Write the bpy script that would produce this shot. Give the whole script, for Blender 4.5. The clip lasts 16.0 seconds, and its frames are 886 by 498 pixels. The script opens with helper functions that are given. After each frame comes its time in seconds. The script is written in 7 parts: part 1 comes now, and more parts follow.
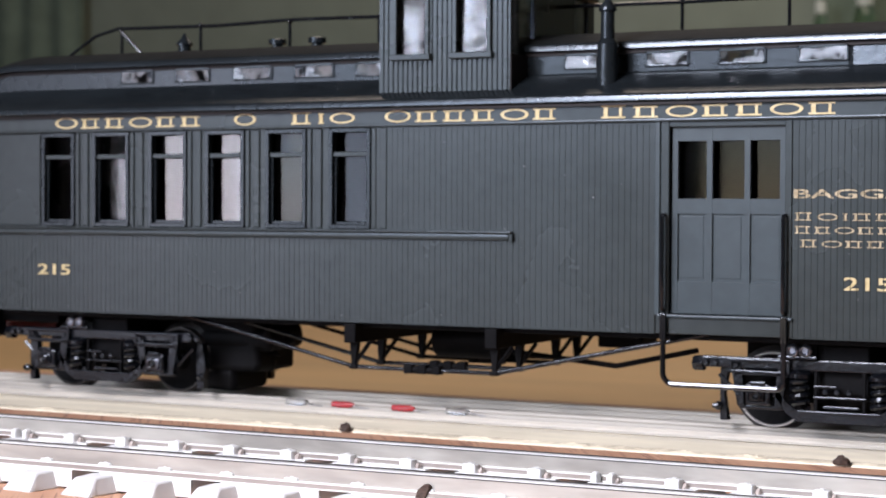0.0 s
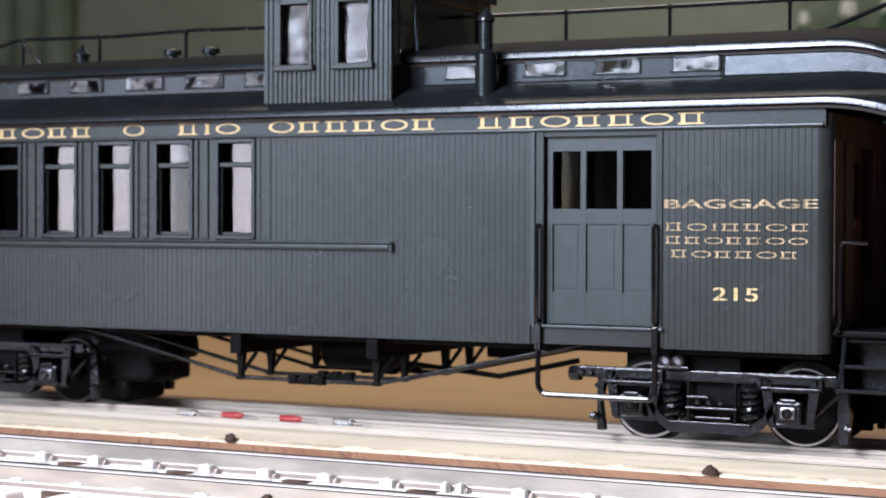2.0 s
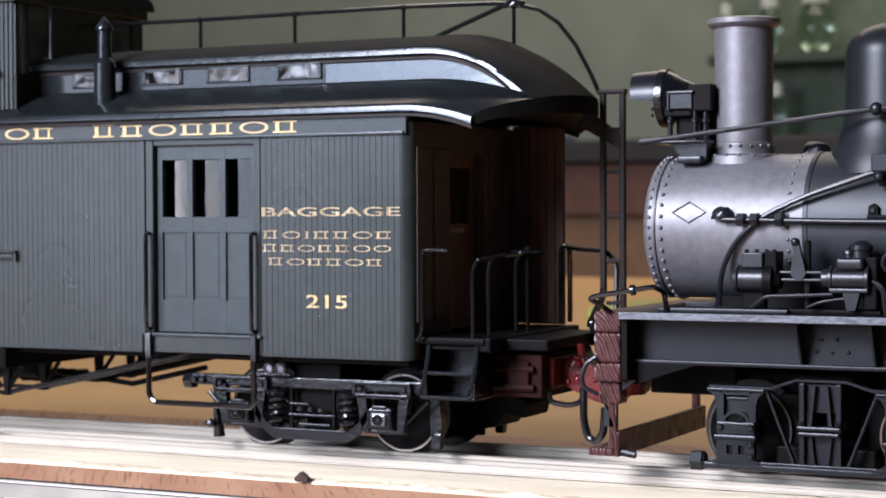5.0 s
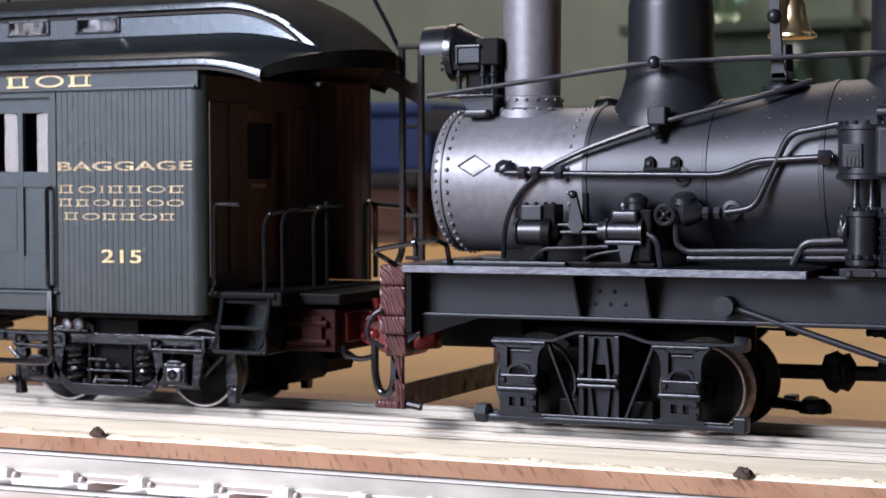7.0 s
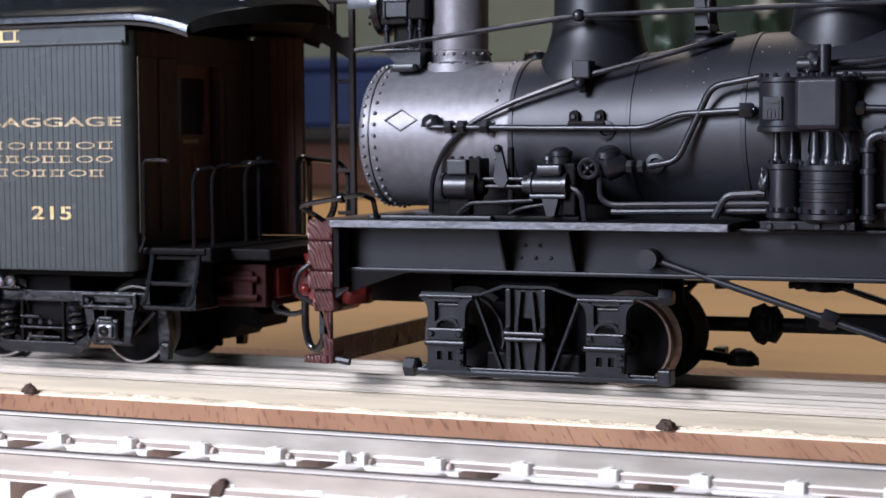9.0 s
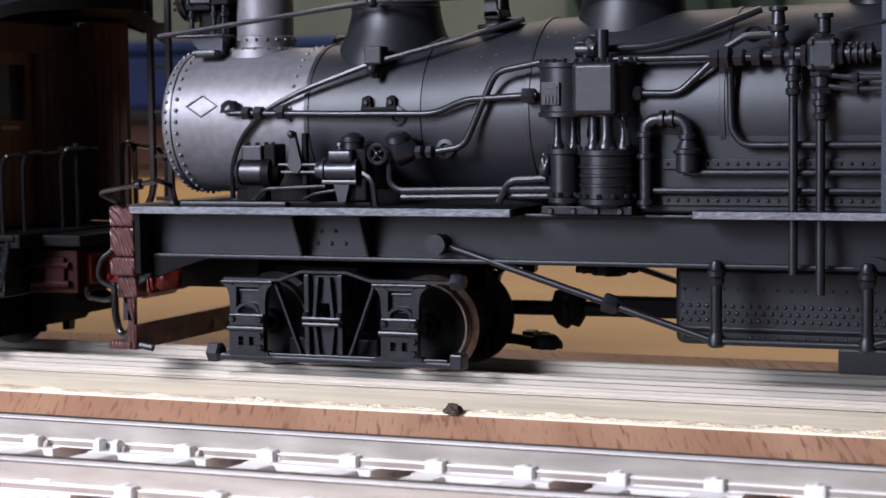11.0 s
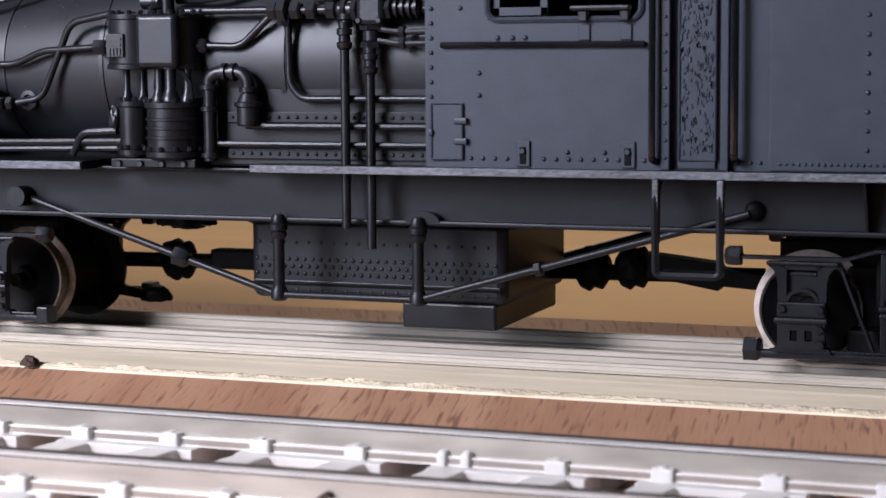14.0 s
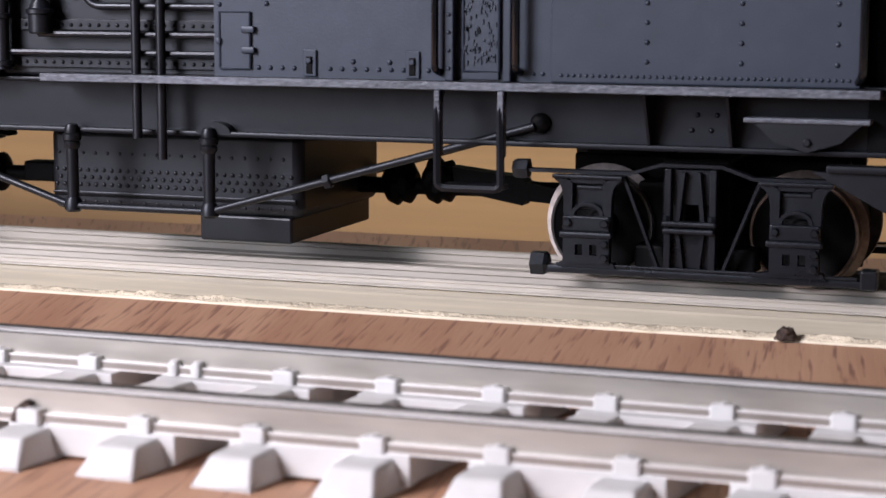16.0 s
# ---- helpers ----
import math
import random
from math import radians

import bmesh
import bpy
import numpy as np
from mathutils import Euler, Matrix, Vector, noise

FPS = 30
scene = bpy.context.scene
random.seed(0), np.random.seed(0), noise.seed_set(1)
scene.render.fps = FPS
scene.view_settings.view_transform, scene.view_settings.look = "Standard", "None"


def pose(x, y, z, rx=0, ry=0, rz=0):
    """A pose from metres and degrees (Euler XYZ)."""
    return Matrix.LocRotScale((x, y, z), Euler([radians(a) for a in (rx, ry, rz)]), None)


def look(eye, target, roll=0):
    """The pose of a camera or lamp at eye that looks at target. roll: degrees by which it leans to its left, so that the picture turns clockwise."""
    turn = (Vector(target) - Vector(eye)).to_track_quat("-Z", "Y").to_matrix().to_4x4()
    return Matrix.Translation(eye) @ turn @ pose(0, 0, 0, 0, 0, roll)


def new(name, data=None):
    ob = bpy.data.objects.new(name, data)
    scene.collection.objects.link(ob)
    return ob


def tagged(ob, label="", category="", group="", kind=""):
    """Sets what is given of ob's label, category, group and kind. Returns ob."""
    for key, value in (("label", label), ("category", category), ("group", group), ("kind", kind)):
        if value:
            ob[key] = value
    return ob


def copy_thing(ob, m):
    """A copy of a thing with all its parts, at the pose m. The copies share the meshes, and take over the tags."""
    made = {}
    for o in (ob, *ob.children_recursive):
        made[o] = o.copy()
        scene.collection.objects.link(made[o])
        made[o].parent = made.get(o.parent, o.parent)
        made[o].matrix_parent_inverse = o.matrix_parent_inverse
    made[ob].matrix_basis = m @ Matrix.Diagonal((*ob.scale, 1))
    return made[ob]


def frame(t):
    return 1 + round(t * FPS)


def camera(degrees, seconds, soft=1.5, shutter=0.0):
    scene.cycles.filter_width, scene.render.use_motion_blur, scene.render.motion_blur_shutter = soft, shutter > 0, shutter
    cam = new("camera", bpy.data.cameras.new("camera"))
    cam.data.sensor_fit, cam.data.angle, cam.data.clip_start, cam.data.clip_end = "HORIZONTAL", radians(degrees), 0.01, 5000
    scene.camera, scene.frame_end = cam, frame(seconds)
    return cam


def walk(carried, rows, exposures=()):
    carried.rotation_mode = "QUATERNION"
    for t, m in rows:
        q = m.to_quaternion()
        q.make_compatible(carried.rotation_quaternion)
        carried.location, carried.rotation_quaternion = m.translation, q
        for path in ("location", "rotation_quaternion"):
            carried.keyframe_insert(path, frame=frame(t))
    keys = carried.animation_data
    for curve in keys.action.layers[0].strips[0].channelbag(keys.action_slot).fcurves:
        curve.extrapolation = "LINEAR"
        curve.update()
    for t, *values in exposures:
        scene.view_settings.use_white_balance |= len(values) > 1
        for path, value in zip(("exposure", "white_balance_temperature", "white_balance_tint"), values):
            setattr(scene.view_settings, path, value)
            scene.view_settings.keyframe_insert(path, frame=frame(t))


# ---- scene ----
SECONDS = 16.0
cam = camera(27.0, SECONDS, 1.55)
cam.data.dof.use_dof = True
cam.data.dof.focus_distance = 0.30
cam.data.dof.aperture_fstop = 58.0
walk(cam, [
    (0, look((0.07503, -0.35842, 0.04565), (-0.06237, -0.09182, 0.03884), 0.250)),
    (0.5, look((0.08133, -0.35538, 0.04563), (-0.05501, -0.08823, 0.03933), 0.283)),
    (1, look((0.08812, -0.35233, 0.04565), (-0.04847, -0.08529, 0.04007), 0.252)),
    (1.5, look((0.09156, -0.35080, 0.04523), (-0.04506, -0.08377, 0.03996), 0.274)),
    (2, look((0.09795, -0.34694, 0.04567), (-0.03943, -0.08029, 0.04061), 0.196)),
    (2.5, look((0.11078, -0.34065, 0.04611), (-0.02543, -0.07339, 0.04214), 0.155)),
    (3, look((0.12442, -0.33389, 0.04725), (-0.01086, -0.06616, 0.04309), 0.092)),
    (3.5, look((0.13555, -0.32832, 0.04687), (0.00010, -0.06066, 0.04412), 0.150)),
    (4, look((0.14673, -0.32294, 0.04783), (0.01187, -0.05498, 0.04516), 0.075)),
    (4.2, look((0.15166, -0.32078, 0.04877), (0.01666, -0.05289, 0.04526), 0.030)),
    (6.3, look((0.17772, -0.30779, 0.04875), (0.05167, -0.03571, 0.03949), -0.304)),
    (6.5, look((0.18050, -0.30644, 0.04813), (0.05556, -0.03387, 0.03815), -0.189)),
    (7, look((0.18890, -0.30405, 0.04532), (0.06629, -0.03046, 0.03436), -0.214)),
    (7.5, look((0.19244, -0.30104, 0.04761), (0.07003, -0.02757, 0.03236), -0.243)),
    (8, look((0.19377, -0.30135, 0.04718), (0.07194, -0.02772, 0.03031), -0.187)),
    (8.2, look((0.19315, -0.30284, 0.04519), (0.07215, -0.02878, 0.02932), -0.315)),
    (10.3, look((0.21751, -0.29289, 0.04673), (0.10034, -0.01776, 0.02275), -0.646)),
    (10.5, look((0.22107, -0.29203, 0.04699), (0.10405, -0.01679, 0.02357), -0.778)),
    (11, look((0.22716, -0.28909, 0.04628), (0.11166, -0.01309, 0.02433), -0.761)),
    (11.5, look((0.23811, -0.28512, 0.04615), (0.12421, -0.00854, 0.02317), -0.663)),
    (12, look((0.24513, -0.28196, 0.04655), (0.13310, -0.00493, 0.02006), -0.619)),
    (12.5, look((0.25208, -0.27852, 0.04600), (0.14085, -0.00144, 0.01674), -0.610)),
    (13, look((0.26391, -0.27434, 0.04635), (0.15546, 0.00396, 0.01828), -0.501)),
    (13.5, look((0.27409, -0.27125, 0.04764), (0.16876, 0.00813, 0.01848), -0.574)),
    (14, look((0.28153, -0.26801, 0.04679), (0.17795, 0.01186, 0.01605), -0.373)),
    (14.5, look((0.28876, -0.26471, 0.04622), (0.18700, 0.01538, 0.01167), -0.245)),
    (15, look((0.29507, -0.26119, 0.04548), (0.19451, 0.01881, 0.00691), -0.048)),
    (15.5, look((0.30181, -0.25700, 0.04463), (0.20241, 0.02310, 0.00383), 0.048)),
    (16, look((0.30624, -0.25534, 0.04426), (0.20790, 0.02484, 0.00149), 0.156)),
], exposures=[(0, -0.28, 6350, 19), (3, -0.03, 6350, 19), (6.5, 0.09, 6300, 20), (8, -0.04, 6300, 20), (11, -0.17, 6350, 21), (16, -0.2, 6600, 23)])

MM = 0.001          # everything below is planned in millimetres: x along the track, y away, z up, rail top at 0

# ---- world and light ----
world = bpy.data.worlds.new("room_air")
scene.world = world
world.use_nodes = True
wn = world.node_tree.nodes
sky = wn.new("ShaderNodeTexSky")
sky.sky_type = "NISHITA"
sky.sun_disc = False
sky.dust_density = 0.2
sky.ozone_density = 3.0
sky.sun_elevation = radians(35)
sky.sun_rotation = radians(215)
wn["Background"].inputs["Strength"].default_value = 0.10
world.node_tree.links.new(sky.outputs[0], wn["Background"].inputs[0])


def area_lamp(name, eye, target, w, h, power, colour):
    data = bpy.data.lights.new(name, "AREA")
    data.shape, data.size, data.size_y, data.energy, data.color = "RECTANGLE", w, h, power, colour
    ob = new(name, data)
    ob.matrix_world = look(eye, target)
    return ob


# daylight in the three lights of the window behind the camera
area_lamp("window_daylight_bright", (-1.76, -2.17, 0.25), (-1.2, 0, 0.1), 0.36, 0.9, 7.0, (0.92, 0.92, 1.0))
area_lamp("window_daylight_upper", (-0.98, -2.17, 0.62), (-0.5, 0, 0.1), 0.88, 0.64, 29, (0.78, 0.88, 1.0))
area_lamp("window_daylight_lower", (-1.295, -2.17, -0.02), (-0.8, 0, 0.1), 0.53, 0.50, 2.0, (0.70, 0.84, 1.0))
# key light added in front of and above the models; no lamp is seen
key_light_ob = area_lamp("key_light", (-0.20, -0.56, 0.36), (0.05, 0.0, 0.03), 0.26, 0.18, 3.3, (0.93, 0.95, 1.0))
key_light_ob.data.spread = radians(105)
# warm fill light added for the back wall and table; no lamp is seen
area_lamp("back_fill_light", (-0.5, 1.75, 1.62), (-0.5, 1.75, 0.0), 1.8, 1.2, 24, (1.0, 0.87, 0.70))

# ---- materials ----
def material(name, colour, rough=0.5, metal=0.0, spread=0.25, scale=300.0, bump=0.0, bump_scale=900.0, spec=0.5, coat=0.0, stretch=(1, 1, 1), each=0.0, second=None, tint=None):
    """A painted or bare surface: two scales of colour change, roughness change and fine relief, in object metres."""
    m = bpy.data.materials.new(name)
    m.use_nodes = True
    n, l = m.node_tree.nodes, m.node_tree.links
    b = n["Principled BSDF"]
    geo = n.new("ShaderNodeNewGeometry")
    mapping = n.new("ShaderNodeMapping")
    mapping.inputs["Scale"].default_value = stretch
    l.new(geo.outputs["Position"], mapping.inputs["Vector"])
    coarse, fine = n.new("ShaderNodeTexNoise"), n.new("ShaderNodeTexNoise")
    coarse.inputs["Scale"].default_value, fine.inputs["Scale"].default_value = scale * 0.2, scale * 2
    coarse.inputs["Detail"].default_value, fine.inputs["Detail"].default_value = 5, 3
    for t in (coarse, fine):
        l.new(mapping.outputs[0], t.inputs["Vector"])
    add = n.new("ShaderNodeMath")
    l.new(coarse.outputs[0], add.inputs[0])
    l.new(fine.outputs[0], add.inputs[1])
    ramp = n.new("ShaderNodeValToRGB")
    half = n.new("ShaderNodeMath")
    half.operation = "MULTIPLY"
    half.inputs[1].default_value = 0.5
    l.new(add.outputs[0], half.inputs[0])
    source = half
    if each:
        info = n.new("ShaderNodeObjectInfo")
        mul = n.new("ShaderNodeMath")
        mul.operation = "MULTIPLY_ADD"
        mul.inputs[1].default_value = each
        l.new(info.outputs["Random"], mul.inputs[0])
        l.new(half.outputs[0], mul.inputs[2])
        source = mul
    l.new(source.outputs[0], ramp.inputs[0])
    lo = [c * (1 - spread) for c in colour]
    hi = list(second) if second else [min(1, c * (1 + spread)) for c in colour]
    ramp.color_ramp.elements[0].position, ramp.color_ramp.elements[1].position = 0.36, 0.64 + each * 0.6
    ramp.color_ramp.elements[0].color, ramp.color_ramp.elements[1].color = (*lo, 1), (*hi, 1)
    l.new(ramp.outputs[0], b.inputs["Base Color"])
    rr = n.new("ShaderNodeMapRange")
    rr.inputs["To Min"].default_value, rr.inputs["To Max"].default_value = max(0.02, rough - 0.1), min(1, rough + 0.1)
    l.new(coarse.outputs[0], rr.inputs["Value"])
    l.new(rr.outputs[0], b.inputs["Roughness"])
    b.inputs["Metallic"].default_value = metal
    b.inputs["Specular IOR Level"].default_value = spec
    b.inputs["Coat Weight"].default_value = coat
    if tint:
        b.inputs["Specular Tint"].default_value = (*tint, 1)
    b.inputs["Coat Roughness"].default_value = 0.15
    if bump:
        t, bp = n.new("ShaderNodeTexNoise"), n.new("ShaderNodeBump")
        t.inputs["Scale"].default_value, t.inputs["Detail"].default_value = bump_scale, 4
        l.new(mapping.outputs[0], t.inputs["Vector"])
        bp.inputs["Strength"].default_value, bp.inputs["Distance"].default_value = bump, 0.0004
        l.new(t.outputs[0], bp.inputs["Height"])
        l.new(bp.outputs[0], b.inputs["Normal"])
    return m


def streaked_wood(name, light, dark, pore, along=1.0, rough=0.6):
    """Open-pored wood: long soft bands along y and short dark pores."""
    m = bpy.data.materials.new(name)
    m.use_nodes = True
    n, l = m.node_tree.nodes, m.node_tree.links
    b = n["Principled BSDF"]
    geo = n.new("ShaderNodeNewGeometry")
    m1, m2 = n.new("ShaderNodeMapping"), n.new("ShaderNodeMapping")
    m1.inputs["Scale"].default_value = (60, 8 * along, 60)
    m2.inputs["Scale"].default_value = (1150, 62 * along, 450)
    t1, t2 = n.new("ShaderNodeTexNoise"), n.new("ShaderNodeTexNoise")
    t1.inputs["Scale"].default_value, t1.inputs["Detail"].default_value = 1.0, 6
    t2.inputs["Scale"].default_value, t2.inputs["Detail"].default_value = 1.0, 2
    # the grain runs askew to the tracks and bends a little along the board
    parts, bend, skew, turn = n.new("ShaderNodeSeparateXYZ"), n.new("ShaderNodeMapRange"), n.new("ShaderNodeMath"), n.new("ShaderNodeCombineXYZ")
    l.new(geo.outputs["Position"], parts.inputs[0])
    for key, value in (("From Min", 0.0), ("From Max", 0.24), ("To Min", 0.70), ("To Max", 0.14)):
        bend.inputs[key].default_value = value
    l.new(parts.outputs["X"], bend.inputs["Value"])
    skew.operation = "MULTIPLY_ADD"
    l.new(parts.outputs["Y"], skew.inputs[0])
    l.new(bend.outputs[0], skew.inputs[1])
    l.new(parts.outputs["X"], skew.inputs[2])
    l.new(skew.outputs[0], turn.inputs["X"])
    l.new(parts.outputs["Y"], turn.inputs["Y"])
    l.new(parts.outputs["Z"], turn.inputs["Z"])
    for mp, t in ((m1, t1), (m2, t2)):
        l.new(turn.outputs[0], mp.inputs["Vector"])
        l.new(mp.outputs[0], t.inputs["Vector"])
    r1, r2 = n.new("ShaderNodeValToRGB"), n.new("ShaderNodeValToRGB")
    r1.color_ramp.elements[0].position, r1.color_ramp.elements[1].position = 0.35, 0.68
    r1.color_ramp.elements[0].color, r1.color_ramp.elements[1].color = (*dark, 1), (*light, 1)
    r2.color_ramp.elements[0].position, r2.color_ramp.elements[1].position = 0.56, 0.68
    r2.color_ramp.elements[0].color, r2.color_ramp.elements[1].color = (0, 0, 0, 1), (1, 1, 1, 1)
    l.new(t1.outputs[0], r1.inputs[0])
    l.new(t2.outputs[0], r2.inputs[0])
    mix = n.new("ShaderNodeMix")
    mix.data_type = "RGBA"
    l.new(r2.outputs[0], mix.inputs["Factor"])
    l.new(r1.outputs[0], mix.inputs["A"])
    mix.inputs["B"].default_value = (*pore, 1)
    l.new(mix.outputs["Result"], b.inputs["Base Color"])
    b.inputs["Roughness"].default_value = rough
    bp = n.new("ShaderNodeBump")
    bp.invert = True
    bp.inputs["Strength"].default_value, bp.inputs["Distance"].default_value = 0.25, 0.0003
    l.new(t2.outputs[0], bp.inputs["Height"])
    l.new(bp.outputs[0], b.inputs["Normal"])
    return m


def clear_glass(name, tint, rough=0.02, wavy=0.0, wave_scale=400.0):
    m = bpy.data.materials.new(name)
    m.use_nodes = True
    n, l = m.node_tree.nodes, m.node_tree.links
    b = n["Principled BSDF"]
    b.inputs["Base Color"].default_value = (*tint, 1)
    b.inputs["Roughness"].default_value = rough
    b.inputs["IOR"].default_value = 1.5
    b.inputs["Transmission Weight"].default_value = 1.0
    if wavy:
        geo, t, bp = n.new("ShaderNodeNewGeometry"), n.new("ShaderNodeTexNoise"), n.new("ShaderNodeBump")
        t.inputs["Scale"].default_value, t.inputs["Detail"].default_value = wave_scale, 1.5
        l.new(geo.outputs["Position"], t.inputs["Vector"])
        bp.inputs["Strength"].default_value, bp.inputs["Distance"].default_value = wavy, 0.002
        l.new(t.outputs[0], bp.inputs["Height"])
        l.new(bp.outputs[0], b.inputs["Normal"])
    return m


COOL = (0.94, 1.0, 1.06)
CAR_PAINT = material("car_paint_dark_green", (0.0210, 0.0252, 0.0240), 0.26, spec=0.34, spread=0.16, scale=160, bump=0.04, bump_scale=1500, each=0.03, tint=(0.88, 1.0, 1.10))
CAR_GLOSS = material("roof_paint_gloss_black", (0.009, 0.0115, 0.013), 0.21, spread=0.2, scale=120, bump=0.10, bump_scale=500, spec=0.38, tint=(0.88, 1.0, 1.10))
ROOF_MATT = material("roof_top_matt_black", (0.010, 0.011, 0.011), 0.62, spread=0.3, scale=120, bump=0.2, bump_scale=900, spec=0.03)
DUST = material("pale_dust", (0.34, 0.34, 0.33), 0.9, spread=0.3, scale=900)
CAR_DOOR = material("door_paint_grey_green", (0.026, 0.036, 0.039), 0.36, spec=0.34, spread=0.15, scale=200, bump=0.06, tint=COOL)
CAR_DARK = material("end_paint_black", (0.0125, 0.0102, 0.0100), 0.5, spread=0.25, scale=200, spec=0.10)
# loco black darkened further: shade under the running boards put into colour
FRAME_BLACK = material("frame_shaded_black", (0.0058, 0.0067, 0.0092), 0.40, spread=0.25, scale=200, bump=0.03, bump_scale=2200, spec=0.24, tint=COOL)
END_BROWN = material("end_wall_dark_brown", (0.046, 0.034, 0.030), 0.5, spread=0.3, scale=200, spec=0.2, stretch=(1, 1, 0.2))
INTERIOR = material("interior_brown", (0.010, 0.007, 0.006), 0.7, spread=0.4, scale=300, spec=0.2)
DOOR_WOOD = material("end_door_varnish", (0.085, 0.045, 0.030), 0.4, spread=0.4, scale=200, stretch=(1, 1, 0.2))
UNDER = material("underframe_black", (0.0028, 0.0028, 0.0032), 0.52, spread=0.3, scale=500, bump=0.1, bump_scale=2000, spec=0.07)
TRUCK = material("truck_satin_black", (0.0040, 0.0046, 0.0062), 0.21, spread=0.3, scale=500, bump=0.30, bump_scale=1100, spec=0.42, tint=COOL)
LOCO_TRUCK = material("geared_truck_black", (0.0072, 0.0084, 0.0112), 0.31, spread=0.25, scale=400, bump=0.08, bump_scale=2200, spec=0.30, tint=COOL)
STEP_BLACK = material("step_gloss_black", (0.0045, 0.0050, 0.0062), 0.26, spread=0.3, scale=300, bump=0.2, bump_scale=900, spec=0.2, tint=COOL)
BLACK_WIRE = material("wire_gloss_black", (0.006, 0.0065, 0.0075), 0.11, spec=0.6, spread=0.2, scale=400, tint=COOL)
STEEL = material("wheel_tread_steel", (0.36, 0.35, 0.34), 0.30, 0.6, 0.25, 600, bump=0.05)
TREAD_WORN = material("worn_brown_tread", (0.15, 0.112, 0.09), 0.34, 0.6, 0.4, 500)
GOLD = material("lettering_gold", (0.48, 0.36, 0.14), 0.45, spread=0.2, scale=700, second=(0.58, 0.47, 0.25))
GOLD_WORN = material("lettering_gold_worn", (0.32, 0.23, 0.10), 0.5, spread=0.45, scale=900, second=(0.50, 0.40, 0.24))
RED_WOOD = material("buffer_red_brown", (0.058, 0.021, 0.021), 0.40, spread=0.3, scale=300, bump=1.0, bump_scale=420, stretch=(1, 0.35, 2.2))
COUPLER_RED = material("coupler_bright_red", (0.095, 0.007, 0.007), 0.28, spread=0.3, scale=400, bump=0.15, bump_scale=900, spec=0.45)
wave, relief = RED_WOOD.node_tree.nodes.new("ShaderNodeTexWave"), RED_WOOD.node_tree.nodes.new("ShaderNodeBump")
place = RED_WOOD.node_tree.nodes.new("ShaderNodeNewGeometry")
# end grain of the beam stands out in curved ridges
wave.wave_type, wave.rings_direction = "RINGS", "Y"
wave.inputs["Scale"].default_value, wave.inputs["Distortion"].default_value, wave.inputs["Detail Scale"].default_value = 230.0, 5.0, 0.8
relief.inputs["Strength"].default_value, relief.inputs["Distance"].default_value = 0.8, 0.0004
RED_WOOD.node_tree.links.new(place.outputs["Position"], wave.inputs["Vector"])
RED_WOOD.node_tree.links.new(wave.outputs["Fac"], relief.inputs["Height"])
RED_WOOD.node_tree.links.new(relief.outputs[0], RED_WOOD.node_tree.nodes["Principled BSDF"].inputs["Normal"])
# dim red: the platform's shade put into the draft sill's colour
RED_DIM = material("draft_sill_shaded_red", (0.015, 0.0032, 0.0030), 0.6, spread=0.35, scale=400, spec=0.08)
RED_GEAR = material("draft_gear_red", (0.060, 0.006, 0.005), 0.34, spread=0.3, scale=400, spec=0.3)
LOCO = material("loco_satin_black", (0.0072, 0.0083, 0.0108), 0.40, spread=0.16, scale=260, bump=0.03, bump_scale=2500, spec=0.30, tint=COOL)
BOILER = material("boiler_satin_black", (0.0105, 0.0122, 0.0160), 0.47, spread=0.16, scale=260, bump=0.03, bump_scale=2500, spec=0.46, tint=COOL)
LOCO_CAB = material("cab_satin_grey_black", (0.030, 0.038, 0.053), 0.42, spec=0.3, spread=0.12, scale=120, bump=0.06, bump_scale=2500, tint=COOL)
GRAPHITE = material("smokebox_graphite", (0.135, 0.140, 0.155), 0.46, 0.4, 0.16, 300, bump=0.10, bump_scale=3000)
PIPE = material("pipe_satin_black", (0.0078, 0.0090, 0.0120), 0.33, spread=0.2, scale=600, bump=0.05, spec=0.45, tint=COOL)
EDGE_WORN = material("running_board_worn", (0.080, 0.088, 0.105), 0.5, spread=0.55, scale=900, bump=0.6, bump_scale=1500, stretch=(0.5, 1, 1), tint=COOL)
BRASS = material("bell_brass", (0.72, 0.58, 0.33), 0.30, 1.0, 0.15, 400)
JEWEL = material("polished_steel", (0.22, 0.235, 0.27), 0.40, 1.0, 0.15, 900)
NICKEL = material("rail_nickel_silver", (0.385, 0.365, 0.325), 0.36, 0.4, 0.30, 150, bump=0.06, bump_scale=1500, stretch=(0.2, 1, 1))
# pale top and edge tones: light on the rail put into colour
RAIL_TOP = material("rail_top_lit", (0.72, 0.71, 0.69), 0.34, 0.15, 0.12, 150, stretch=(0.3, 1, 1))
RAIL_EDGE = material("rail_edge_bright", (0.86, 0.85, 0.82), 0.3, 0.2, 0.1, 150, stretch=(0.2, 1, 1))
# dark tone for the shade along the rail's edges
RAIL_SHADE = material("rail_edge_shade", (0.035, 0.032, 0.03), 0.6, 0.0, 0.4, 300)
# brown tone that stands for the shade beside each clip
CLIP_SHADE = material("clip_shade_brown", (0.40, 0.34, 0.30), 0.5, spread=0.35, scale=900, bump=0.4)
RAIL_FOOT = material("rail_foot_tarnished", (0.30, 0.265, 0.235), 0.45, 0.3, 0.2, 150, stretch=(0.2, 1, 1))
RAIL_OLD = material("rail_dull", (0.46, 0.43, 0.375), 0.42, 0.25, 0.08, 200, stretch=(0.2, 1, 1))
WHITE_TIE = material("tie_white_plastic", (0.63, 0.63, 0.615), 0.45, spread=0.05, scale=200, bump=0.08, bump_scale=800)
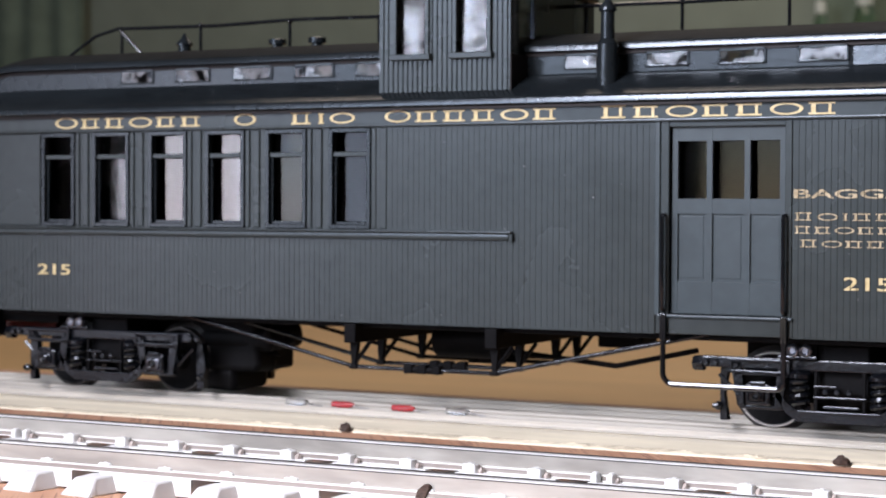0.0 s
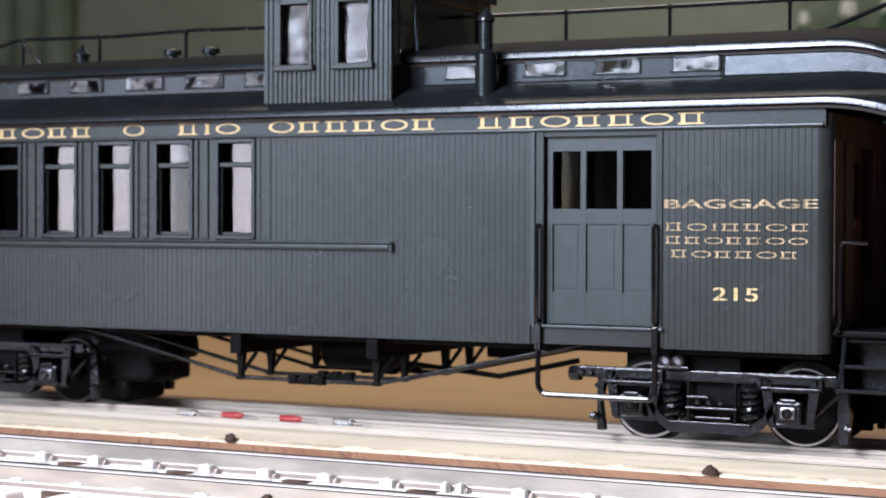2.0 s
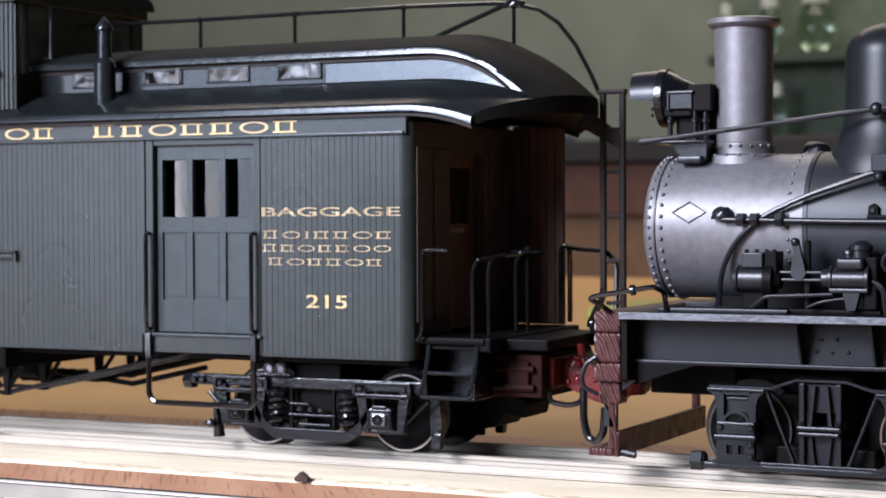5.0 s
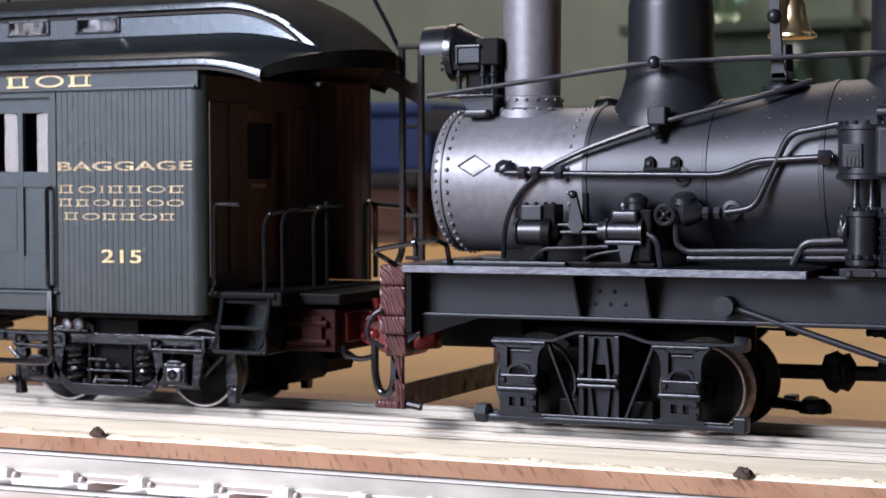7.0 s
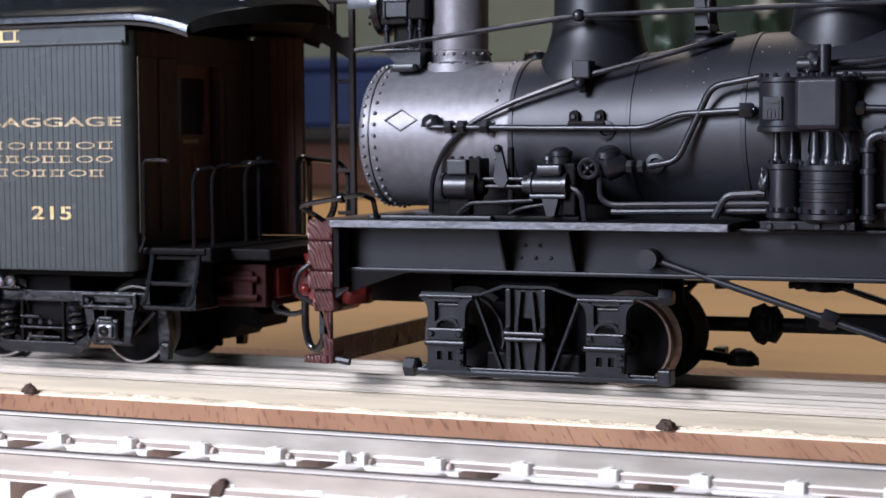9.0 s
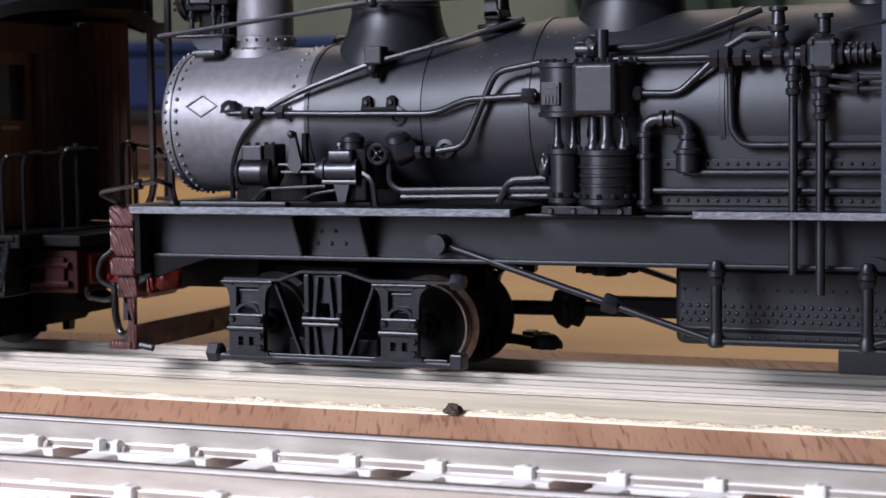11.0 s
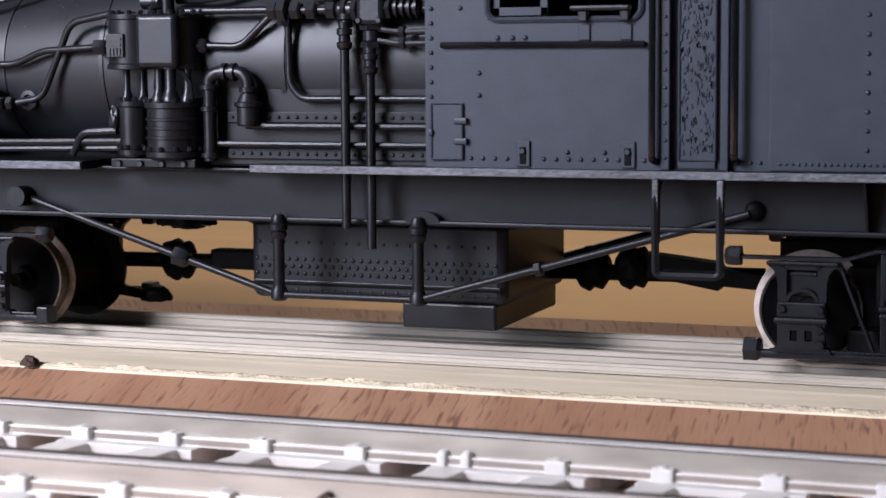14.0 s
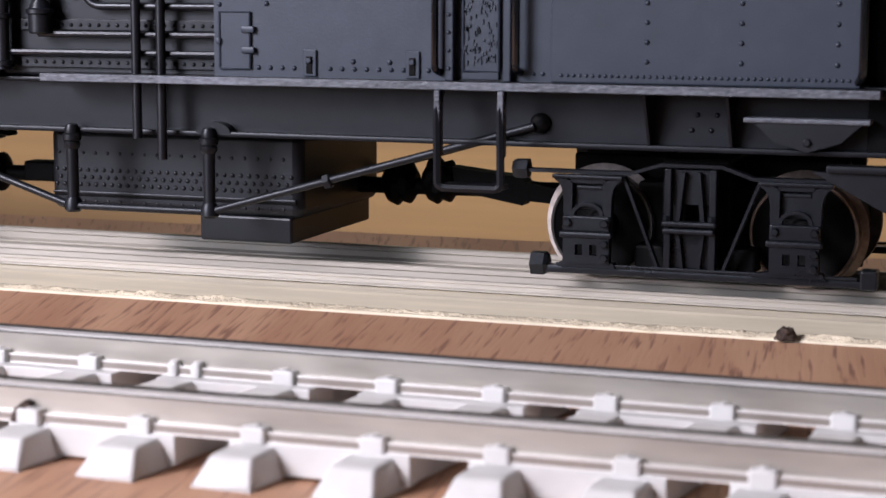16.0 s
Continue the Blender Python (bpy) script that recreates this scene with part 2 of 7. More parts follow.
SPRUE = material("sprue_cream", (0.80, 0.72, 0.60), 0.5, spread=0.15, scale=600)
BOARD_WOOD = streaked_wood("baseboard_wood", (0.62, 0.362, 0.225), (0.47, 0.24, 0.143), (0.30, 0.148, 0.095))
ROADBED = material("roadbed_cream_card", (0.78, 0.70, 0.535), 0.42, spread=0.16, scale=120, bump=0.15, bump_scale=700, stretch=(0.15, 1, 1))
ROADBED_GREY = material("roadbed_grey_card", (0.50, 0.46, 0.375), 0.6, spread=0.06, scale=150, bump=0.03, bump_scale=700, stretch=(0.12, 1, 1))
GLUE = material("dried_glue", (0.74, 0.645, 0.48), 0.13, spread=0.12, scale=600, bump=0.9, bump_scale=1500)
KNOT = material("dark_wood_plug", (0.04, 0.022, 0.014), 0.7, spread=0.6, scale=900, bump=0.9, bump_scale=1600)
TABLE = material("table_tan_wood", (0.64, 0.385, 0.15), 0.55, spread=0.12, scale=12, stretch=(0.3, 1, 1))
WALL_GREEN = material("wall_sage_green", (0.25, 0.295, 0.235), 0.8, spread=0.10, scale=6)
CURTAIN = material("curtain_deep_green", (0.16, 0.215, 0.16), 0.9, spread=0.25, scale=10)
# unseen walls and ceiling, kept dim to hold back bounced light
PLAIN_WALL = material("wall_dim_grey", (0.16, 0.16, 0.17), 0.9, spread=0.05, scale=8)
DARK_SHELF = material("shelf_dark", (0.03, 0.028, 0.028), 0.6, spread=0.2, scale=20)
RED_SHELF = material("shelf_red_brown", (0.17, 0.075, 0.050), 0.6, spread=0.2, scale=20)
BROWN_SHELF = material("bench_front_brown", (0.30, 0.17, 0.085), 0.6, spread=0.2, scale=20)
LIME = material("plastic_yellow_green", (0.42, 0.42, 0.10), 0.5, spread=0.15, scale=20)
BLUE_BOX = material("box_blue", (0.028, 0.055, 0.17), 0.6, spread=0.2, scale=30)
# pale tone for jar lids that stand for blurred highlights
PALE_THING = material("pale_highlight", (0.62, 0.68, 0.62), 0.3, spread=0.2, scale=30)
JAR_GLASS = clear_glass("jar_green_glass", (0.55, 0.72, 0.58), 0.05)
# dark tyre: shade under the train put into the colour
TYRE_DARK = material("tyre_shade_dark", (0.045, 0.043, 0.042), 0.34, 0.5, 0.3, 600)
TYRE_PALE = material("tyre_bare_pale", (0.45, 0.40, 0.37), 0.45, 0.1, 0.25, 500)
GREEN_SHELF = material("shelf_dark_green", (0.05, 0.075, 0.05), 0.6, spread=0.2, scale=20)
WINDOW_GLASS = clear_glass("car_glass", (0.75, 0.77, 0.80), 0.03)
FILM_GLASS = clear_glass("crumpled_film", (0.9, 0.92, 0.95), 0.14, 0.55, 95)
DARK_FILM = clear_glass("dim_crumpled_film", (0.10, 0.105, 0.115), 0.12, 0.35, 160)
RESISTOR_RED = material("diode_red", (0.30, 0.022, 0.026), 0.18, spread=0.25, scale=600)
RESISTOR_CLEAR = clear_glass("diode_clear_glass", (0.9, 0.92, 0.95), 0.08)
WHITE_PAINT = material("window_frame_white", (0.78, 0.78, 0.76), 0.5, spread=0.04, scale=30)

# ---- mesh helpers, in millimetres ----
BASE = {}


def finish(bm, smooth):
    bmesh.ops.remove_doubles(bm, verts=bm.verts, dist=0.002)
    bmesh.ops.recalc_face_normals(bm, faces=bm.faces)
    if smooth:
        for f in bm.faces:
            f.smooth = True
        for e in bm.edges:
            if len(e.link_faces) == 2:
                turn, (a, b) = e.calc_face_angle(0), [f.calc_area() for f in e.link_faces]
                if turn > radians(38) or turn > radians(9) and max(a, b) > 4 * min(a, b):
                    e.smooth = False


def part(name, bm, mat, parent=None, label="", smooth=True):
    """Links a bmesh as one mesh object under a thing or a part."""
    finish(bm, smooth)
    base = BASE[parent.name] if parent else Vector((0, 0, 0))
    bmesh.ops.transform(bm, matrix=Matrix.Scale(MM, 4) @ Matrix.Translation(-base), verts=bm.verts)
    me = bpy.data.meshes.new(name)
    bm.to_mesh(me)
    bm.free()
    me.materials.append(mat)
    ob = new(name, me)
    if parent:
        ob.parent = parent
    BASE[ob.name] = base
    if label:
        tagged(ob, label)
    return ob


def thing(name, at, label, category, group="", kind=""):
    """An Empty at a thing's base, in millimetres."""
    ob = new(name)
    ob.empty_display_size = 0.005
    ob.location = Vector(at) * MM
    BASE[ob.name] = Vector(at)
    return tagged(ob, label, category, group, kind)


def single(name, bm, mat, label, category, group="", kind="", smooth=True):
    return tagged(part(name, bm, mat, None, "", smooth), label, category, group, kind)


def bm_new():
    return bmesh.new()


def box(bm, x0, x1, y0, y1, z0, z1, bevel=0.0, seg=2):
    r = bmesh.ops.create_cube(bm, size=1.0, matrix=Matrix.Translation(((x0 + x1) / 2, (y0 + y1) / 2, (z0 + z1) / 2)) @ Matrix.Diagonal((x1 - x0, y1 - y0, z1 - z0, 1)))
    if bevel:
        edges = {e for v in r["verts"] for e in v.link_edges}
        bmesh.ops.bevel(bm, geom=list(edges), offset=bevel, segments=seg, affect="EDGES", profile=0.5)
    return bm


def ring(bm, c, u, v, r, seg):
    return [bm.verts.new(c + u * (r * math.cos(2 * math.pi * k / seg)) + v * (r * math.sin(2 * math.pi * k / seg))) for k in range(seg)]


def frame_of(d):
    d = d.normalized()
    h = Vector((0, 0, 1)) if abs(d.z) < 0.9 else Vector((1, 0, 0))
    u = d.cross(h).normalized()
    return u, d.cross(u).normalized()


def lathe(bm, at, way, profile, seg=24, cap=True):
    """Turns a profile of (distance along, radius) about an axis."""
    at, way = Vector(at), Vector(way).normalized()
    u, v = frame_of(way)
    rings = [ring(bm, at + way * s, u, v, max(r, 0.001), seg) for s, r in profile]
    for a, b in zip(rings, rings[1:]):
        for k in range(seg):
            bm.faces.new((a[k], a[(k + 1) % seg], b[(k + 1) % seg], b[k]))
    if cap:
        bm.faces.new(rings[0][::-1])
        bm.faces.new(rings[-1])
    return bm


def cyl(bm, p0, p1, r, r1=None, seg=12):
    p0, p1 = Vector(p0), Vector(p1)
    return lathe(bm, p0, p1 - p0, [(0, r), ((p1 - p0).length, r if r1 is None else r1)], seg)


def rounded(pts, radius, steps=4):
    """A polyline with its corners rounded."""
    pts = [Vector(p) for p in pts]
    out = [pts[0]]
    for a, b, c in zip(pts, pts[1:], pts[2:]):
        d = min(radius, (b - a).length * 0.45, (c - b).length * 0.45)
        s, e = b + (a - b).normalized() * d, b + (c - b).normalized() * d
        for k in range(steps + 1):
            t = k / steps
            out.append(s * (1 - t) ** 2 + b * (2 * t * (1 - t)) + e * t * t)
    return out + [pts[-1]]


def tube(bm, pts, r, seg=8, bend=0.0):
    """A round rod or pipe along points."""
    pts = rounded(pts, bend) if bend else [Vector(p) for p in pts]
    rings, u = [], None
    for k, p in enumerate(pts):
        d = (pts[min(k + 1, len(pts) - 1)] - pts[max(k - 1, 0)]).normalized()
        if u is None:
            u, v = frame_of(d)
        else:
            u = (u - d * u.dot(d)).normalized()
            v = d.cross(u)
        rings.append(ring(bm, p, u, v, r, seg))
    for a, b in zip(rings, rings[1:]):
        for k in range(seg):
            bm.faces.new((a[k], a[(k + 1) % seg], b[(k + 1) % seg], b[k]))
    bm.faces.new(rings[0][::-1])
    bm.faces.new(rings[-1])
    return bm


def slab(bm, outline, axis, lo, hi):
    """Extrudes an outline in the plane across an axis: 'y' takes (x, z), 'x' takes (y, z), 'z' takes (x, y)."""
    put = {"y": lambda a, b, s: (a, s, b), "x": lambda a, b, s: (s, a, b), "z": lambda a, b, s: (a, b, s)}[axis]
    one, two = [[bm.verts.new(put(a, b, s)) for a, b in outline] for s in (lo, hi)]
    n = len(outline)
    bm.faces.new(one[::-1])
    bm.faces.new(two)
    for k in range(n):
        bm.faces.new((one[k], one[(k + 1) % n], two[(k + 1) % n], two[k]))
    return bm


def dome(bm, at, way, r, seg=6, tall=0.75):
    """A rivet or bolt head."""
    return lathe(bm, at, way, [(-0.05, r * 0.85), (r * tall * 0.4, r * 0.74), (r * tall * 0.75, r * 0.48), (r * tall * 0.9, r * 0.15)], seg)


def ball(bm, c, r, seg=10, squash=1.0):
    n = 6
    prof = [(-r * squash * math.cos(math.pi * k / n), r * math.sin(math.pi * k / n)) for k in range(n + 1)]
    return lathe(bm, c, (0, 0, 1), prof, seg)


def hexbolt(bm, at, way, r, h):
    return lathe(bm, at, way, [(0, r), (h * 0.8, r), (h, r * 0.75)], 6)

# ---- the setting ----
def structure(name, bm, mat, label, smooth=False):
    return tagged(part(name, bm, mat, None, "", smooth), label, "", "", "structure")


DECK = -4.7         # top of the wooden baseboard
structure("ground", box(bm_new(), -900, 1100, -260, 82, DECK - 18, DECK, 0.6), BOARD_WOOD, "open-pored brown wooden baseboard under the tracks")
structure("table", box(bm_new(), -1500, 1900, -400, 1500, DECK - 48, DECK - 18.01, 2), TABLE, "smooth tan wooden tabletop under the baseboard")

for x in (-1400, 1800):
    for y in (-320, 1420):
        structure("table_leg", box(bm_new(), x - 35, x + 35, y - 35, y + 35, -780, DECK - 48.01, 4), TABLE, "square tan wooden table leg")

# roadbed of the far track: cream card along the front, grey card under the rails
bm = slab(bm_new(), [(-3.1, DECK), (-2.8, DECK + 0.35), (5.2, -3.2), (6.0, -3.0), (12.2, -3.0), (12.4, DECK)], "x", -900, 1100)
structure("roadbed", bm, ROADBED, "cream card roadbed strip glued to the baseboard")
structure("roadbed_grey", box(bm_new(), -900, 1100, 12.42, 46, DECK, -2.6, 0.2), ROADBED_GREY, "grey card roadbed under the rails")
# an uneven ribbon of dried glue on the strip's front edge
bm = bm_new()
rows = []
for k in range(900):
    x = -250.0 + 0.75 * k
    wide = 1.0 + 0.45 * noise.noise(Vector((x * 0.05, 3.1, 0))) + 0.5 * noise.noise(Vector((x * 0.31, 0.4, 0)))
    tall = 0.22 + 0.22 * noise.noise(Vector((x * 0.17, 7.7, 0)))
    line = []
    for j in range(7):
        v = j / 3 - 1
        rise = tall * max(0.0, 1 - v * v) * (1 + 1.7 * noise.noise(Vector((x * 0.8, v * 2.6, 1.5))))
        y = -1.7 + v * wide
        line.append(bm.verts.new((x, y, max(DECK + 0.35 + (y + 2.8) * 0.144, DECK + 0.02) + max(rise, -0.02))))
    rows.append(line)
for p, q in zip(rows, rows[1:]):
    for j in range(6):
        bm.faces.new((p[j], q[j], q[j + 1], p[j + 1]))
structure("glue_trim", bm, GLUE, "shiny uneven ribbon of dried glue along the roadbed edge", True)


def rail_profile(h, head, foot, web, top):
    """Half of a rail's outline, closed by its mirror image: (y, z)."""
    z0 = top - h
    right = [(foot / 2, z0), (foot / 2, z0 + h * 0.10), (web / 2, z0 + h * 0.24), (web / 2, z0 + h * 0.62), (head / 2, z0 + h * 0.72), (head / 2, top - h * 0.07), (head / 2 - h * 0.07, top)]
    return right + [(-y, z) for y, z in right[::-1]]


def block_profile(h, head, foot, web, top):
    """A tall plain rail with a low foot: (y, z)."""
    z0 = top - h
    right = [(foot / 2, z0), (foot / 2, z0 + h * 0.24), (foot / 2 - 0.12, z0 + h * 0.27), (head / 2, z0 + h * 0.29), (head / 2, z0 + h * 0.72), (head / 2, top - h * 0.04), (head / 2 - h * 0.04, top)]
    return right + [(-y, z) for y, z in right[::-1]]


def rail(yy, h, head, foot, web, top, mat, label, group, profile=rail_profile, flare=0.0):
    """A rail along x with its foot, web and head; with a flare it runs out of parallel."""
    pr = [(yy + y, z) for y, z in profile(h, head, foot, web, top)]
    n = len(pr) // 2
    t = thing("rail", (100, yy, top - h), label, "rail", group)
    plain = profile == block_profile
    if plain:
        # bright and dark strips paint the rail's lit and shaded edges
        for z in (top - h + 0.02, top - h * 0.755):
            part("foot_edge", box(bm_new(), -900, 1100, yy - foot / 2 - 0.05, yy + foot / 2 + 0.05, z, z + 0.2), RAIL_EDGE, t, "bright strip standing for a lit edge", False)
        part("shade_line", box(bm_new(), -900, 1100, yy + head / 2 - 1.3, yy + head / 2 + 0.04, top - 0.3, top + 0.05), RAIL_SHADE, t, "dark line standing for shade along the rail", False)
        part("shade_line", box(bm_new(), -900, 1100, yy - head / 2 - 0.03, yy - head / 2 + 0.2, top - h * 0.04 - 0.2, top - h * 0.04 - 0.01), RAIL_SHADE, t, "dark line standing for shade along the rail", False)
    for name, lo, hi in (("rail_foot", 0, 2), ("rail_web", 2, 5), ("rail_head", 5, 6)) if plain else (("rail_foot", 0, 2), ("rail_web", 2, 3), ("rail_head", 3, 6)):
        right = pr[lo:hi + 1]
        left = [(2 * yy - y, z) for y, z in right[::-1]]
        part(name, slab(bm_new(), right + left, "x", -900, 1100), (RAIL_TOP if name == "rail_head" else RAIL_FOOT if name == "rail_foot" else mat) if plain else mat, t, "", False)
    for o in t.children:
        for v in o.data.vertices:
            v.co.y -= flare * (0.200 - v.co.x)


for yy in (16.0, 35.0):
    rail(yy, 2.6, 1.5, 2.4, 0.8, 0.0, RAIL_OLD, "dull nickel silver rail under the train, on grey roadbed", "rails of the far track")
for yy in (11.6, 40.2):
    rail(yy, 1.6, 0.9, 1.4, 0.6, -1.2, RAIL_OLD, "thin dull metal guard strip beside the far rail", "strips of the far track")

# the near track: white ties in moulded panels, two tall rails
NEAR_TOP, NEAR_H = 2.7, 3.9
RAIL_Y = (-64.2, -88.6)
FLARE = 0.018       # the two near rails spread a little towards the car
for yy in RAIL_Y:
    rail(yy, NEAR_H, 3.0, 4.2, 2.2, NEAR_TOP, NICKEL, "bright nickel silver rail with a worn shiny head, paled as if lit", "rails of the near track", block_profile, FLARE if yy < -70 else 0.0)

def lump(at, sx, sy, sz, seed, rough=0.22):
    bm = bm_new()
    bmesh.ops.create_icosphere(bm, subdivisions=3, radius=1)
    for v in bm.verts:
        k = 1 + rough * noise.noise(v.co * 1.6 + Vector((seed, 0, 0))) + rough * 0.6 * noise.noise(v.co * 4 + Vector((0, seed, 0)))
        v.co = Vector((v.co.x * sx, v.co.y * sy, max(v.co.z, -0.4) * sz)) * k + Vector(at)
    return bm


PITCH, X_TIE, SKEW = 12.6, 107.9, -0.175
TIE_TOP = NEAR_TOP - NEAR_H


def tie_mesh():
    bm = bm_new()
    # stations along the tie: end foot, sloping end block, level seat under the rails
    rings = []
    for y, wide, top in ((-20.8, 3.25, DECK + 0.3), (-19.0, 3.25, TIE_TOP - 0.5), (-13.6, 3.25, TIE_TOP - 0.1), (-13.5, 3.0, TIE_TOP), (13.5, 3.0, TIE_TOP), (13.6, 3.25, TIE_TOP - 0.1), (19.0, 3.25, TIE_TOP - 0.5), (20.8, 3.25, DECK + 0.3)):
        cap = 2.35 if top > DECK + 1 else 3.15
        rings.append([bm.verts.new((x, -76.4 + y, z)) for x, z in ((-wide, DECK), (wide, DECK), (cap, top), (-cap, top))])
    for a, b in zip(rings, rings[1:]):
        for k in range(4):
            bm.faces.new((a[k], a[(k + 1) % 4], b[(k + 1) % 4], b[k]))
    bm.faces.new(rings[0][::-1])
    bm.faces.new(rings[-1])
    bmesh.ops.bevel(bm, geom=[e for e in bm.edges if e.calc_length() > 1.5], offset=0.3, segments=2, affect="EDGES", profile=0.5)
    return bm


def clip_mesh(bm, x, y, side, wide=2.7):
    box(bm, x - wide / 2, x + wide / 2, y, y + 1.5 * side, TIE_TOP - 0.2, TIE_TOP + 1.65, 0.3) if side > 0 else box(bm, x - wide / 2, x + wide / 2, y + 1.5 * side, y, TIE_TOP - 0.2, TIE_TOP + 1.65, 0.3)
    lathe(bm, (x, y + 0.75 * side, TIE_TOP + 1.55), (0, 0, 1), [(0, 0.6), (0.22, 0.5), (0.3, 0.3)], 8)
    return bm


def make_panel_tie(double):
    t = thing("tie", (0, -76.4, DECK), "white plastic tie with moulded rail clips, on bare wood", "railway tie", "ties of the near track")
    part("sleeper", tie_mesh(), WHITE_TIE, t)
    for yy in RAIL_Y:
        for side in (1, -1):
            y = yy + side * 2.0
            if double and yy > -70:
                part("clip", clip_mesh(clip_mesh(bm_new(), -1.5, y, side, 1.2), 1.5, y, side, 1.2), WHITE_TIE, t)
            else:
                part("clip", clip_mesh(bm_new(), 0, y, side), WHITE_TIE, t)
            if side < 0:
                # small brown lump in place of the clip's shadow
                part("clip_shade", lump((1.75 + (0.5 if double and yy > -70 else 0), y - 0.35, TIE_TOP + 0.3), 0.45, 0.45, 0.7, 5.0, 0.3), CLIP_SHADE, t, "brown lump standing for the clip's shade")
    for o in t.children:
        for v in o.data.vertices:
            # the ties lie a little askew to the rails
            v.co.x -= (v.co.y * 1000 - 12.2) * SKEW * MM
    return t


single_tie, double_tie = make_panel_tie(False), make_panel_tie(True)
for k in range(-27, 21):
    src = double_tie if (k + 2) % 10 == 0 else single_tie
    x = X_TIE + k * PITCH
    f = (250 - x) / 360
    m = pose(x * MM, -64.2 * MM, DECK * MM, 0, 0, math.degrees(-0.065 * f)) @ Matrix.Diagonal((1, 1 + FLARE * (200 - x) / 24.4, 1, 1)) @ Matrix.Translation((0, -12.2 * MM, 0))
    if k == -1 or k == -2:
        src.matrix_basis = m
    else:
        copy_thing(src, m)
# moulded bars that join the ties two by two
for k in range(-27, 20):
    if k % 2 == 0:
        for yy in RAIL_Y:
            x0, x1 = X_TIE + k * PITCH - 3.4, X_TIE + (k + 1) * PITCH + 3.4
            drift = FLARE * (200 - x0) if yy < -70 else 0.0
            single("tie_spacer", box(bm_new(), x0 - (yy + 64.2) * SKEW, x1 - (yy + 64.2) * SKEW, yy - 4.2 - drift, yy + 2.8 - drift, DECK + 0.4, TIE_TOP + 0.06, 0.15), WHITE_TIE, "white plastic bar between two ties", "tie spacer", "spacers of the near track")
random.seed(9)
for k in (7, 8, 9, -14):
    x = X_TIE + k * PITCH + 32.6 * SKEW
    bm = lump((x, -96.2, DECK + 1.0), 0.6, 0.8, random.uniform(1.0, 1.5), k * 1.0, 0.3)
    single("sprue_stub", bm, SPRUE, "cream stub of casting sprue on a tie end", "sprue stub", "stubs on the ties")


for k, x in enumerate((-132.3, -20.2, 109.0, 268.0)):
    single("wood_plug", lump((x, -3.4, DECK + 0.9), 1.5, 1.05, 1.2, 3.0 + k, 0.35), KNOT, "dark broken wooden plug at the roadbed edge", "wood plug", "plugs along the roadbed")
for k, (x, tilt) in enumerate(((202.6, 0.5), (76.0, 0.4), (-63.0, 0.7))):
    bm = slab(bm_new(), [(-1.9, 0), (0.7, 0.0), (1.9, 2.4), (1.5, 3.1), (0.6, 3.3), (-1.2, 1.9)], "y", -0.9, 0.9)
    bmesh.ops.bevel(bm, geom=bm.edges[:], offset=0.2, segments=1, affect="EDGES")
    bmesh.ops.transform(bm, matrix=Matrix.Translation((x, -92.2 - FLARE * (200 - x), TIE_TOP)) @ Matrix.Diagonal((0.72, 0.8, 0.74, 1)), verts=bm.verts)
    single("wood_chip", bm, KNOT, "dark brown splinter of wood lying against a rail clip", "wood chip", "splinters on the near track")


def diode(x, y, red):
    t = thing("diode", (x, y, -1.2), "small red diode lying on the guard strip" if red else "small clear glass diode lying on the guard strip", "diode", "diodes beside the rail")
    part("bulb", lathe(bm_new(), (x - 3, y, -0.45), (1, 0.05, 0), [(0, 0.3), (0.4, 0.78), (4.6, 0.78), (5.8, 0.5), (6.2, 0.1)], 12), RESISTOR_RED if red else RESISTOR_CLEAR, t)
    part("bulb_foot", box(bm_new(), x - 2.4, x - 1.2, y - 0.4, y + 0.4, -1.25, -1.0), STEEL, t)
    part("wire_lead", tube(bm_new(), [(x + 2.4, y, -0.6), (x + 4.5, y + 0.2, -0.9), (x + 7, y + 0.1, -1.05)], 0.2, 6), STEEL, t)


for x, red in ((-154.5, False), (-142.0, True), (-126.0, True), (-112, False)):
    diode(x, 11.9, red)

# ---- the room ----
W0, W1, Y0, Y1, FLOOR, CEIL = -3000, 3000, -2200, 2700, -780, 1700
structure("wall_north", box(bm_new(), W0, W1, Y1, Y1 + 120, FLOOR, CEIL), WALL_GREEN, "plain sage green painted wall")
structure("wall_west", box(bm_new(), W0 - 120, W0, Y0, Y1, FLOOR, CEIL), PLAIN_WALL, "unseen wall, dim grey to cut bounced light")
structure("wall_east", box(bm_new(), W1, W1 + 120, Y0, Y1, FLOOR, CEIL), PLAIN_WALL, "unseen wall, dim grey to cut bounced light")
structure("floor", box(bm_new(), W0, W1, Y0, Y1, FLOOR - 100, FLOOR), BROWN_SHELF, "plain brown floor")
structure("ceiling", box(bm_new(), W0, W1, Y0, Y1, CEIL, CEIL + 100), PLAIN_WALL, "unseen ceiling, dim grey to cut bounced light")
wx0, wx1, wz0, wz1 = -2000, -440, -320, 920
bm = bm_new()
for a, b, c, d in ((W0, wx0, FLOOR, CEIL), (wx1, W1, FLOOR, CEIL), (wx0, wx1, FLOOR, wz0), (wx0, wx1, wz1, CEIL)):
    box(bm, a, b, Y0 - 120, Y0, c, d)
structure("wall_south", bm, PLAIN_WALL, "unseen wall with a tall window, dim grey to cut bounced light")
win = part("window_1", box(bm_new(), -1535, -1450, Y0 - 90, Y0 - 10, wz0, wz1, 6), WHITE_PAINT)
tagged(win, "white painted mullion of the window", "", "", "structure")
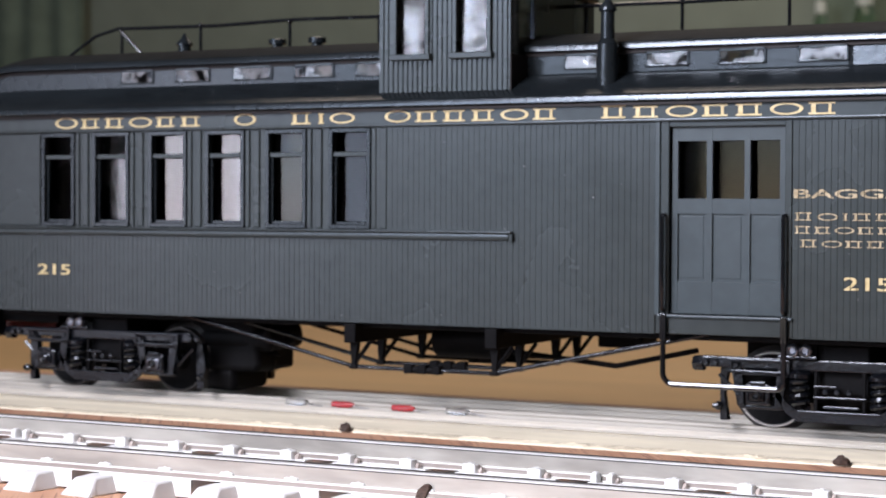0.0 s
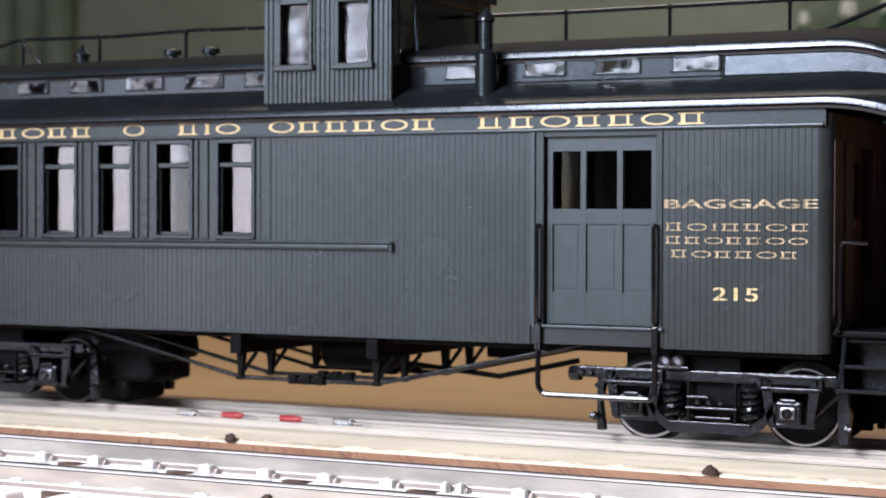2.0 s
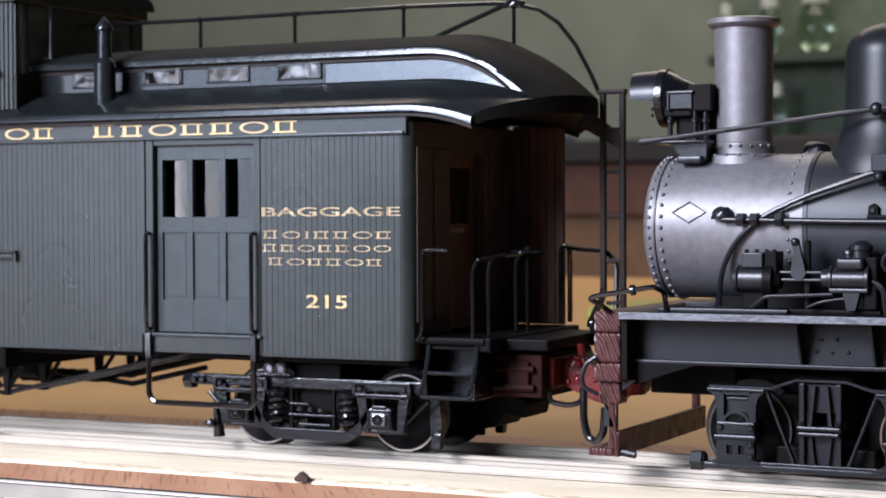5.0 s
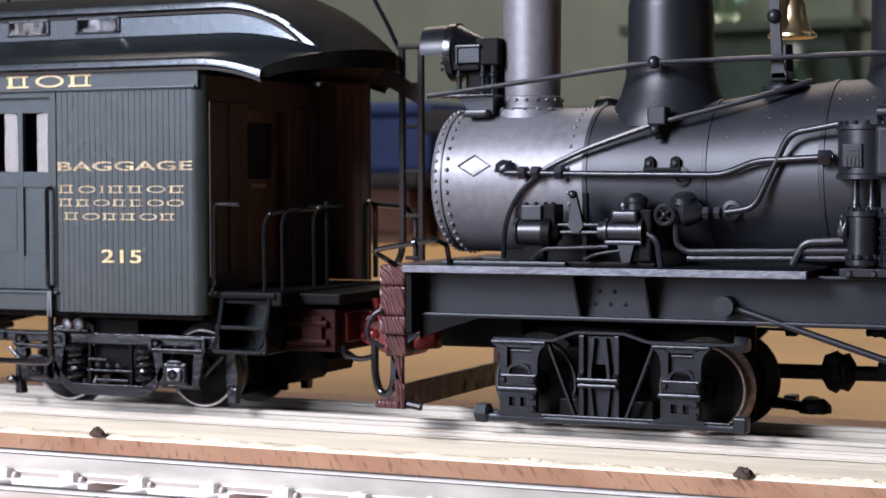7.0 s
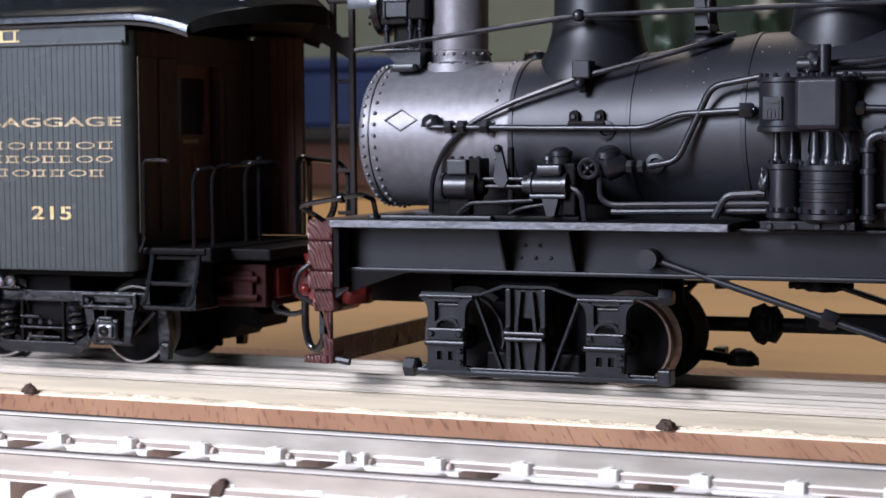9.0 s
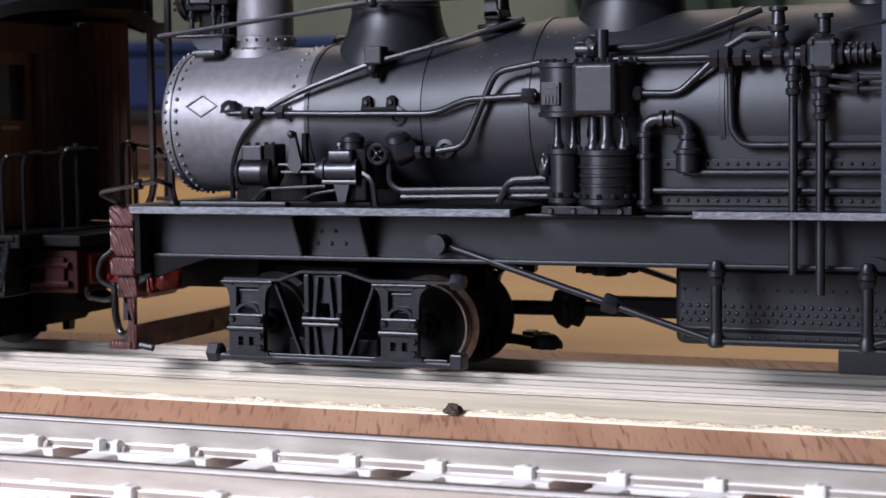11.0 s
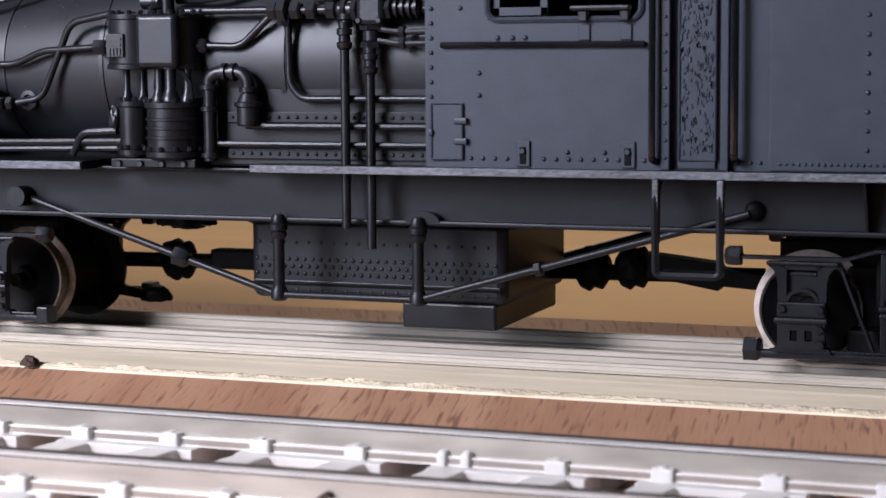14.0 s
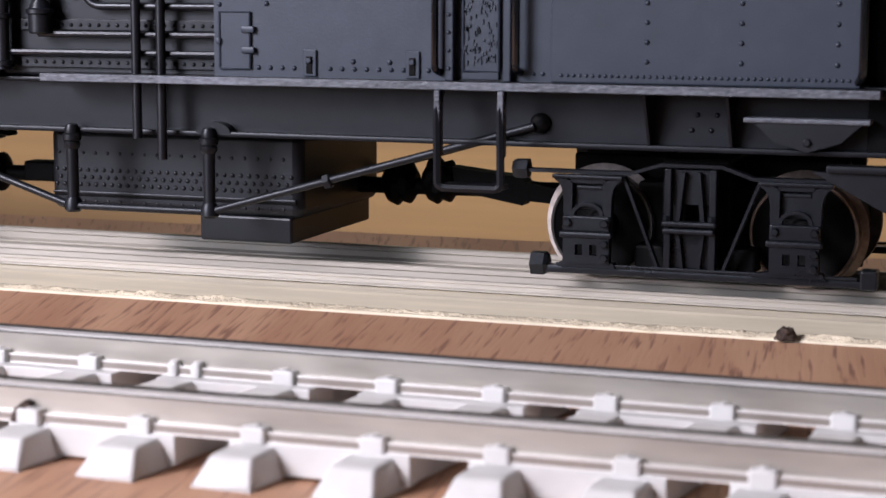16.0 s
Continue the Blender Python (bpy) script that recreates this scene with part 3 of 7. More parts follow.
# unseen post, added to keep the door panes' reflection dark
part("reflection_post", box(bm_new(), -1010, -855, Y0 - 100, Y0 - 5, wz0, wz1, 6), DARK_SHELF, win, "unseen wide dark post added to darken reflections in the door panes")
bm = bm_new()
for a, b, c, d in ((wx0 - 60, wx0, wz0 - 60, wz1 + 60), (wx1, wx1 + 60, wz0 - 60, wz1 + 60), (wx0, wx1, wz0 - 60, wz0), (wx0, wx1, wz1, wz1 + 60)):
    box(bm, a, b, Y0 + 0.5, Y0 + 22, c, d, 4)
part("window_frame", bm, WHITE_PAINT, win)

# ---- far things in the room ----
def cabinet(x0, x1, y0, y1, z0, z1, front, top, label):
    t = thing("cabinet", ((x0 + x1) / 2, (y0 + y1) / 2, FLOOR), label, "cabinet", "furniture along the wall")
    part("carcase", box(bm_new(), x0, x1, y0, y1, FLOOR, z0 + (z1 - z0) * 0.55, 4), front[0], t)
    part("drawer_front", box(bm_new(), x0, x1, y0 - 8, y1, z0 + (z1 - z0) * 0.55 + 0.5, z1 - 1, 4), front[1], t)
    part("cabinet_top", box(bm_new(), x0 - 20, x1 + 20, y0 - 20, y1, z1, z1 + top, 5), DARK_SHELF, t)


cabinet(-985, 200, 2300, 2690, -60, 118, (BROWN_SHELF, RED_SHELF), 36, "brown cabinet with a dark top against the green wall")
cabinet(-1900, -1010, 2250, 2690, -120, 36, (BROWN_SHELF, RED_SHELF), 22, "lower brown cabinet with a dark top")
crate = thing("storage_box", (-1260, 2475, 58.2), "dark blue storage box with a lid on the low cabinet", "box")
part("box_body", box(bm_new(), -1496, -1024, 2354, 2596, 58.2, 150, 10), BLUE_BOX, crate)
part("lid", box(bm_new(), -1500, -1020, 2350, 2600, 150.5, 172, 8), BLUE_BOX, crate)
for x0, x1, lab in ((-2560, -2310, "deep green curtain beside the window"), (-775, -420, "deep green curtain behind the cabinet")):
    bm = bm_new()
    n = 60
    outline = [(x0 + (x1 - x0) * k / n, 2650 + 5 * math.sin(k * 0.35)) for k in range(n + 1)]
    outline += [(x, y + 8) for x, y in outline[::-1]]
    z0 = FLOOR if x0 < -1500 else 155
    single("curtain", slab(bm, outline, "z", z0, CEIL - 40), CURTAIN, lab, "curtain")
shelf = thing("wall_shelf", (-560, 2600, 279), "dark green narrow shelf on the green wall", "shelf")
part("shelf_board", box(bm_new(), -770, -380, 2530, 2649, 279, 294, 2), GREEN_SHELF, shelf)
for x in (-740, -410):
    part("shelf_bracket", slab(bm_new(), [(2540, 279), (2646, 279), (2646, 200)], "x", x - 6, x + 6), GREEN_SHELF, shelf)


def jar(x, y, z, r, h, label):
    """A round jar with a shoulder, a neck and a pale lid that stands for a highlight."""
    t = thing("glass_jar", (x, y, z), label, "jar", "jars by the wall")
    part("jar_body", lathe(bm_new(), (x, y, z), (0, 0, 1), [(0, r * 0.5), (h * 0.06, r * 0.75), (h * 0.3, r * 0.98), (h * 0.5, r), (h * 0.66, r * 0.86), (h * 0.78, r * 0.6), (h * 0.82, r * 0.5)], 24), JAR_GLASS, t)
    part("lid", lathe(bm_new(), (x, y, z + h * 0.8), (0, 0, 1), [(0, r * 0.7), (h * 0.16, r * 0.7), (h * 0.24, r * 0.55)], 24), PALE_THING, t, "pale lid standing for a blurred highlight")


for x, r, h in ((-682, 20, 96), (-607, 30, 100), (-754, 13, 84)):
    jar(x, 2580, 294.2, r, h, "green glass jar with a pale lid standing for a blurred highlight on the wall shelf")
for x, r, h in ((-664, 14, 92), (-492, 22, 100)):
    jar(x, 2560, 154.3, r, h, "green glass jar with a pale lid standing for a blurred highlight on the cabinet top")

single("plastic_box", box(bm_new(), -228, -108, 660, 760, DECK - 17.99, DECK - 1.5, 3.0, 3), LIME, "small yellow-green plastic box on the tan table", "box")

# ---- the passenger and baggage car ----
XL, XR, WID = -236.0, 0.0, 51.0
ZB, ZT = 19.8, 63.5
car = thing("railway_car", (-118, 25.5, 0), "dark green model combine car with gold lettering and a cupola", "model railway car")
WINDOWS = ((-220.6, -210.7), (-205.0, -194.4), (-188.4, -177.7), (-172.2, -161.5), (-155.5, -144.8), (-138.6, -128.0))
DOOR = (-57.5, -33.0)

# shell: core walls behind the siding, with real openings
bm = bm_new()
box(bm, XL, DOOR[0] - 1.8, 0.40, 1.7, ZB, 40.6)
box(bm, DOOR[1] + 1.4, XR, 0.40, 1.7, ZB, ZT)
box(bm, WINDOWS[-1][1], DOOR[0] - 1.8, 0.40, 1.7, 40.6, ZT)
box(bm, XL, WINDOWS[0][0], 0.30, 1.7, 40.6, ZT)
for a, b in zip(WINDOWS, WINDOWS[1:]):
    box(bm, a[1], b[0], 0.30, 1.7, 40.6, ZT)
box(bm, XL, XR, WID - 1.7, WID, ZB, ZT + 5)
box(bm, XL, XR, 1.7, WID - 1.7, ZB + 0.5, ZB + 2.5)
box(bm, XL, XL + 1.5, 1.7, WID - 1.7, ZB + 2.5, ZT + 3)
part("body", bm, CAR_PAINT, car)
bm = bm_new()
box(bm, XL, XR + 1.5, -0.25, 1.7, ZT, 68.3, 0.15)
part("letterboard", bm, CAR_PAINT, car)
part("letterboard_trim", box(bm_new(), XL, XR + 1.0, -0.75, -0.25, ZT - 0.1, ZT + 0.55, 0.15), CAR_PAINT, car)
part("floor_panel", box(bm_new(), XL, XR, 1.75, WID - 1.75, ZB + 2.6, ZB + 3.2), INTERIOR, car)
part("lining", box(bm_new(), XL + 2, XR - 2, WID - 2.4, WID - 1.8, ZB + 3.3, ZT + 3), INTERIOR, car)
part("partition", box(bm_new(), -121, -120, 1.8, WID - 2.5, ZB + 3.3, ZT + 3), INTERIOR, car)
# window sill and belt rail
part("belt_rail", box(bm_new(), XL, -93.4, -0.9, 0.25, 38.5, 40.0, 0.3), CAR_PAINT, car, "thin dark belt rail")
part("belt_cap", box(bm_new(), XL, -92.8, -1.35, 0.25, 40.0, 40.55, 0.2), CAR_PAINT, car)
part("belt_end", box(bm_new(), -93.4, -92.6, -1.0, 0.3, 38.2, 40.0, 0.15), CAR_PAINT, car)

random.seed(21)
TILT = ((0.0, -0.03), (0.0, -0.02), (0.0, 0.01), (0.0, 0.0), (0.0, 0.021), (0.0, -0.013))


def pane(name, x0, x1, z0, z1, y, lean, turn, mat, parent, thick=0.3):
    """A thin pane that leans and turns a little, as glued in by hand."""
    bm = box(bm_new(), x0, x1, y, y + thick, z0, z1)
    c = Vector(((x0 + x1) / 2, y, (z0 + z1) / 2))
    bmesh.ops.transform(bm, matrix=Matrix.Translation(c) @ Matrix.Rotation(turn, 4, "Z") @ Matrix.Rotation(lean, 4, "X") @ Matrix.Translation(-c), verts=bm.verts)
    ob = part(name, bm, mat, parent, "", False)
    return ob


for (a, b), (lean, turn) in zip(WINDOWS, TILT):
    bm = bm_new()
    box(bm, a - 0.1, a + 0.9, -0.35, 1.5, 40.8, 63.2, 0.12)
    box(bm, b - 0.9, b + 0.1, -0.35, 1.5, 40.8, 63.2, 0.12)
    box(bm, a, b, -0.3, 1.5, 62.3, 63.3, 0.12)
    box(bm, a, b, -0.45, 1.5, 40.7, 41.6, 0.12)
    w = part("window", bm, CAR_GLOSS, car, "dark green sash window with a deep jamb")
    part("upper_sash", box(bm_new(), a + 0.9, b - 0.9, 0.15, 1.3, 56.9, 58.0, 0.15), CAR_PAINT, w)
    bm = bm_new()
    box(bm, a + 0.9, a + 1.5, 0.6, 1.6, 41.6, 56.9, 0.1)
    box(bm, b - 1.5, b - 0.9, 0.6, 1.6, 41.6, 56.9, 0.1)
    box(bm, a + 1.5, b - 1.5, 0.6, 1.6, 41.6, 42.3, 0.1)
    part("lower_sash", bm, CAR_GLOSS, w)
    pane("pane", a + 0.2, b - 0.2, 57.4, 62.8, 2.5, lean, turn, WINDOW_GLASS, w)
    pane("pane", a + 0.2, b - 0.2, 41.2, 57.2, 2.6, lean, turn + 0.004, WINDOW_GLASS, w)
    bm = bm_new()
    box(bm, a - 0.6, a + 0.1, 1.7, 3.6, 40.8, 63.2)
    box(bm, b - 0.1, b + 0.6, 1.7, 3.6, 40.8, 63.2)
    box(bm, a, b, 1.7, 3.6, 62.8, 63.4)
    box(bm, a, b, 1.7, 3.6, 40.6, 41.2)
    part("jamb_lining", bm, CAR_DARK, w)
    # narrow flutes on the post beside the window
    part("post_flute", box(bm_new(), b + 0.3, b + 1.5, -0.12, 0.3, 40.8, 63.2, 0.2), CAR_PAINT, car)
    part("post_flute", box(bm_new(), b + 2.4, b + 4.2, -0.12, 0.3, 40.8, 63.2, 0.2), CAR_PAINT, car)
part("corner_panel", box(bm_new(), XL, WINDOWS[0][0] - 0.6, -0.12, 0.3, 40.8, 63.2, 0.2), CAR_PAINT, car)

# baggage door in its recess
door = part("baggage_door", box(bm_new(), DOOR[0] - 0.5, DOOR[1] + 0.6, 2.0, 2.6, 23.9, 25.0), CAR_DOOR, car, "grey-green sliding baggage door with three panes")
bm = bm_new()
D0, D1 = DOOR[0] + 0.3, DOOR[1] - 0.2
box(bm, D0, D1, 1.16, 2.36, 59.4, 62.3)
box(bm, D0, D1, 1.16, 2.36, 44.5, 47.6)
box(bm, D0, D1, 1.16, 2.36, 24.1, 30.6)
third = (D1 - D0) / 3
for x0, x1 in ((D0, D0 + 1.2), (D0 + third - 0.6, D0 + third + 0.6), (D0 + 2 * third - 0.6, D0 + 2 * third + 0.6), (D1 - 1.2, D1)):
    box(bm, x0, x1, 1.1, 2.4, 24.0, 62.4)
box(bm, D0, D1, 1.62, 2.5, 24.0, 46.0)
part("door_frame", bm, CAR_DOOR, door)
for k in range(3):
    x0, x1 = D0 + third * k + 0.6, D0 + third * (k + 1) - 0.6
    part("door_panel", box(bm_new(), x0 + 0.75, x1 - 0.75, 1.52, 2.3, 31.3, 44.0, 0.08), CAR_DOOR, door)
    pane("pane", x0 + 0.3, x1 - 0.3, 47.2, 59.8, 3.4, 0.0, 0.0 - 0.006 * k, WINDOW_GLASS, door)
for q in ((DOOR[0] - 1.8, DOOR[0], -0.1, 2.2, 23.6, ZT, 0.12), (DOOR[1], DOOR[1] + 1.4, -0.1, 2.2, 23.6, ZT, 0.12)):
    part("door_jamb", box(bm_new(), *q), CAR_PAINT, door)
part("door_header", box(bm_new(), DOOR[0] + 0.01, DOOR[1] - 0.01, 0.1, 2.4, 62.3, ZT, 0.12), CAR_PAINT, door)
part("door_apron", box(bm_new(), DOOR[0] - 2.2, DOOR[1] + 1.8, -0.15, 2.4, ZB, 23.5, 0.15), CAR_PAINT, door)
part("door_sill", box(bm_new(), DOOR[0] - 2.2, DOOR[1] + 1.8, -0.9, 1.8, 23.2, 23.8, 0.15), CAR_DOOR, door, "worn door sill")
part("door_strip", box(bm_new(), DOOR[0] - 3.0, DOOR[0] - 1.9, -0.35, 0.4, 23.6, ZT, 0.15), CAR_DOOR, door)
for x in (DOOR[0] - 0.9, DOOR[1] + 0.1):
    bm = tube(bm_new(), [(x, 0.4, 44.4), (x, -1.5, 44.2), (x, -1.5, 24.8), (x, 0.4, 24.4)], 0.45, 8, 1.2)
    part("grab_bar", bm, BLACK_WIRE, door, "black wire grab bar")
# stirrup step below the door
part("stirrup_step", tube(bm_new(), [(DOOR[0] - 0.8, -0.7, 23.5), (DOOR[0] - 0.8, -0.9, 11), (DOOR[0] + 0.6, -0.9, 9.5), (DOOR[1] - 0.6, -0.9, 9.5), (DOOR[1] + 0.2, -0.9, 10.5), (DOOR[1] + 0.2, -0.7, 23.0)], 0.6, 8, 1.0), BLACK_WIRE, car, "black wire stirrup step")
for x in (DOOR[0] - 0.8, DOOR[1] + 0.2):
    part("step_strap", box(bm_new(), x - 0.7, x + 0.7, -1.3, -0.2, 18.5, 24.0, 0.2), BLACK_WIRE, car)

# roof: clerestory with duckbill ends
FLAT = [(-1.5, 67.6), (-1.8, 67.9), (-1.7, 68.85), (-1.5, 69.15), (-1.0, 69.45), (0.8, 70.3), (4.0, 72.0), (7.5, 73.6), (9.9, 74.4), (10.1, 74.7), (10.1, 79.4), (9.2, 79.5), (8.8, 79.65), (8.93, 80.7), (9.25, 81.05), (9.9, 81.35), (13.0, 82.5), (19.0, 84.0), (25.5, 84.7)]


def roof_point(x, k, lower):
    """A point of the roof: x along the car (past the ends it dips), k along the half section."""
    n = len(FLAT) - 1
    y, z = FLAT[k] if k <= n else (WID - FLAT[2 * n - k][0], FLAT[2 * n - k][1])
    over = max(0.0, x - XR, XL - x) / 24.0
    if x > -22.5 and k in (10, 2 * n - 10):      # the end panels lean in a little
        y += 0.36 if k == 10 else -0.36
    bulge = 1 - ((y - 25.5) / 27.7) ** 2
    bulge = max(bulge, 0.0)
    end = 65.9 + 5.4 * bulge ** 0.6
    s = over ** 2.1
    reach = (15.5 + 13.2 * bulge) * over
    zz = z + (end - max(0.0, 69.4 - z) - z) * s
    xx = XR + reach if x > XR else XL - reach if x < XL else x
    if lower:
        drop = 62.9 + 4.8 * bulge ** 0.35
        zz, y = zz - (1.0 if k not in (0, 2 * n) else 0.25) + (min(0.0, drop - end + 1.0) if 4 <= k <= 2 * n - 4 else 0.0) * s, y + (0.6 if k <= 4 else 1.0 if 7 <= k <= 15 else -0.6 if k >= 2 * n - 4 else -1.0 if 2 * n - 15 <= k <= 2 * n - 7 else 0)
    return Vector((xx, y, zz))


bm = bm_new()
stations = [XL - 24 + 2 * k for k in range(13)] + [XL + 8 * k for k in range(1, 27)] + [-23.2, -22.2, -15, -8, -3] + [XR + 2 * k for k in range(13)]
m = 2 * len(FLAT) - 1
top = [[bm.verts.new(roof_point(x, k, False)) for k in range(m)] for x in stations]
low = [[bm.verts.new(roof_point(x, k, True)) for k in range(m)] for x in stations]
for i in range(len(stations) - 1):
    for k in range(m - 1):
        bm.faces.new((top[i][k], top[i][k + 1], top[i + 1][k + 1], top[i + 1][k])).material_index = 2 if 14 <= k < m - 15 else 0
        bm.faces.new((low[i][k], low[i + 1][k], low[i + 1][k + 1], low[i][k + 1])).material_index = 1
    for k in (0, m - 1):
        bm.faces.new((top[i][k], top[i + 1][k], low[i + 1][k], low[i][k]))
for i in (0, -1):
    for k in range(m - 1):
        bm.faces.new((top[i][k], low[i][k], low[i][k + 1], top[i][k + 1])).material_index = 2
roof = part("roof", bm, CAR_GLOSS, car, "glossy black clerestory roof with duckbill ends")
roof.data.materials.append(CAR_DARK)
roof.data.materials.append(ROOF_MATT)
flat = roof.modifiers.new("even_normals", "WEIGHTED_NORMAL")
flat.keep_sharp, flat.weight = True, 100
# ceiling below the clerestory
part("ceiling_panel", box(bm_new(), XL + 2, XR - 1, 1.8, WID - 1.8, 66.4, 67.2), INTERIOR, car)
# clerestory lights
for a, b in ((-204.2, -194.4), (-188.1, -177.9), (-171.2, -160.2), (-154.2, -143.3), (-137.6, -130.0), (-85.5, -77.0), (-66.8, -56.9), (-50.7, -40.2), (-33.7, -23.0)):
    bm = bm_new()
    box(bm, a, b, 9.7, 10.3, 78.3, 78.9, 0.1)
    box(bm, a, b, 9.7, 10.3, 75.5, 76.0, 0.1)
    box(bm, a, a + 0.6, 9.7, 10.3, 75.5, 78.9, 0.1)
    box(bm, b - 0.6, b, 9.7, 10.3, 75.5, 78.9, 0.1)
    lite = part("clerestory_window", bm, CAR_GLOSS, car, "small clerestory window with crumpled film")
    pane("pane", a + 0.4, b - 0.4, 75.8, 78.5, 9.72, random.uniform(-0.05, 0.0), random.uniform(-0.03, 0.03), DARK_FILM, lite, 0.15)

# cupola
CX0, CX1 = -127.0, -94.7
bm = bm_new()
box(bm, CX0, CX1, 2.2, 48.8, 70.5, 78.6)
box(bm, CX0, -123.4, 2.2, 3.4, 78.6, 95)
box(bm, -114.4, -108.4, 2.2, 3.4, 78.6, 95)
box(bm, -99.2, CX1, 2.2, 3.4, 78.6, 95)
box(bm, CX0, CX1, 2.2, 3.4, 93.8, 95.5)
box(bm, CX0, CX1, 47.6, 48.8, 78.6, 95)
box(bm, CX0, CX0 + 1, 3.4, 47.6, 78.6, 95)
for y0, y1 in ((3.4, 6.5), (14.5, 37), (45, 47.6)):
    box(bm, CX1 - 1, CX1, y0, y1, 78.6, 95)
cup = part("cupola", bm, CAR_PAINT, car, "ribbed cupola with two small windows")
part("end_wall", box(bm_new(), CX1, CX1 + 0.4, 1.9, 49.1, 70.8, 78.8, 0.1), CAR_DARK, cup)
k, x = 0, CX0 + 0.2
while x < CX1 - 0.9:
    lows = [(71.0, 78.4)] if (-123.6 < x + 0.4 < -114.2 or -108.6 < x + 0.4 < -99.0) else [(71.0, 94.2)]
    for z0, z1 in lows:
        part("board", slab(bm_new(), [(x, 2.25), (x + 0.18, 1.85), (x + 0.92, 1.85), (x + 1.1, 2.25)], "z", z0, z1), CAR_PAINT, cup, "", False)
    x += 1.22
for a, b in ((-123.0, -114.5), (-108.1, -99.4)):
    bm = bm_new()
    box(bm, a - 0.3, a + 0.7, 1.3, 3.0, 79.2, 93.8, 0.12)
    box(bm, b - 0.7, b + 0.3, 1.3, 3.0, 79.2, 93.8, 0.12)
    box(bm, a, b, 1.3, 3.0, 92.8, 93.9, 0.12)
    box(bm, a - 0.9, b + 0.9, 0.6, 3.0, 78.0, 79.4, 0.25)
    w = part("cupola_window", bm, CAR_PAINT, cup)
    pane("pane", a + 0.9, b - 0.9, 79.6, 92.6, 3.1, -0.03, -0.05, FILM_GLASS, w, 0.2)
bm = bm_new()
box(bm, CX0 - 0.8, CX1 + 0.8, 1.0, 50.0, 94.2, 96.6, 0.25)
part("cupola_cornice", bm, CAR_PAINT, cup)
arc = [(0.2, 96.2), (0.2, 97.0)] + [(25.5 - 25.5 * math.cos(math.pi * (0.02 + 0.96 * k / 14)), 97.0 + 5.5 * math.sin(math.pi * (0.02 + 0.96 * k / 14))) for k in range(15)] + [(50.8, 97.0), (50.8, 96.2)]
part("cupola_roof", slab(bm_new(), arc, "x", CX0 - 2, CX1 + 2), CAR_GLOSS, cup, "arched black cupola roof")
for y0, y1 in ((6.5, 14.5), (37, 45)):
    part("pane", box(bm_new(), CX1 - 0.8, CX1 - 0.5, y0 - 0.2, y1 + 0.2, 79, 94), FILM_GLASS, cup, "", False)

# stove pipe, vents and handrail on the roof
bm = lathe(bm_new(), (-73.4, 5.2, 71.0), (0, 0, 1), [(0, 2.35), (9.2, 2.3), (9.6, 2.1), (10.4, 1.5), (16.0, 1.45), (16.3, 1.9), (17.0, 1.9), (18.8, 0.5), (19.2, 0.2)], 20)
part("stove_pipe", bm, CAR_GLOSS, car, "black stove pipe with a conical cap")
part("roof_vent", lathe(bm_new(), (-195.9, 25, 83.2), (0, 0, 1), [(0, 1.6), (2.6, 1.6), (2.8, 2.1), (3.3, 2.1), (4.6, 0.9), (5.8, 0.3)], 14), CAR_GLOSS, car)
for x in (-168.3, -157.0):
    part("roof_vent", lathe(bm_new(), (x, 25, 83.4), (0, 0, 1), [(0, 1.7), (1.2, 1.7), (1.3, 1.3), (1.7, 1.3), (1.8, 2.2), (3.0, 2.2), (3.2, 1.7)], 14), CAR_GLOSS, car)
RY = 30.6
rail_pts = [(-243, RY, 80.5), (-235, RY, 86.0), (-228, RY, 90.0), (-221, RY, 91.6), (-190, RY, 91.2), (-166, RY, 91.8), (-140, RY, 91.4), (-100, RY, 91.6), (-66, RY, 91.4), (-40, RY, 91.5), (-14, RY, 91.6), (6, RY, 91.2), (11, RY, 90.7), (16, RY, 89.4), (20, RY + 0.5, 86.6), (23.5, RY + 1.2, 82.0), (26.5, RY + 2, 76.0), (28.0, RY + 3, 72.0)]
part("roof_handrail", tube(bm_new(), rail_pts, 0.45, 8), BLACK_WIRE, car, "black wire handrail along the roof")
for x in (-219.6, -194.9, -168.3, -143, -66, -41.6, -15.0, 10.4):
    bm = cyl(bm_new(), (x, RY, 82.6 if x < 9 else 80.0), (x, RY, 91.4), 0.42, None, 8)
    ball(bm, (x, RY, 91.4), 0.75, 8)
    part("handrail_post", bm, BLACK_WIRE, car)
part("handrail_knuckle", lump((10.5, RY, 90.6), 2.2, 1.1, 1.3, 4.0, 0.3), BLACK_WIRE, car)
part("handrail_brace", tube(bm_new(), [(-11, RY, 83.6), (9, RY, 91.0)], 0.5, 8), BLACK_WIRE, car)
part("handrail_brace", tube(bm_new(), [(-212, RY, 83.6), (-220, RY, 91.0)], 0.45, 8), BLACK_WIRE, car)

# end: wall, door, platform, steps, rails, ladder
EX = 2.4
bm = bm_new()
box(bm, XR - 0.3, EX, 2.4, 17, ZB, 66, 0.2)
box(bm, XR - 0.3, EX, 34, WID - 0.2, ZB, 66, 0.5)
box(bm, XR - 0.3, EX, 17, 34, 60, 66, 0.1)
part("end_wall", bm, END_BROWN, car, "dark brown end wall")
for y0, y1 in ((2.0, 8.0), (9.5, 15.6), (35.5, 41.5), (43.0, 49.0)):
    part("end_panel", box(bm_new(), EX, EX + 0.35, y0, y1, 27, 61, 0.2), END_BROWN, car)
part("vestibule_wall", box(bm_new(), EX, 14.2, 47.6, 48.6, 24.4, 66.6, 0.15), END_BROWN, car, "dark brown boarded wall across the far side of the platform")
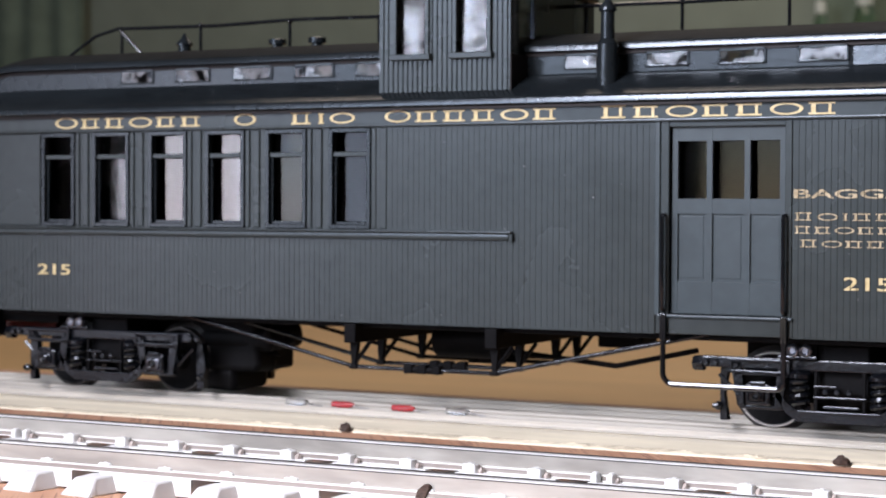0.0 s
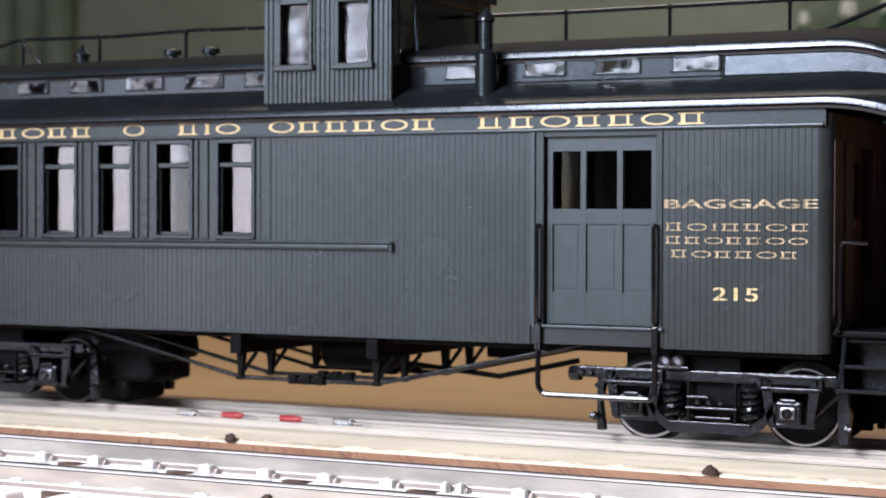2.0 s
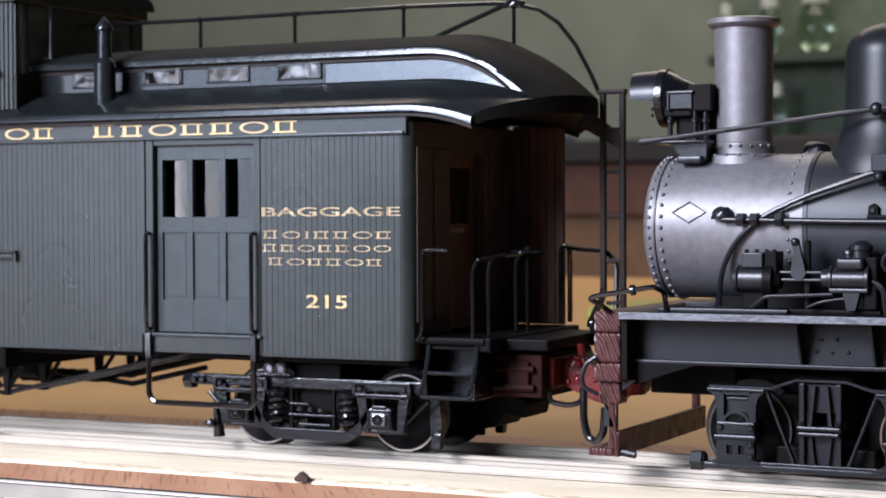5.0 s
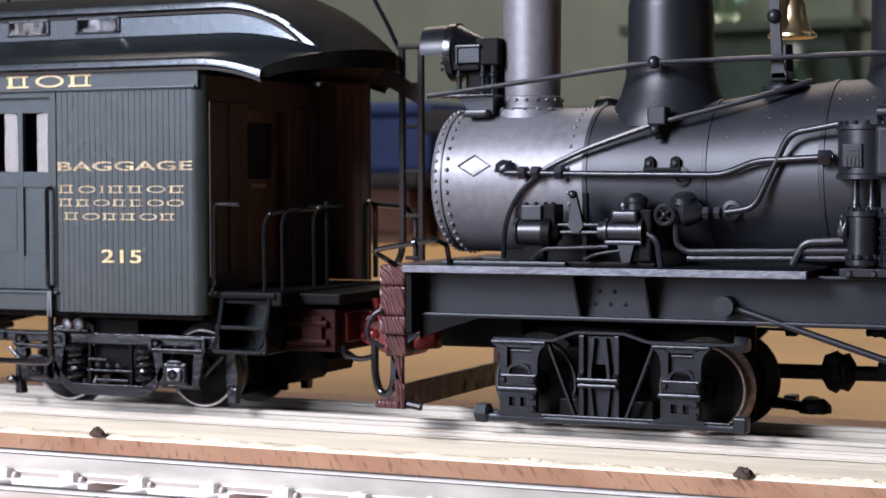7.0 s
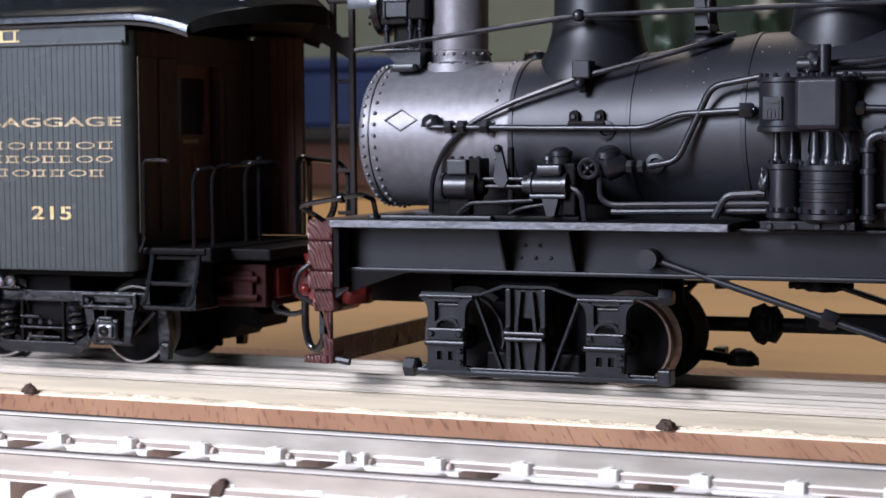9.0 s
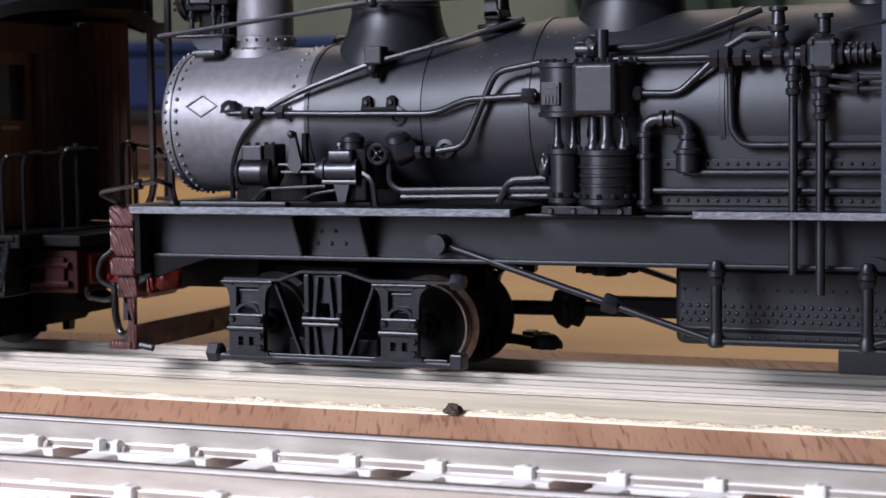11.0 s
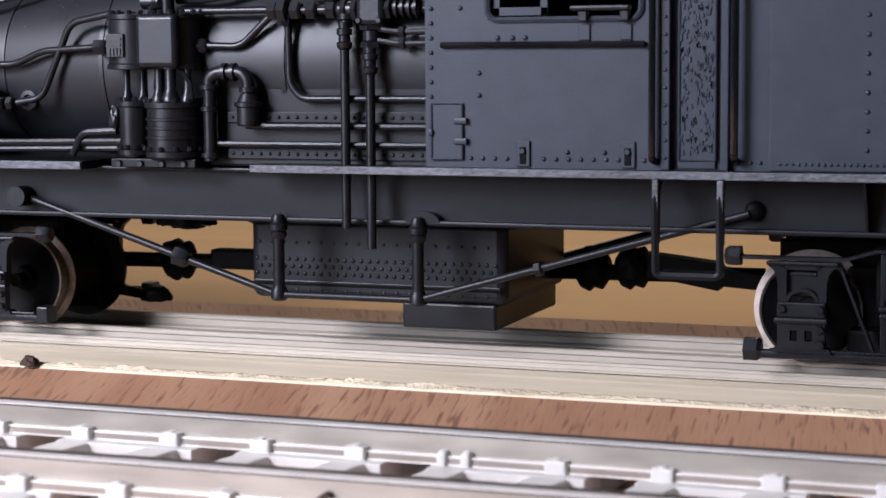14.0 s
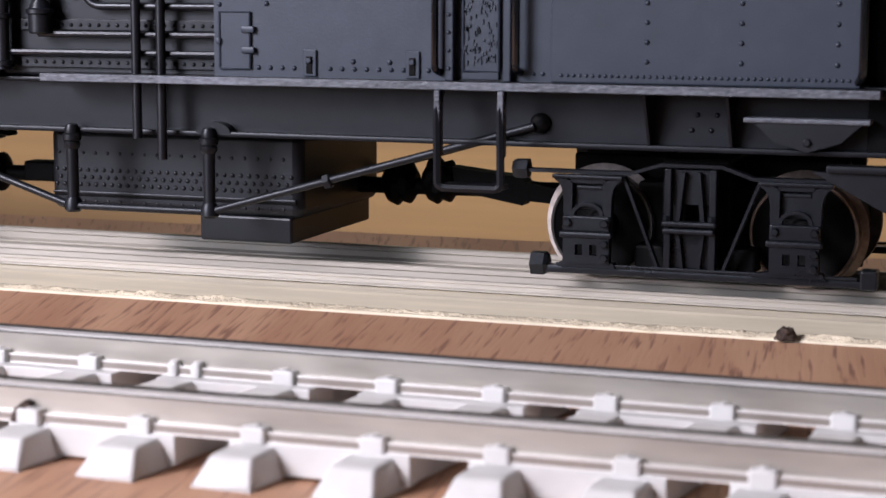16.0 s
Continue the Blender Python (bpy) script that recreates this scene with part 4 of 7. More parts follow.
for k in range(6):
    part("wall_board", box(bm_new(), EX + 0.3 + 1.95 * k, EX + 2.0 + 1.95 * k, 47.3, 47.6, 24.6, 66.0, 0.1), DOOR_WOOD if k > 1 else END_BROWN, car)
arc = [(2.4 * math.sin(math.pi / 2 * k / 8), 2.4 - 2.4 * math.cos(math.pi / 2 * k / 8)) for k in range(9)]
part("corner_post", slab(bm_new(), arc + [(0.0, 2.4)], "z", ZB, 66), CAR_PAINT, car, "rounded corner post")
ed = part("end_door", box(bm_new(), XR - 1.2, XR - 0.3, 17, 34, 24.5, 46), DOOR_WOOD, car, "varnished brown end door")
bm = bm_new()
box(bm, XR - 1.2, XR - 0.3, 17, 19.5, 46, 60)
box(bm, XR - 1.2, XR - 0.3, 31.5, 34, 46, 60)
box(bm, XR - 1.2, XR - 0.3, 19.5, 31.5, 57.5, 60)
part("stile", bm, DOOR_WOOD, ed)
part("pane", box(bm_new(), XR - 0.9, XR - 0.7, 19.5, 31.5, 46, 57.5), WINDOW_GLASS, ed, "", False)
for y0 in (18.2, 26.2):
    part("door_panel", box(bm_new(), XR - 0.4, XR - 0.1, y0, y0 + 6.4, 27, 43, 0.2), DOOR_WOOD, ed)
part("notice", box(bm_new(), XR - 0.29, XR - 0.2, 23.0, 29.0, 44.2, 45.0), GOLD_WORN, ed, "small dull gold lettering bar")
bm = bm_new()
box(bm, EX, 16.5, 2.6, 48.4, 22.9, 24.3, 0.3)
box(bm, 15.2, 17.6, 3.0, 48.0, 21.6, 24.4, 0.35)
box(bm, 17.4, 26.5, 10.0, 41.0, 21.6, 23.9, 0.4)
part("platform", bm, UNDER, car, "black end platform")
for x0 in (XL - 19.5,):
    part("platform", box(bm_new(), x0, XL, 2.6, 48.4, 20.5, 24.4, 0.4), CAR_DARK, car)
    part("end_wall", box(bm_new(), XL - 2, XL - 0.02, 0.2, WID - 0.2, ZB, 66, 0.4), CAR_DARK, car)
    part("corner_post", box(bm_new(), XL - 3, XL, -0.1, 2.0, ZB, 63.4, 0.4), CAR_DARK, car)


rear_gear = part("draft_gear", box(bm_new(), XL - 24, XL + 6, 17, 34, 12.4, 20.4, 0.5), RED_GEAR, car, "dark red draft gear under the rear platform")
part("gear_cover", box(bm_new(), XL - 6, XL + 14, 8, 43, 16.2, 20.4, 0.4), UNDER, rear_gear)


def steps(x0, x1, near):
    """A pair of platform steps between two curved side plates."""
    y0, y1 = (1.4, 9.5) if near else (WID - 9.5, WID - 1.4)
    st = part("steps", box(bm_new(), x0, x1, y0 + 2.2, y1, 21.9, 22.7, 0.15), UNDER, car, "black boarding steps")
    for x in (x0, x1 - 0.5):
        bm = slab(bm_new(), [(y0 + 0.2, 12.6), (y1, 12.6), (y1, 24.2), (y0 + 2.0, 24.2), (y0 + 1.6, 21), (y0 + 0.4, 17.5), (y0, 15)], "x", x, x + 0.5)
        part("side_plate", bm, STEP_BLACK, st)
        part("plate_edge", tube(bm_new(), [(x + 0.25, y0 + 2.0, 24.2), (x + 0.25, y0 + 1.5, 21), (x + 0.25, y0 + 0.2, 17.0), (x - 0.2, y0 + 0.1, 15.0), (x - 1.2, y0 - 0.1, 13.2)], 0.46, 6), CAR_GLOSS, st)
    for z, back in ((12.4, 0.0), (17.0, 1.0)):
        tread = part("tread", box(bm_new(), x0 - 0.4, x1 + 0.2, y0 - 0.4 + back, y1, z, z + 0.7, 0.2), STEP_BLACK, st)
        part("nosing", tube(bm_new(), [(x0 - 0.4, y0 - 0.5 + back, z + 0.5), (x1 - 1.2, y0 - 0.5 + back, z + 0.4), (x1 + 0.2, y0 - 0.1 + back, z + 1.1)], 0.38, 6, 0.8), CAR_GLOSS, tread)
    part("riser", box(bm_new(), x0, x1, y1 - 0.6, y1, 12.8, 22.6), STEP_BLACK, st)


steps(4.2, 15.0, True)
steps(4.2, 15.0, False)
steps(XL - 15, XL - 4.2, True)
bm = tube(bm_new(), [(9.2, 1.6, 41.0), (4.0, 1.4, 41.2), (4.0, 1.2, 25.5), (2.8, 1.4, 23.6)], 0.4, 8, 1.0)
part("hand_rail", bm, BLACK_WIRE, car, "thin black wire handrail")
for y, x, tall in ((3.0, 13.9, 39.2), (9.5, 14.2, 39.6), (22.4, 14.2, 40.0)):
    part("platform_bar", tube(bm_new(), [(x + 2.4, y + 3, tall + 0.4), (x + 0.6, y + 0.6, tall), (x, y, tall - 2.2), (x + 0.1, y, 24)], 0.42, 8, 1.0), BLACK_WIRE, car)
part("platform_rail", tube(bm_new(), [(14.8, 3.4, 39.3), (15.2, 34, 40.2)], 0.3, 8), BLACK_WIRE, car)
for y0, y1 in ((43.0, 48.0),):
    part("platform_loop", tube(bm_new(), [(15.4, y0, 25), (15.4, y0, 41.0), (15.4, y1, 41.0), (15.4, y1, 25)], 0.6, 8, 2.2), BLACK_WIRE, car)
part("brake_wheel", lathe(bm_new(), (14.8, 27.0, 39.8), (0, 0, 1), [(0, 3.0), (0.3, 3.9), (0.8, 3.9), (1.0, 3.2), (0.6, 2.0), (0.5, 0.6), (1.6, 0.6)], 20), BLACK_WIRE, car, "black brake hand wheel")
part("brake_staff", cyl(bm_new(), (14.8, 27.0, 19), (14.8, 27.0, 41), 0.42, None, 8), BLACK_WIRE, car)
lad = part("end_ladder", box(bm_new(), 28.0, 29.2, 33.2, 34.4, 32.0, 72.6, 0.2), CAR_DARK, car, "black end ladder up to the roof")
part("stile_foot", tube(bm_new(), [(28.6, 33.8, 33.0), (28.2, 33.8, 30.4), (26.4, 33.8, 27.4), (26.0, 33.8, 25.2), (27.2, 33.8, 22.6)], 0.75, 8, 1.5), BLACK_WIRE, lad)
part("stile_knuckle", lump((26.1, 33.8, 25.6), 1.1, 1.0, 1.5, 8.0, 0.25), BLACK_WIRE, lad)
part("stile", box(bm_new(), 32.2, 33.4, 33.2, 34.4, 24.0, 72.6, 0.2), CAR_DARK, lad)
for z in (29.5, 38.0, 47, 56, 64.5):
    part("rung", box(bm_new(), 29.2, 32.2, 33.5, 34.2, z, z + 0.8, 0.15), CAR_DARK, lad)
part("ladder_cap", box(bm_new(), 27.6, 33.6, 33.0, 34.6, 72.0, 73.0, 0.2), CAR_DARK, lad)
part("ladder_arm", slab(bm_new(), [(23.0, 66.0), (33.0, 60.5), (33.0, 63.5), (25.5, 69.0)], "y", 33.3, 34.3), CAR_DARK, lad)
part("ladder_foot", tube(bm_new(), [(28.6, 33.8, 25), (28.0, 33.6, 22), (19, 33, 21)], 0.6, 8), CAR_DARK, lad)

part("ladder_rail", tube(bm_new(), [(15.4, 48, 40.6), (20, 44, 40.4), (28.5, 36, 40.2), (31.0, 35, 38.0), (31.0, 34.6, 24)], 0.55, 8, 1.6), BLACK_WIRE, car)

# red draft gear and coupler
gear = part("draft_gear", box(bm_new(), 8, 24.4, 12, 38, 12.4, 20.8, 0.3), RED_DIM, car, "red draft sill coloured dark for shade, with a red coupler under the platform")
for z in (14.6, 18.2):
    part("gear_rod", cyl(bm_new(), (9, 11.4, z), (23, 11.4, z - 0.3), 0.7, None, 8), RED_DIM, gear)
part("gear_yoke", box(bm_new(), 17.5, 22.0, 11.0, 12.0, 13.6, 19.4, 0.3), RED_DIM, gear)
part("brake_rigging", slab(bm_new(), [(-4, 19), (9, 19), (10, 11), (13.5, 9.0), (12.6, 6.2), (8.5, 7.0), (6, 4.0), (2, 3.4), (-4, 3.4)], "y", 30, 42), UNDER, car)
part("buffer_plate", box(bm_new(), 23.0, 25.6, 15, 36, 14.0, 20.2, 0.5), RED_GEAR, gear)
casting = slab(bm_new(), [(25.6, 19.6), (29.4, 20.2), (30.4, 18.6), (35.6, 16.4), (36.4, 12.4), (34.6, 10.8), (30.8, 11.8), (28.6, 13.6), (25.6, 13.8)], "y", 19.5, 31)
bmesh.ops.bevel(casting, geom=casting.edges[:], offset=0.5, segments=2, affect="EDGES")
shank = part("coupler_shank", casting, COUPLER_RED, gear, "bright red coupler casting")
part("shank_lug", lump((28.3, 19.4, 18.6), 1.5, 1.2, 1.5, 6.0, 0.3), COUPLER_RED, shank)
part("shank_lug", lump((29.0, 19.6, 15.4), 1.2, 1.0, 1.3, 9.0, 0.3), COUPLER_RED, shank)
for x, z in ((26.6, 18.8), (26.8, 15.2), (32.2, 15.6)):
    part("bolt", hexbolt(bm_new(), (x, 19.6, z), (0, -1, 0), 0.6, 0.7), COUPLER_RED, shank)
part("coupler_head", lump((38.2, 24.5, 14.6), 3.2, 4.6, 4.4, 11.0, 0.22), RED_GEAR, gear)
part("coupler_pin", cyl(bm_new(), (29.0, 22, 18), (28.2, 22, 22.4), 0.8, None, 10), COUPLER_RED, gear)
part("air_hose", tube(bm_new(), [(33.4, 11, 15), (33.4, 11, 8.5), (34.3, 11, 5.4), (36.2, 10.6, 4.8), (37.8, 10, 6.6), (38.2, 9.8, 11.5)], 0.75, 10, 2.0), BLACK_WIRE, car, "black rubber air hose")
part("uncoupling_bar", tube(bm_new(), [(25.0, 14, 13.4), (25.6, 13.4, 11.6), (29.5, 13.4, 11.1), (31.8, 13.8, 11.8), (32.4, 14, 14)], 0.55, 8, 1.2), BLACK_WIRE, car)

# underframe: sills, needle beams, queen posts, truss rods, air tank
bm = bm_new()
for y0 in (3.5, 20, 28, 45):
    box(bm, XL, XR, y0, y0 + 2.6, 18.4, 19.85, 0.2)
part("floor_sill", bm, UNDER, car, "black floor sills")
for x in (-133.6, -98.4):
    q = part("needle_beam", box(bm_new(), x - 1.4, x + 1.6, 0.4, 50.6, 15.0, 19.4, 0.25), UNDER, car)
    for y in (3.0, 15.5, 35.5, 48):
        bm = slab(bm_new(), [(x - 0.9, 15.2), (x + 1.1, 15.2), (x + 0.5, 9.8), (x - 0.4, 9.8)], "y", y - 0.7, y + 0.7)
        tube(bm, [(x - 0.2, y, 9.9), (x + 4.0, y + 0.3, 15.4)], 0.5, 6)
        box(bm, x - 1.0, x + 1.0, y - 0.9, y + 0.9, 9.0, 10.0, 0.2)
        part("queen_post", bm, UNDER, q)
for y in (3.0, 15.5, 35.5, 48):
    # near rods take a lighter, glossier black to look lit
    part("truss_rod", tube(bm_new(), [(-186, y, 21.0), (-133.6, y, 9.5), (-98.4, y, 9.5), (-46, y, 20.6)], 0.5, 8), TRUCK if y < 20 else UNDER, car, "black truss rod with turnbuckles")
    bm = cyl(bm_new(), (-120.5, y, 9.4), (-111.5, y, 9.4), 0.8, None, 8)
    for x in (-119.5, -116, -112.5):
        box(bm, x - 1.1, x + 1.1, y - 1.1, y + 1.1, 8.6, 10.6, 0.3)
    part("turnbuckle", bm, UNDER, car)
part("air_tank", lathe(bm_new(), (-124, 24, 15.0), (1, 0, 0), [(0, 2.0), (1.0, 4.0), (1.4, 4.3), (18, 4.3), (18.4, 4.0), (19.6, 2.0)], 20), UNDER, car, "black air brake tank")
part("brake_lever", tube(bm_new(), [(-102, 20, 13), (-76, 18, 11), (-58, 20, 15)], 0.6, 8), UNDER, car)
part("battery_box", box(bm_new(), -88, -77, 36, 46, 13.5, 18, 0.4), UNDER, car)

# ---- lettering in gold; the road's names stand as plain shapes ----
def letter_text(text, x0, x1, z0, z1, y, mat, name, parent, thick=0.12, joints=None):
    cu = bpy.data.curves.new(name, "FONT")
    cu.body, cu.extrude, cu.offset = text, 0.02, 0.012
    tmp = new(name, cu)
    bpy.context.view_layer.update()
    me = bpy.data.meshes.new_from_object(tmp.evaluated_get(bpy.context.evaluated_depsgraph_get()))
    bpy.data.objects.remove(tmp)
    bm = bm_new()
    bm.from_mesh(me)
    lo = [min(v.co[i] for v in bm.verts) for i in (0, 1)]
    hi = [max(v.co[i] for v in bm.verts) for i in (0, 1)]
    for v in bm.verts:
        u, w, d = (v.co.x - lo[0]) / (hi[0] - lo[0]), (v.co.y - lo[1]) / (hi[1] - lo[1]), v.co.z
        v.co = Vector((x0 + u * (x1 - x0), y - (thick if d > 0 else 0), z0 + w * (z1 - z0)))
    if joints:
        grooved(bm, *joints)
    return part(name, bm, mat, parent, "", False)


def grooved(bm, x0, pitch):
    """Leaves the paint off where the board joints run."""
    lo, hi = min(v.co.x for v in bm.verts), max(v.co.x for v in bm.verts)
    k = math.ceil((lo - x0) / pitch)
    while x0 + k * pitch < hi:
        g = x0 + k * pitch
        for x in (g - 0.10, g + 0.08):
            bmesh.ops.bisect_plane(bm, geom=bm.verts[:] + bm.edges[:] + bm.faces[:], plane_co=(x, 0, 0), plane_no=(1, 0, 0))
        gone = [f for f in bm.faces if abs(f.calc_center_median().x - g + 0.01) < 0.09]
        bmesh.ops.delete(bm, geom=gone, context="FACES")
        k += 1


def glyph(shape, x0, x1, z0, z1, y, e):
    """One plain shape of a word: an oval ring, a bar or an oblong frame with slab ends."""
    bm, w, d = bm_new(), x1 - x0, 0.12
    thick, thin = min(w * 0.3, e * 2.6), e * 1.1
    if shape == "ring":
        n = 18
        out = [(x0 + w / 2 + w / 2 * math.cos(2 * math.pi * k / n), (z0 + z1) / 2 + (z1 - z0) / 2 * math.sin(2 * math.pi * k / n)) for k in range(n)]
        hole = [(x0 + w / 2 + (w / 2 - thick * 0.8) * math.cos(2 * math.pi * k / n), (z0 + z1) / 2 + ((z1 - z0) / 2 - e) * math.sin(2 * math.pi * k / n)) for k in range(n)]
        for k in range(n):
            q = (k + 1) % n
            slab(bm, [out[k], out[q], hole[q], hole[k]], "y", y - d, y)
        return bm
    for q in () if shape == "bar" else (0.0, 1.0):
        box(bm, x0 + w * 0.12, x1 - w * 0.12, y - d - 0.004, y, z0 + (z1 - z0 - e) * q, z0 + (z1 - z0 - e) * q + e)
    for a, t in (((0.3, thick),) if shape == "bar" else ((0.10, thick), (0.66, thin * 1.5))):
        box(bm, x0 + w * a, x0 + w * a + t, y - d, y, z0, z1)
        for z in (z0, z1 - e):
            box(bm, x0 + w * a - w * 0.09, x0 + w * a + t + w * 0.09, y - d - 0.002, y, z, z + e)
    return bm


def word_shapes(shapes, x0, x1, z0, z1, y, mat, parent, joints=None):
    """A word as a row of plain shapes of the right sizes, the first a little taller."""
    wide = {"ring": 1.1, "frame": 1.0, "bar": 0.5}
    total = sum(wide[q] for q in shapes)
    at = x0
    for k, q in enumerate(shapes):
        step = (x1 - x0) * wide[q] / total
        top = z1 if k == 0 else z0 + (z1 - z0) * 0.9
        bm = glyph(q, at + step * 0.05, at + step * 0.92, z0, top, y, (z1 - z0) * 0.13)
        if joints:
            grooved(bm, *joints)
        part("gold_shape", bm, mat, parent, "", False)
        at += step


R, S, F = "ring", "bar", "frame"
for shapes, x0, x1 in (((R, F, F, R, F, F), -216.7, -173.2), ((R,), -164.5, -158.3), ((F, S, R), -149.0, -132.0), ((R, F, F, F, R, F), -124.6, -82.4), ((F, F, R, F, F, R, F), -72.9, -22.4)):
    word_shapes(shapes, x0, x1 + 0.8, 64.3, 67.0, -0.26, GOLD, car)
JOINTS = (DOOR[1] + 1.5, (0.0 - DOOR[1] - 1.5) / round((0.0 - DOOR[1] - 1.5) / 1.34))
letter_text("BAGGAGE", -31.2, 0.0, 47.7, 49.5, -0.03, GOLD_WORN, "lettering", car, 0.12, JOINTS)
for shapes, x0, x1, z0, z1 in (((F, R, S, F, F, R, F), -31.2, -1.2, 43.3, 44.9), ((F, F, R, F, F, R, R), -31.2, -1.6, 40.7, 42.2), ((F, R, F, F, R, F), -30.0, -3.4, 38.0, 39.5)):
    word_shapes(shapes, x0, x1, z0, z1, -0.03, GOLD_WORN, car, JOINTS)
letter_text("215", -21.1, -11.7, 29.6, 32.2, -0.03, GOLD, "lettering", car, 0.12, JOINTS)
letter_text("215", -221.9, -212.0, 28.7, 31.3, -0.03, GOLD, "lettering", car)

# ---- wheels and trucks ----
def wheelset(x, parent, r=7.0, gauge=19.0, yc=25.5, name="wheelset", tread=None, rim=None):
    """An axle with two flanged wheels on the rails; the far wheel's colour holds its shade."""
    ws = part(name, cyl(bm_new(), (x, yc - 14, r), (x, yc + 14, r), 1.2, None, 10), UNDER, parent)
    for s in (-1, 1):
        y = yc + s * gauge / 2
        way = (0, s, 0)
        near = s < 0
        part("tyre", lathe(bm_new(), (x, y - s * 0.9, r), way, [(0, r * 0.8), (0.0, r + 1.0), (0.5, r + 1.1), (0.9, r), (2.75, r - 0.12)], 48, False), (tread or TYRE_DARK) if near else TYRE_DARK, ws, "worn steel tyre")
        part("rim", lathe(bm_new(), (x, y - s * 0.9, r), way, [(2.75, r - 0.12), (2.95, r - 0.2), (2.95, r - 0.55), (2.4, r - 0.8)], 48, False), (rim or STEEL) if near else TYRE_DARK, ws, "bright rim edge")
        part("wheel_disc", lathe(bm_new(), (x, y - s * 0.8, r), way, [(0, r * 0.92), (2.6, r * 0.92), (2.3, r * 0.8), (1.5, r * 0.55), (1.7, r * 0.3), (3.0, r * 0.24), (3.2, r * 0.1)], 32), UNDER, ws)
    return ws


def passenger_truck(cx, rim=None):
    t = thing("car_truck", (cx, 25.5, 0), "black four-wheel truck with coil springs under the car", "railway truck", "trucks of the car")
    wb = 16.4
    for s in (-1, 1):
        wheelset(cx + s * wb, t, 8.0, rim=rim)
    for side, y in ((-1, 6.2), (1, 44.8)):
        o = side * 1.0                     # outward
        fr = part("side_frame", box(bm_new(), cx - 29, cx + 25.5, y - 0.9, y + 0.9, 12.9, 15.2, 0.3), TRUCK, t, "satin black truck side frame")
        for s in (-1, 1):
            if s < 0:
                part("end_cap", hexbolt(bm_new(), (cx - 28.6, y, 13.6), (-1, 0, 0), 1.7, 2.4), TRUCK, fr)
            px = cx + s * wb
            bm = bm_new()                   # pedestal: a framed bracket with splayed legs
            for q in (-1, 1):
                slab(bm, [(px + q * 4.0, 13.6), (px + q * 6.2, 13.6), (px + q * 5.6, 11.0), (px + q * 4.6, 5.2), (px + q * 3.2, 5.2), (px + q * 3.6, 11.0)], "y", y + o * 0.6 - 0.9, y + o * 0.6 + 0.9)
            box(bm, px - 5.4, px + 5.4, y + o * 0.6 - 0.9, y + o * 0.6 + 0.9, 11.6, 12.6, 0.15)
            box(bm, px - 4.6, px + 4.6, y - 0.6, y + 0.6, 4.6, 5.5, 0.2)
            part("pedestal", bm, TRUCK, fr)
            bm = bm_new()                   # raised rim round the bracket's head
            for z in (12.3, 14.7):
                box(bm, px - 6.4, px + 6.4, y + o * 1.7 - 0.35, y + o * 1.7 + 0.35, z - 0.3, z + 0.3, 0.12)
            for q in (-6.1, 6.1):
                box(bm, px + q - 0.35, px + q + 0.35, y + o * 1.7 - 0.35, y + o * 1.7 + 0.35, 12.3, 14.7)
            part("bracket_rim", bm, TRUCK, fr)
            part("axle_box", box(bm_new(), px - 2.7, px + 2.7, y + o * 1.6 - 1.2, y + o * 1.6 + 1.2, 5.6, 10.0, 0.5), TRUCK, fr)
            lid = box(bm_new(), px - 1.8, px + 1.6, y + o * 3.0 - 0.3, y + o * 3.0 + 0.3, 6.4, 9.0, 0.5)
            part("axle_lid", lid, JEWEL if s > 0 else TRUCK, fr, "polished axle box lid" if s > 0 else "")
            part("lid_boss", lathe(bm_new(), (px - 0.1, y + o * 3.1, 7.7), (0, o, 0), [(0, 1.1), (0.5, 1.1), (0.7, 0.8), (0.5, 0.5)], 12), TRUCK, fr)
            part("lid_hinge", box(bm_new(), px - 1.6, px + 1.6, y + o * 2.7 - 0.3, y + o * 2.7 + 0.3, 9.7, 10.5, 0.2), TRUCK, fr)
            # coil spring between two cups
            sx = cx + s * 8.2
            pts = [(sx + 1.75 * math.cos(a * 0.6), y + 0.3 * o + 1.75 * math.sin(a * 0.6), 5.4 + a * 6.0 / 44) for a in range(45)]
            part("coil_spring", tube(bm_new(), pts, 0.55, 6), TRUCK, fr, "black coil spring")
            part("spring_cap", lathe(bm_new(), (sx, y + 0.3 * o, 11.5), (0, 0, 1), [(0, 2.4), (0.8, 2.4), (1.4, 1.6)], 14), TRUCK, fr)
            part("spring_core", cyl(bm_new(), (sx, y + 0.3 * o, 5.0), (sx, y + 0.3 * o, 12), 1.1, None, 10), UNDER, fr)
            for q in (-4.9, 4.9):
                part("bolt", hexbolt(bm_new(), (px + q, y + o * 0.9, 13.6), (0, o, 0), 0.7, 1.2), TRUCK, fr)
            for q in (9.6, 11.6):
                part("bolt", hexbolt(bm_new(), (px + s * q, y + o * 0.9, 14.0), (0, o, 0), 0.75, 0.8), TRUCK, fr)
        # equaliser: a bent bar that hangs below the springs
        eq = [(cx - wb - 2, 6.0), (cx - wb + 3.4, 7.4), (cx - wb + 5.6, 4.2), (cx - 8.4, 2.7), (cx + 8.4, 2.7), (cx + wb - 5.6, 4.2), (cx + wb - 3.4, 7.4), (cx + wb + 2, 6.0)]
        bm = slab(bm_new(), eq + [(a, b + 2.2) for a, b in eq[::-1]], "y", y + o * 0.9 - 0.6, y + o * 0.9 + 0.6)
        part("equalizer", bm, TRUCK, fr)
        part("equalizer_rib", box(bm_new(), cx - 8.4, cx + 8.4, y + o * 1.6 - 0.25, y + o * 1.6 + 0.25, 4.5, 5.0, 0.12), TRUCK, fr)
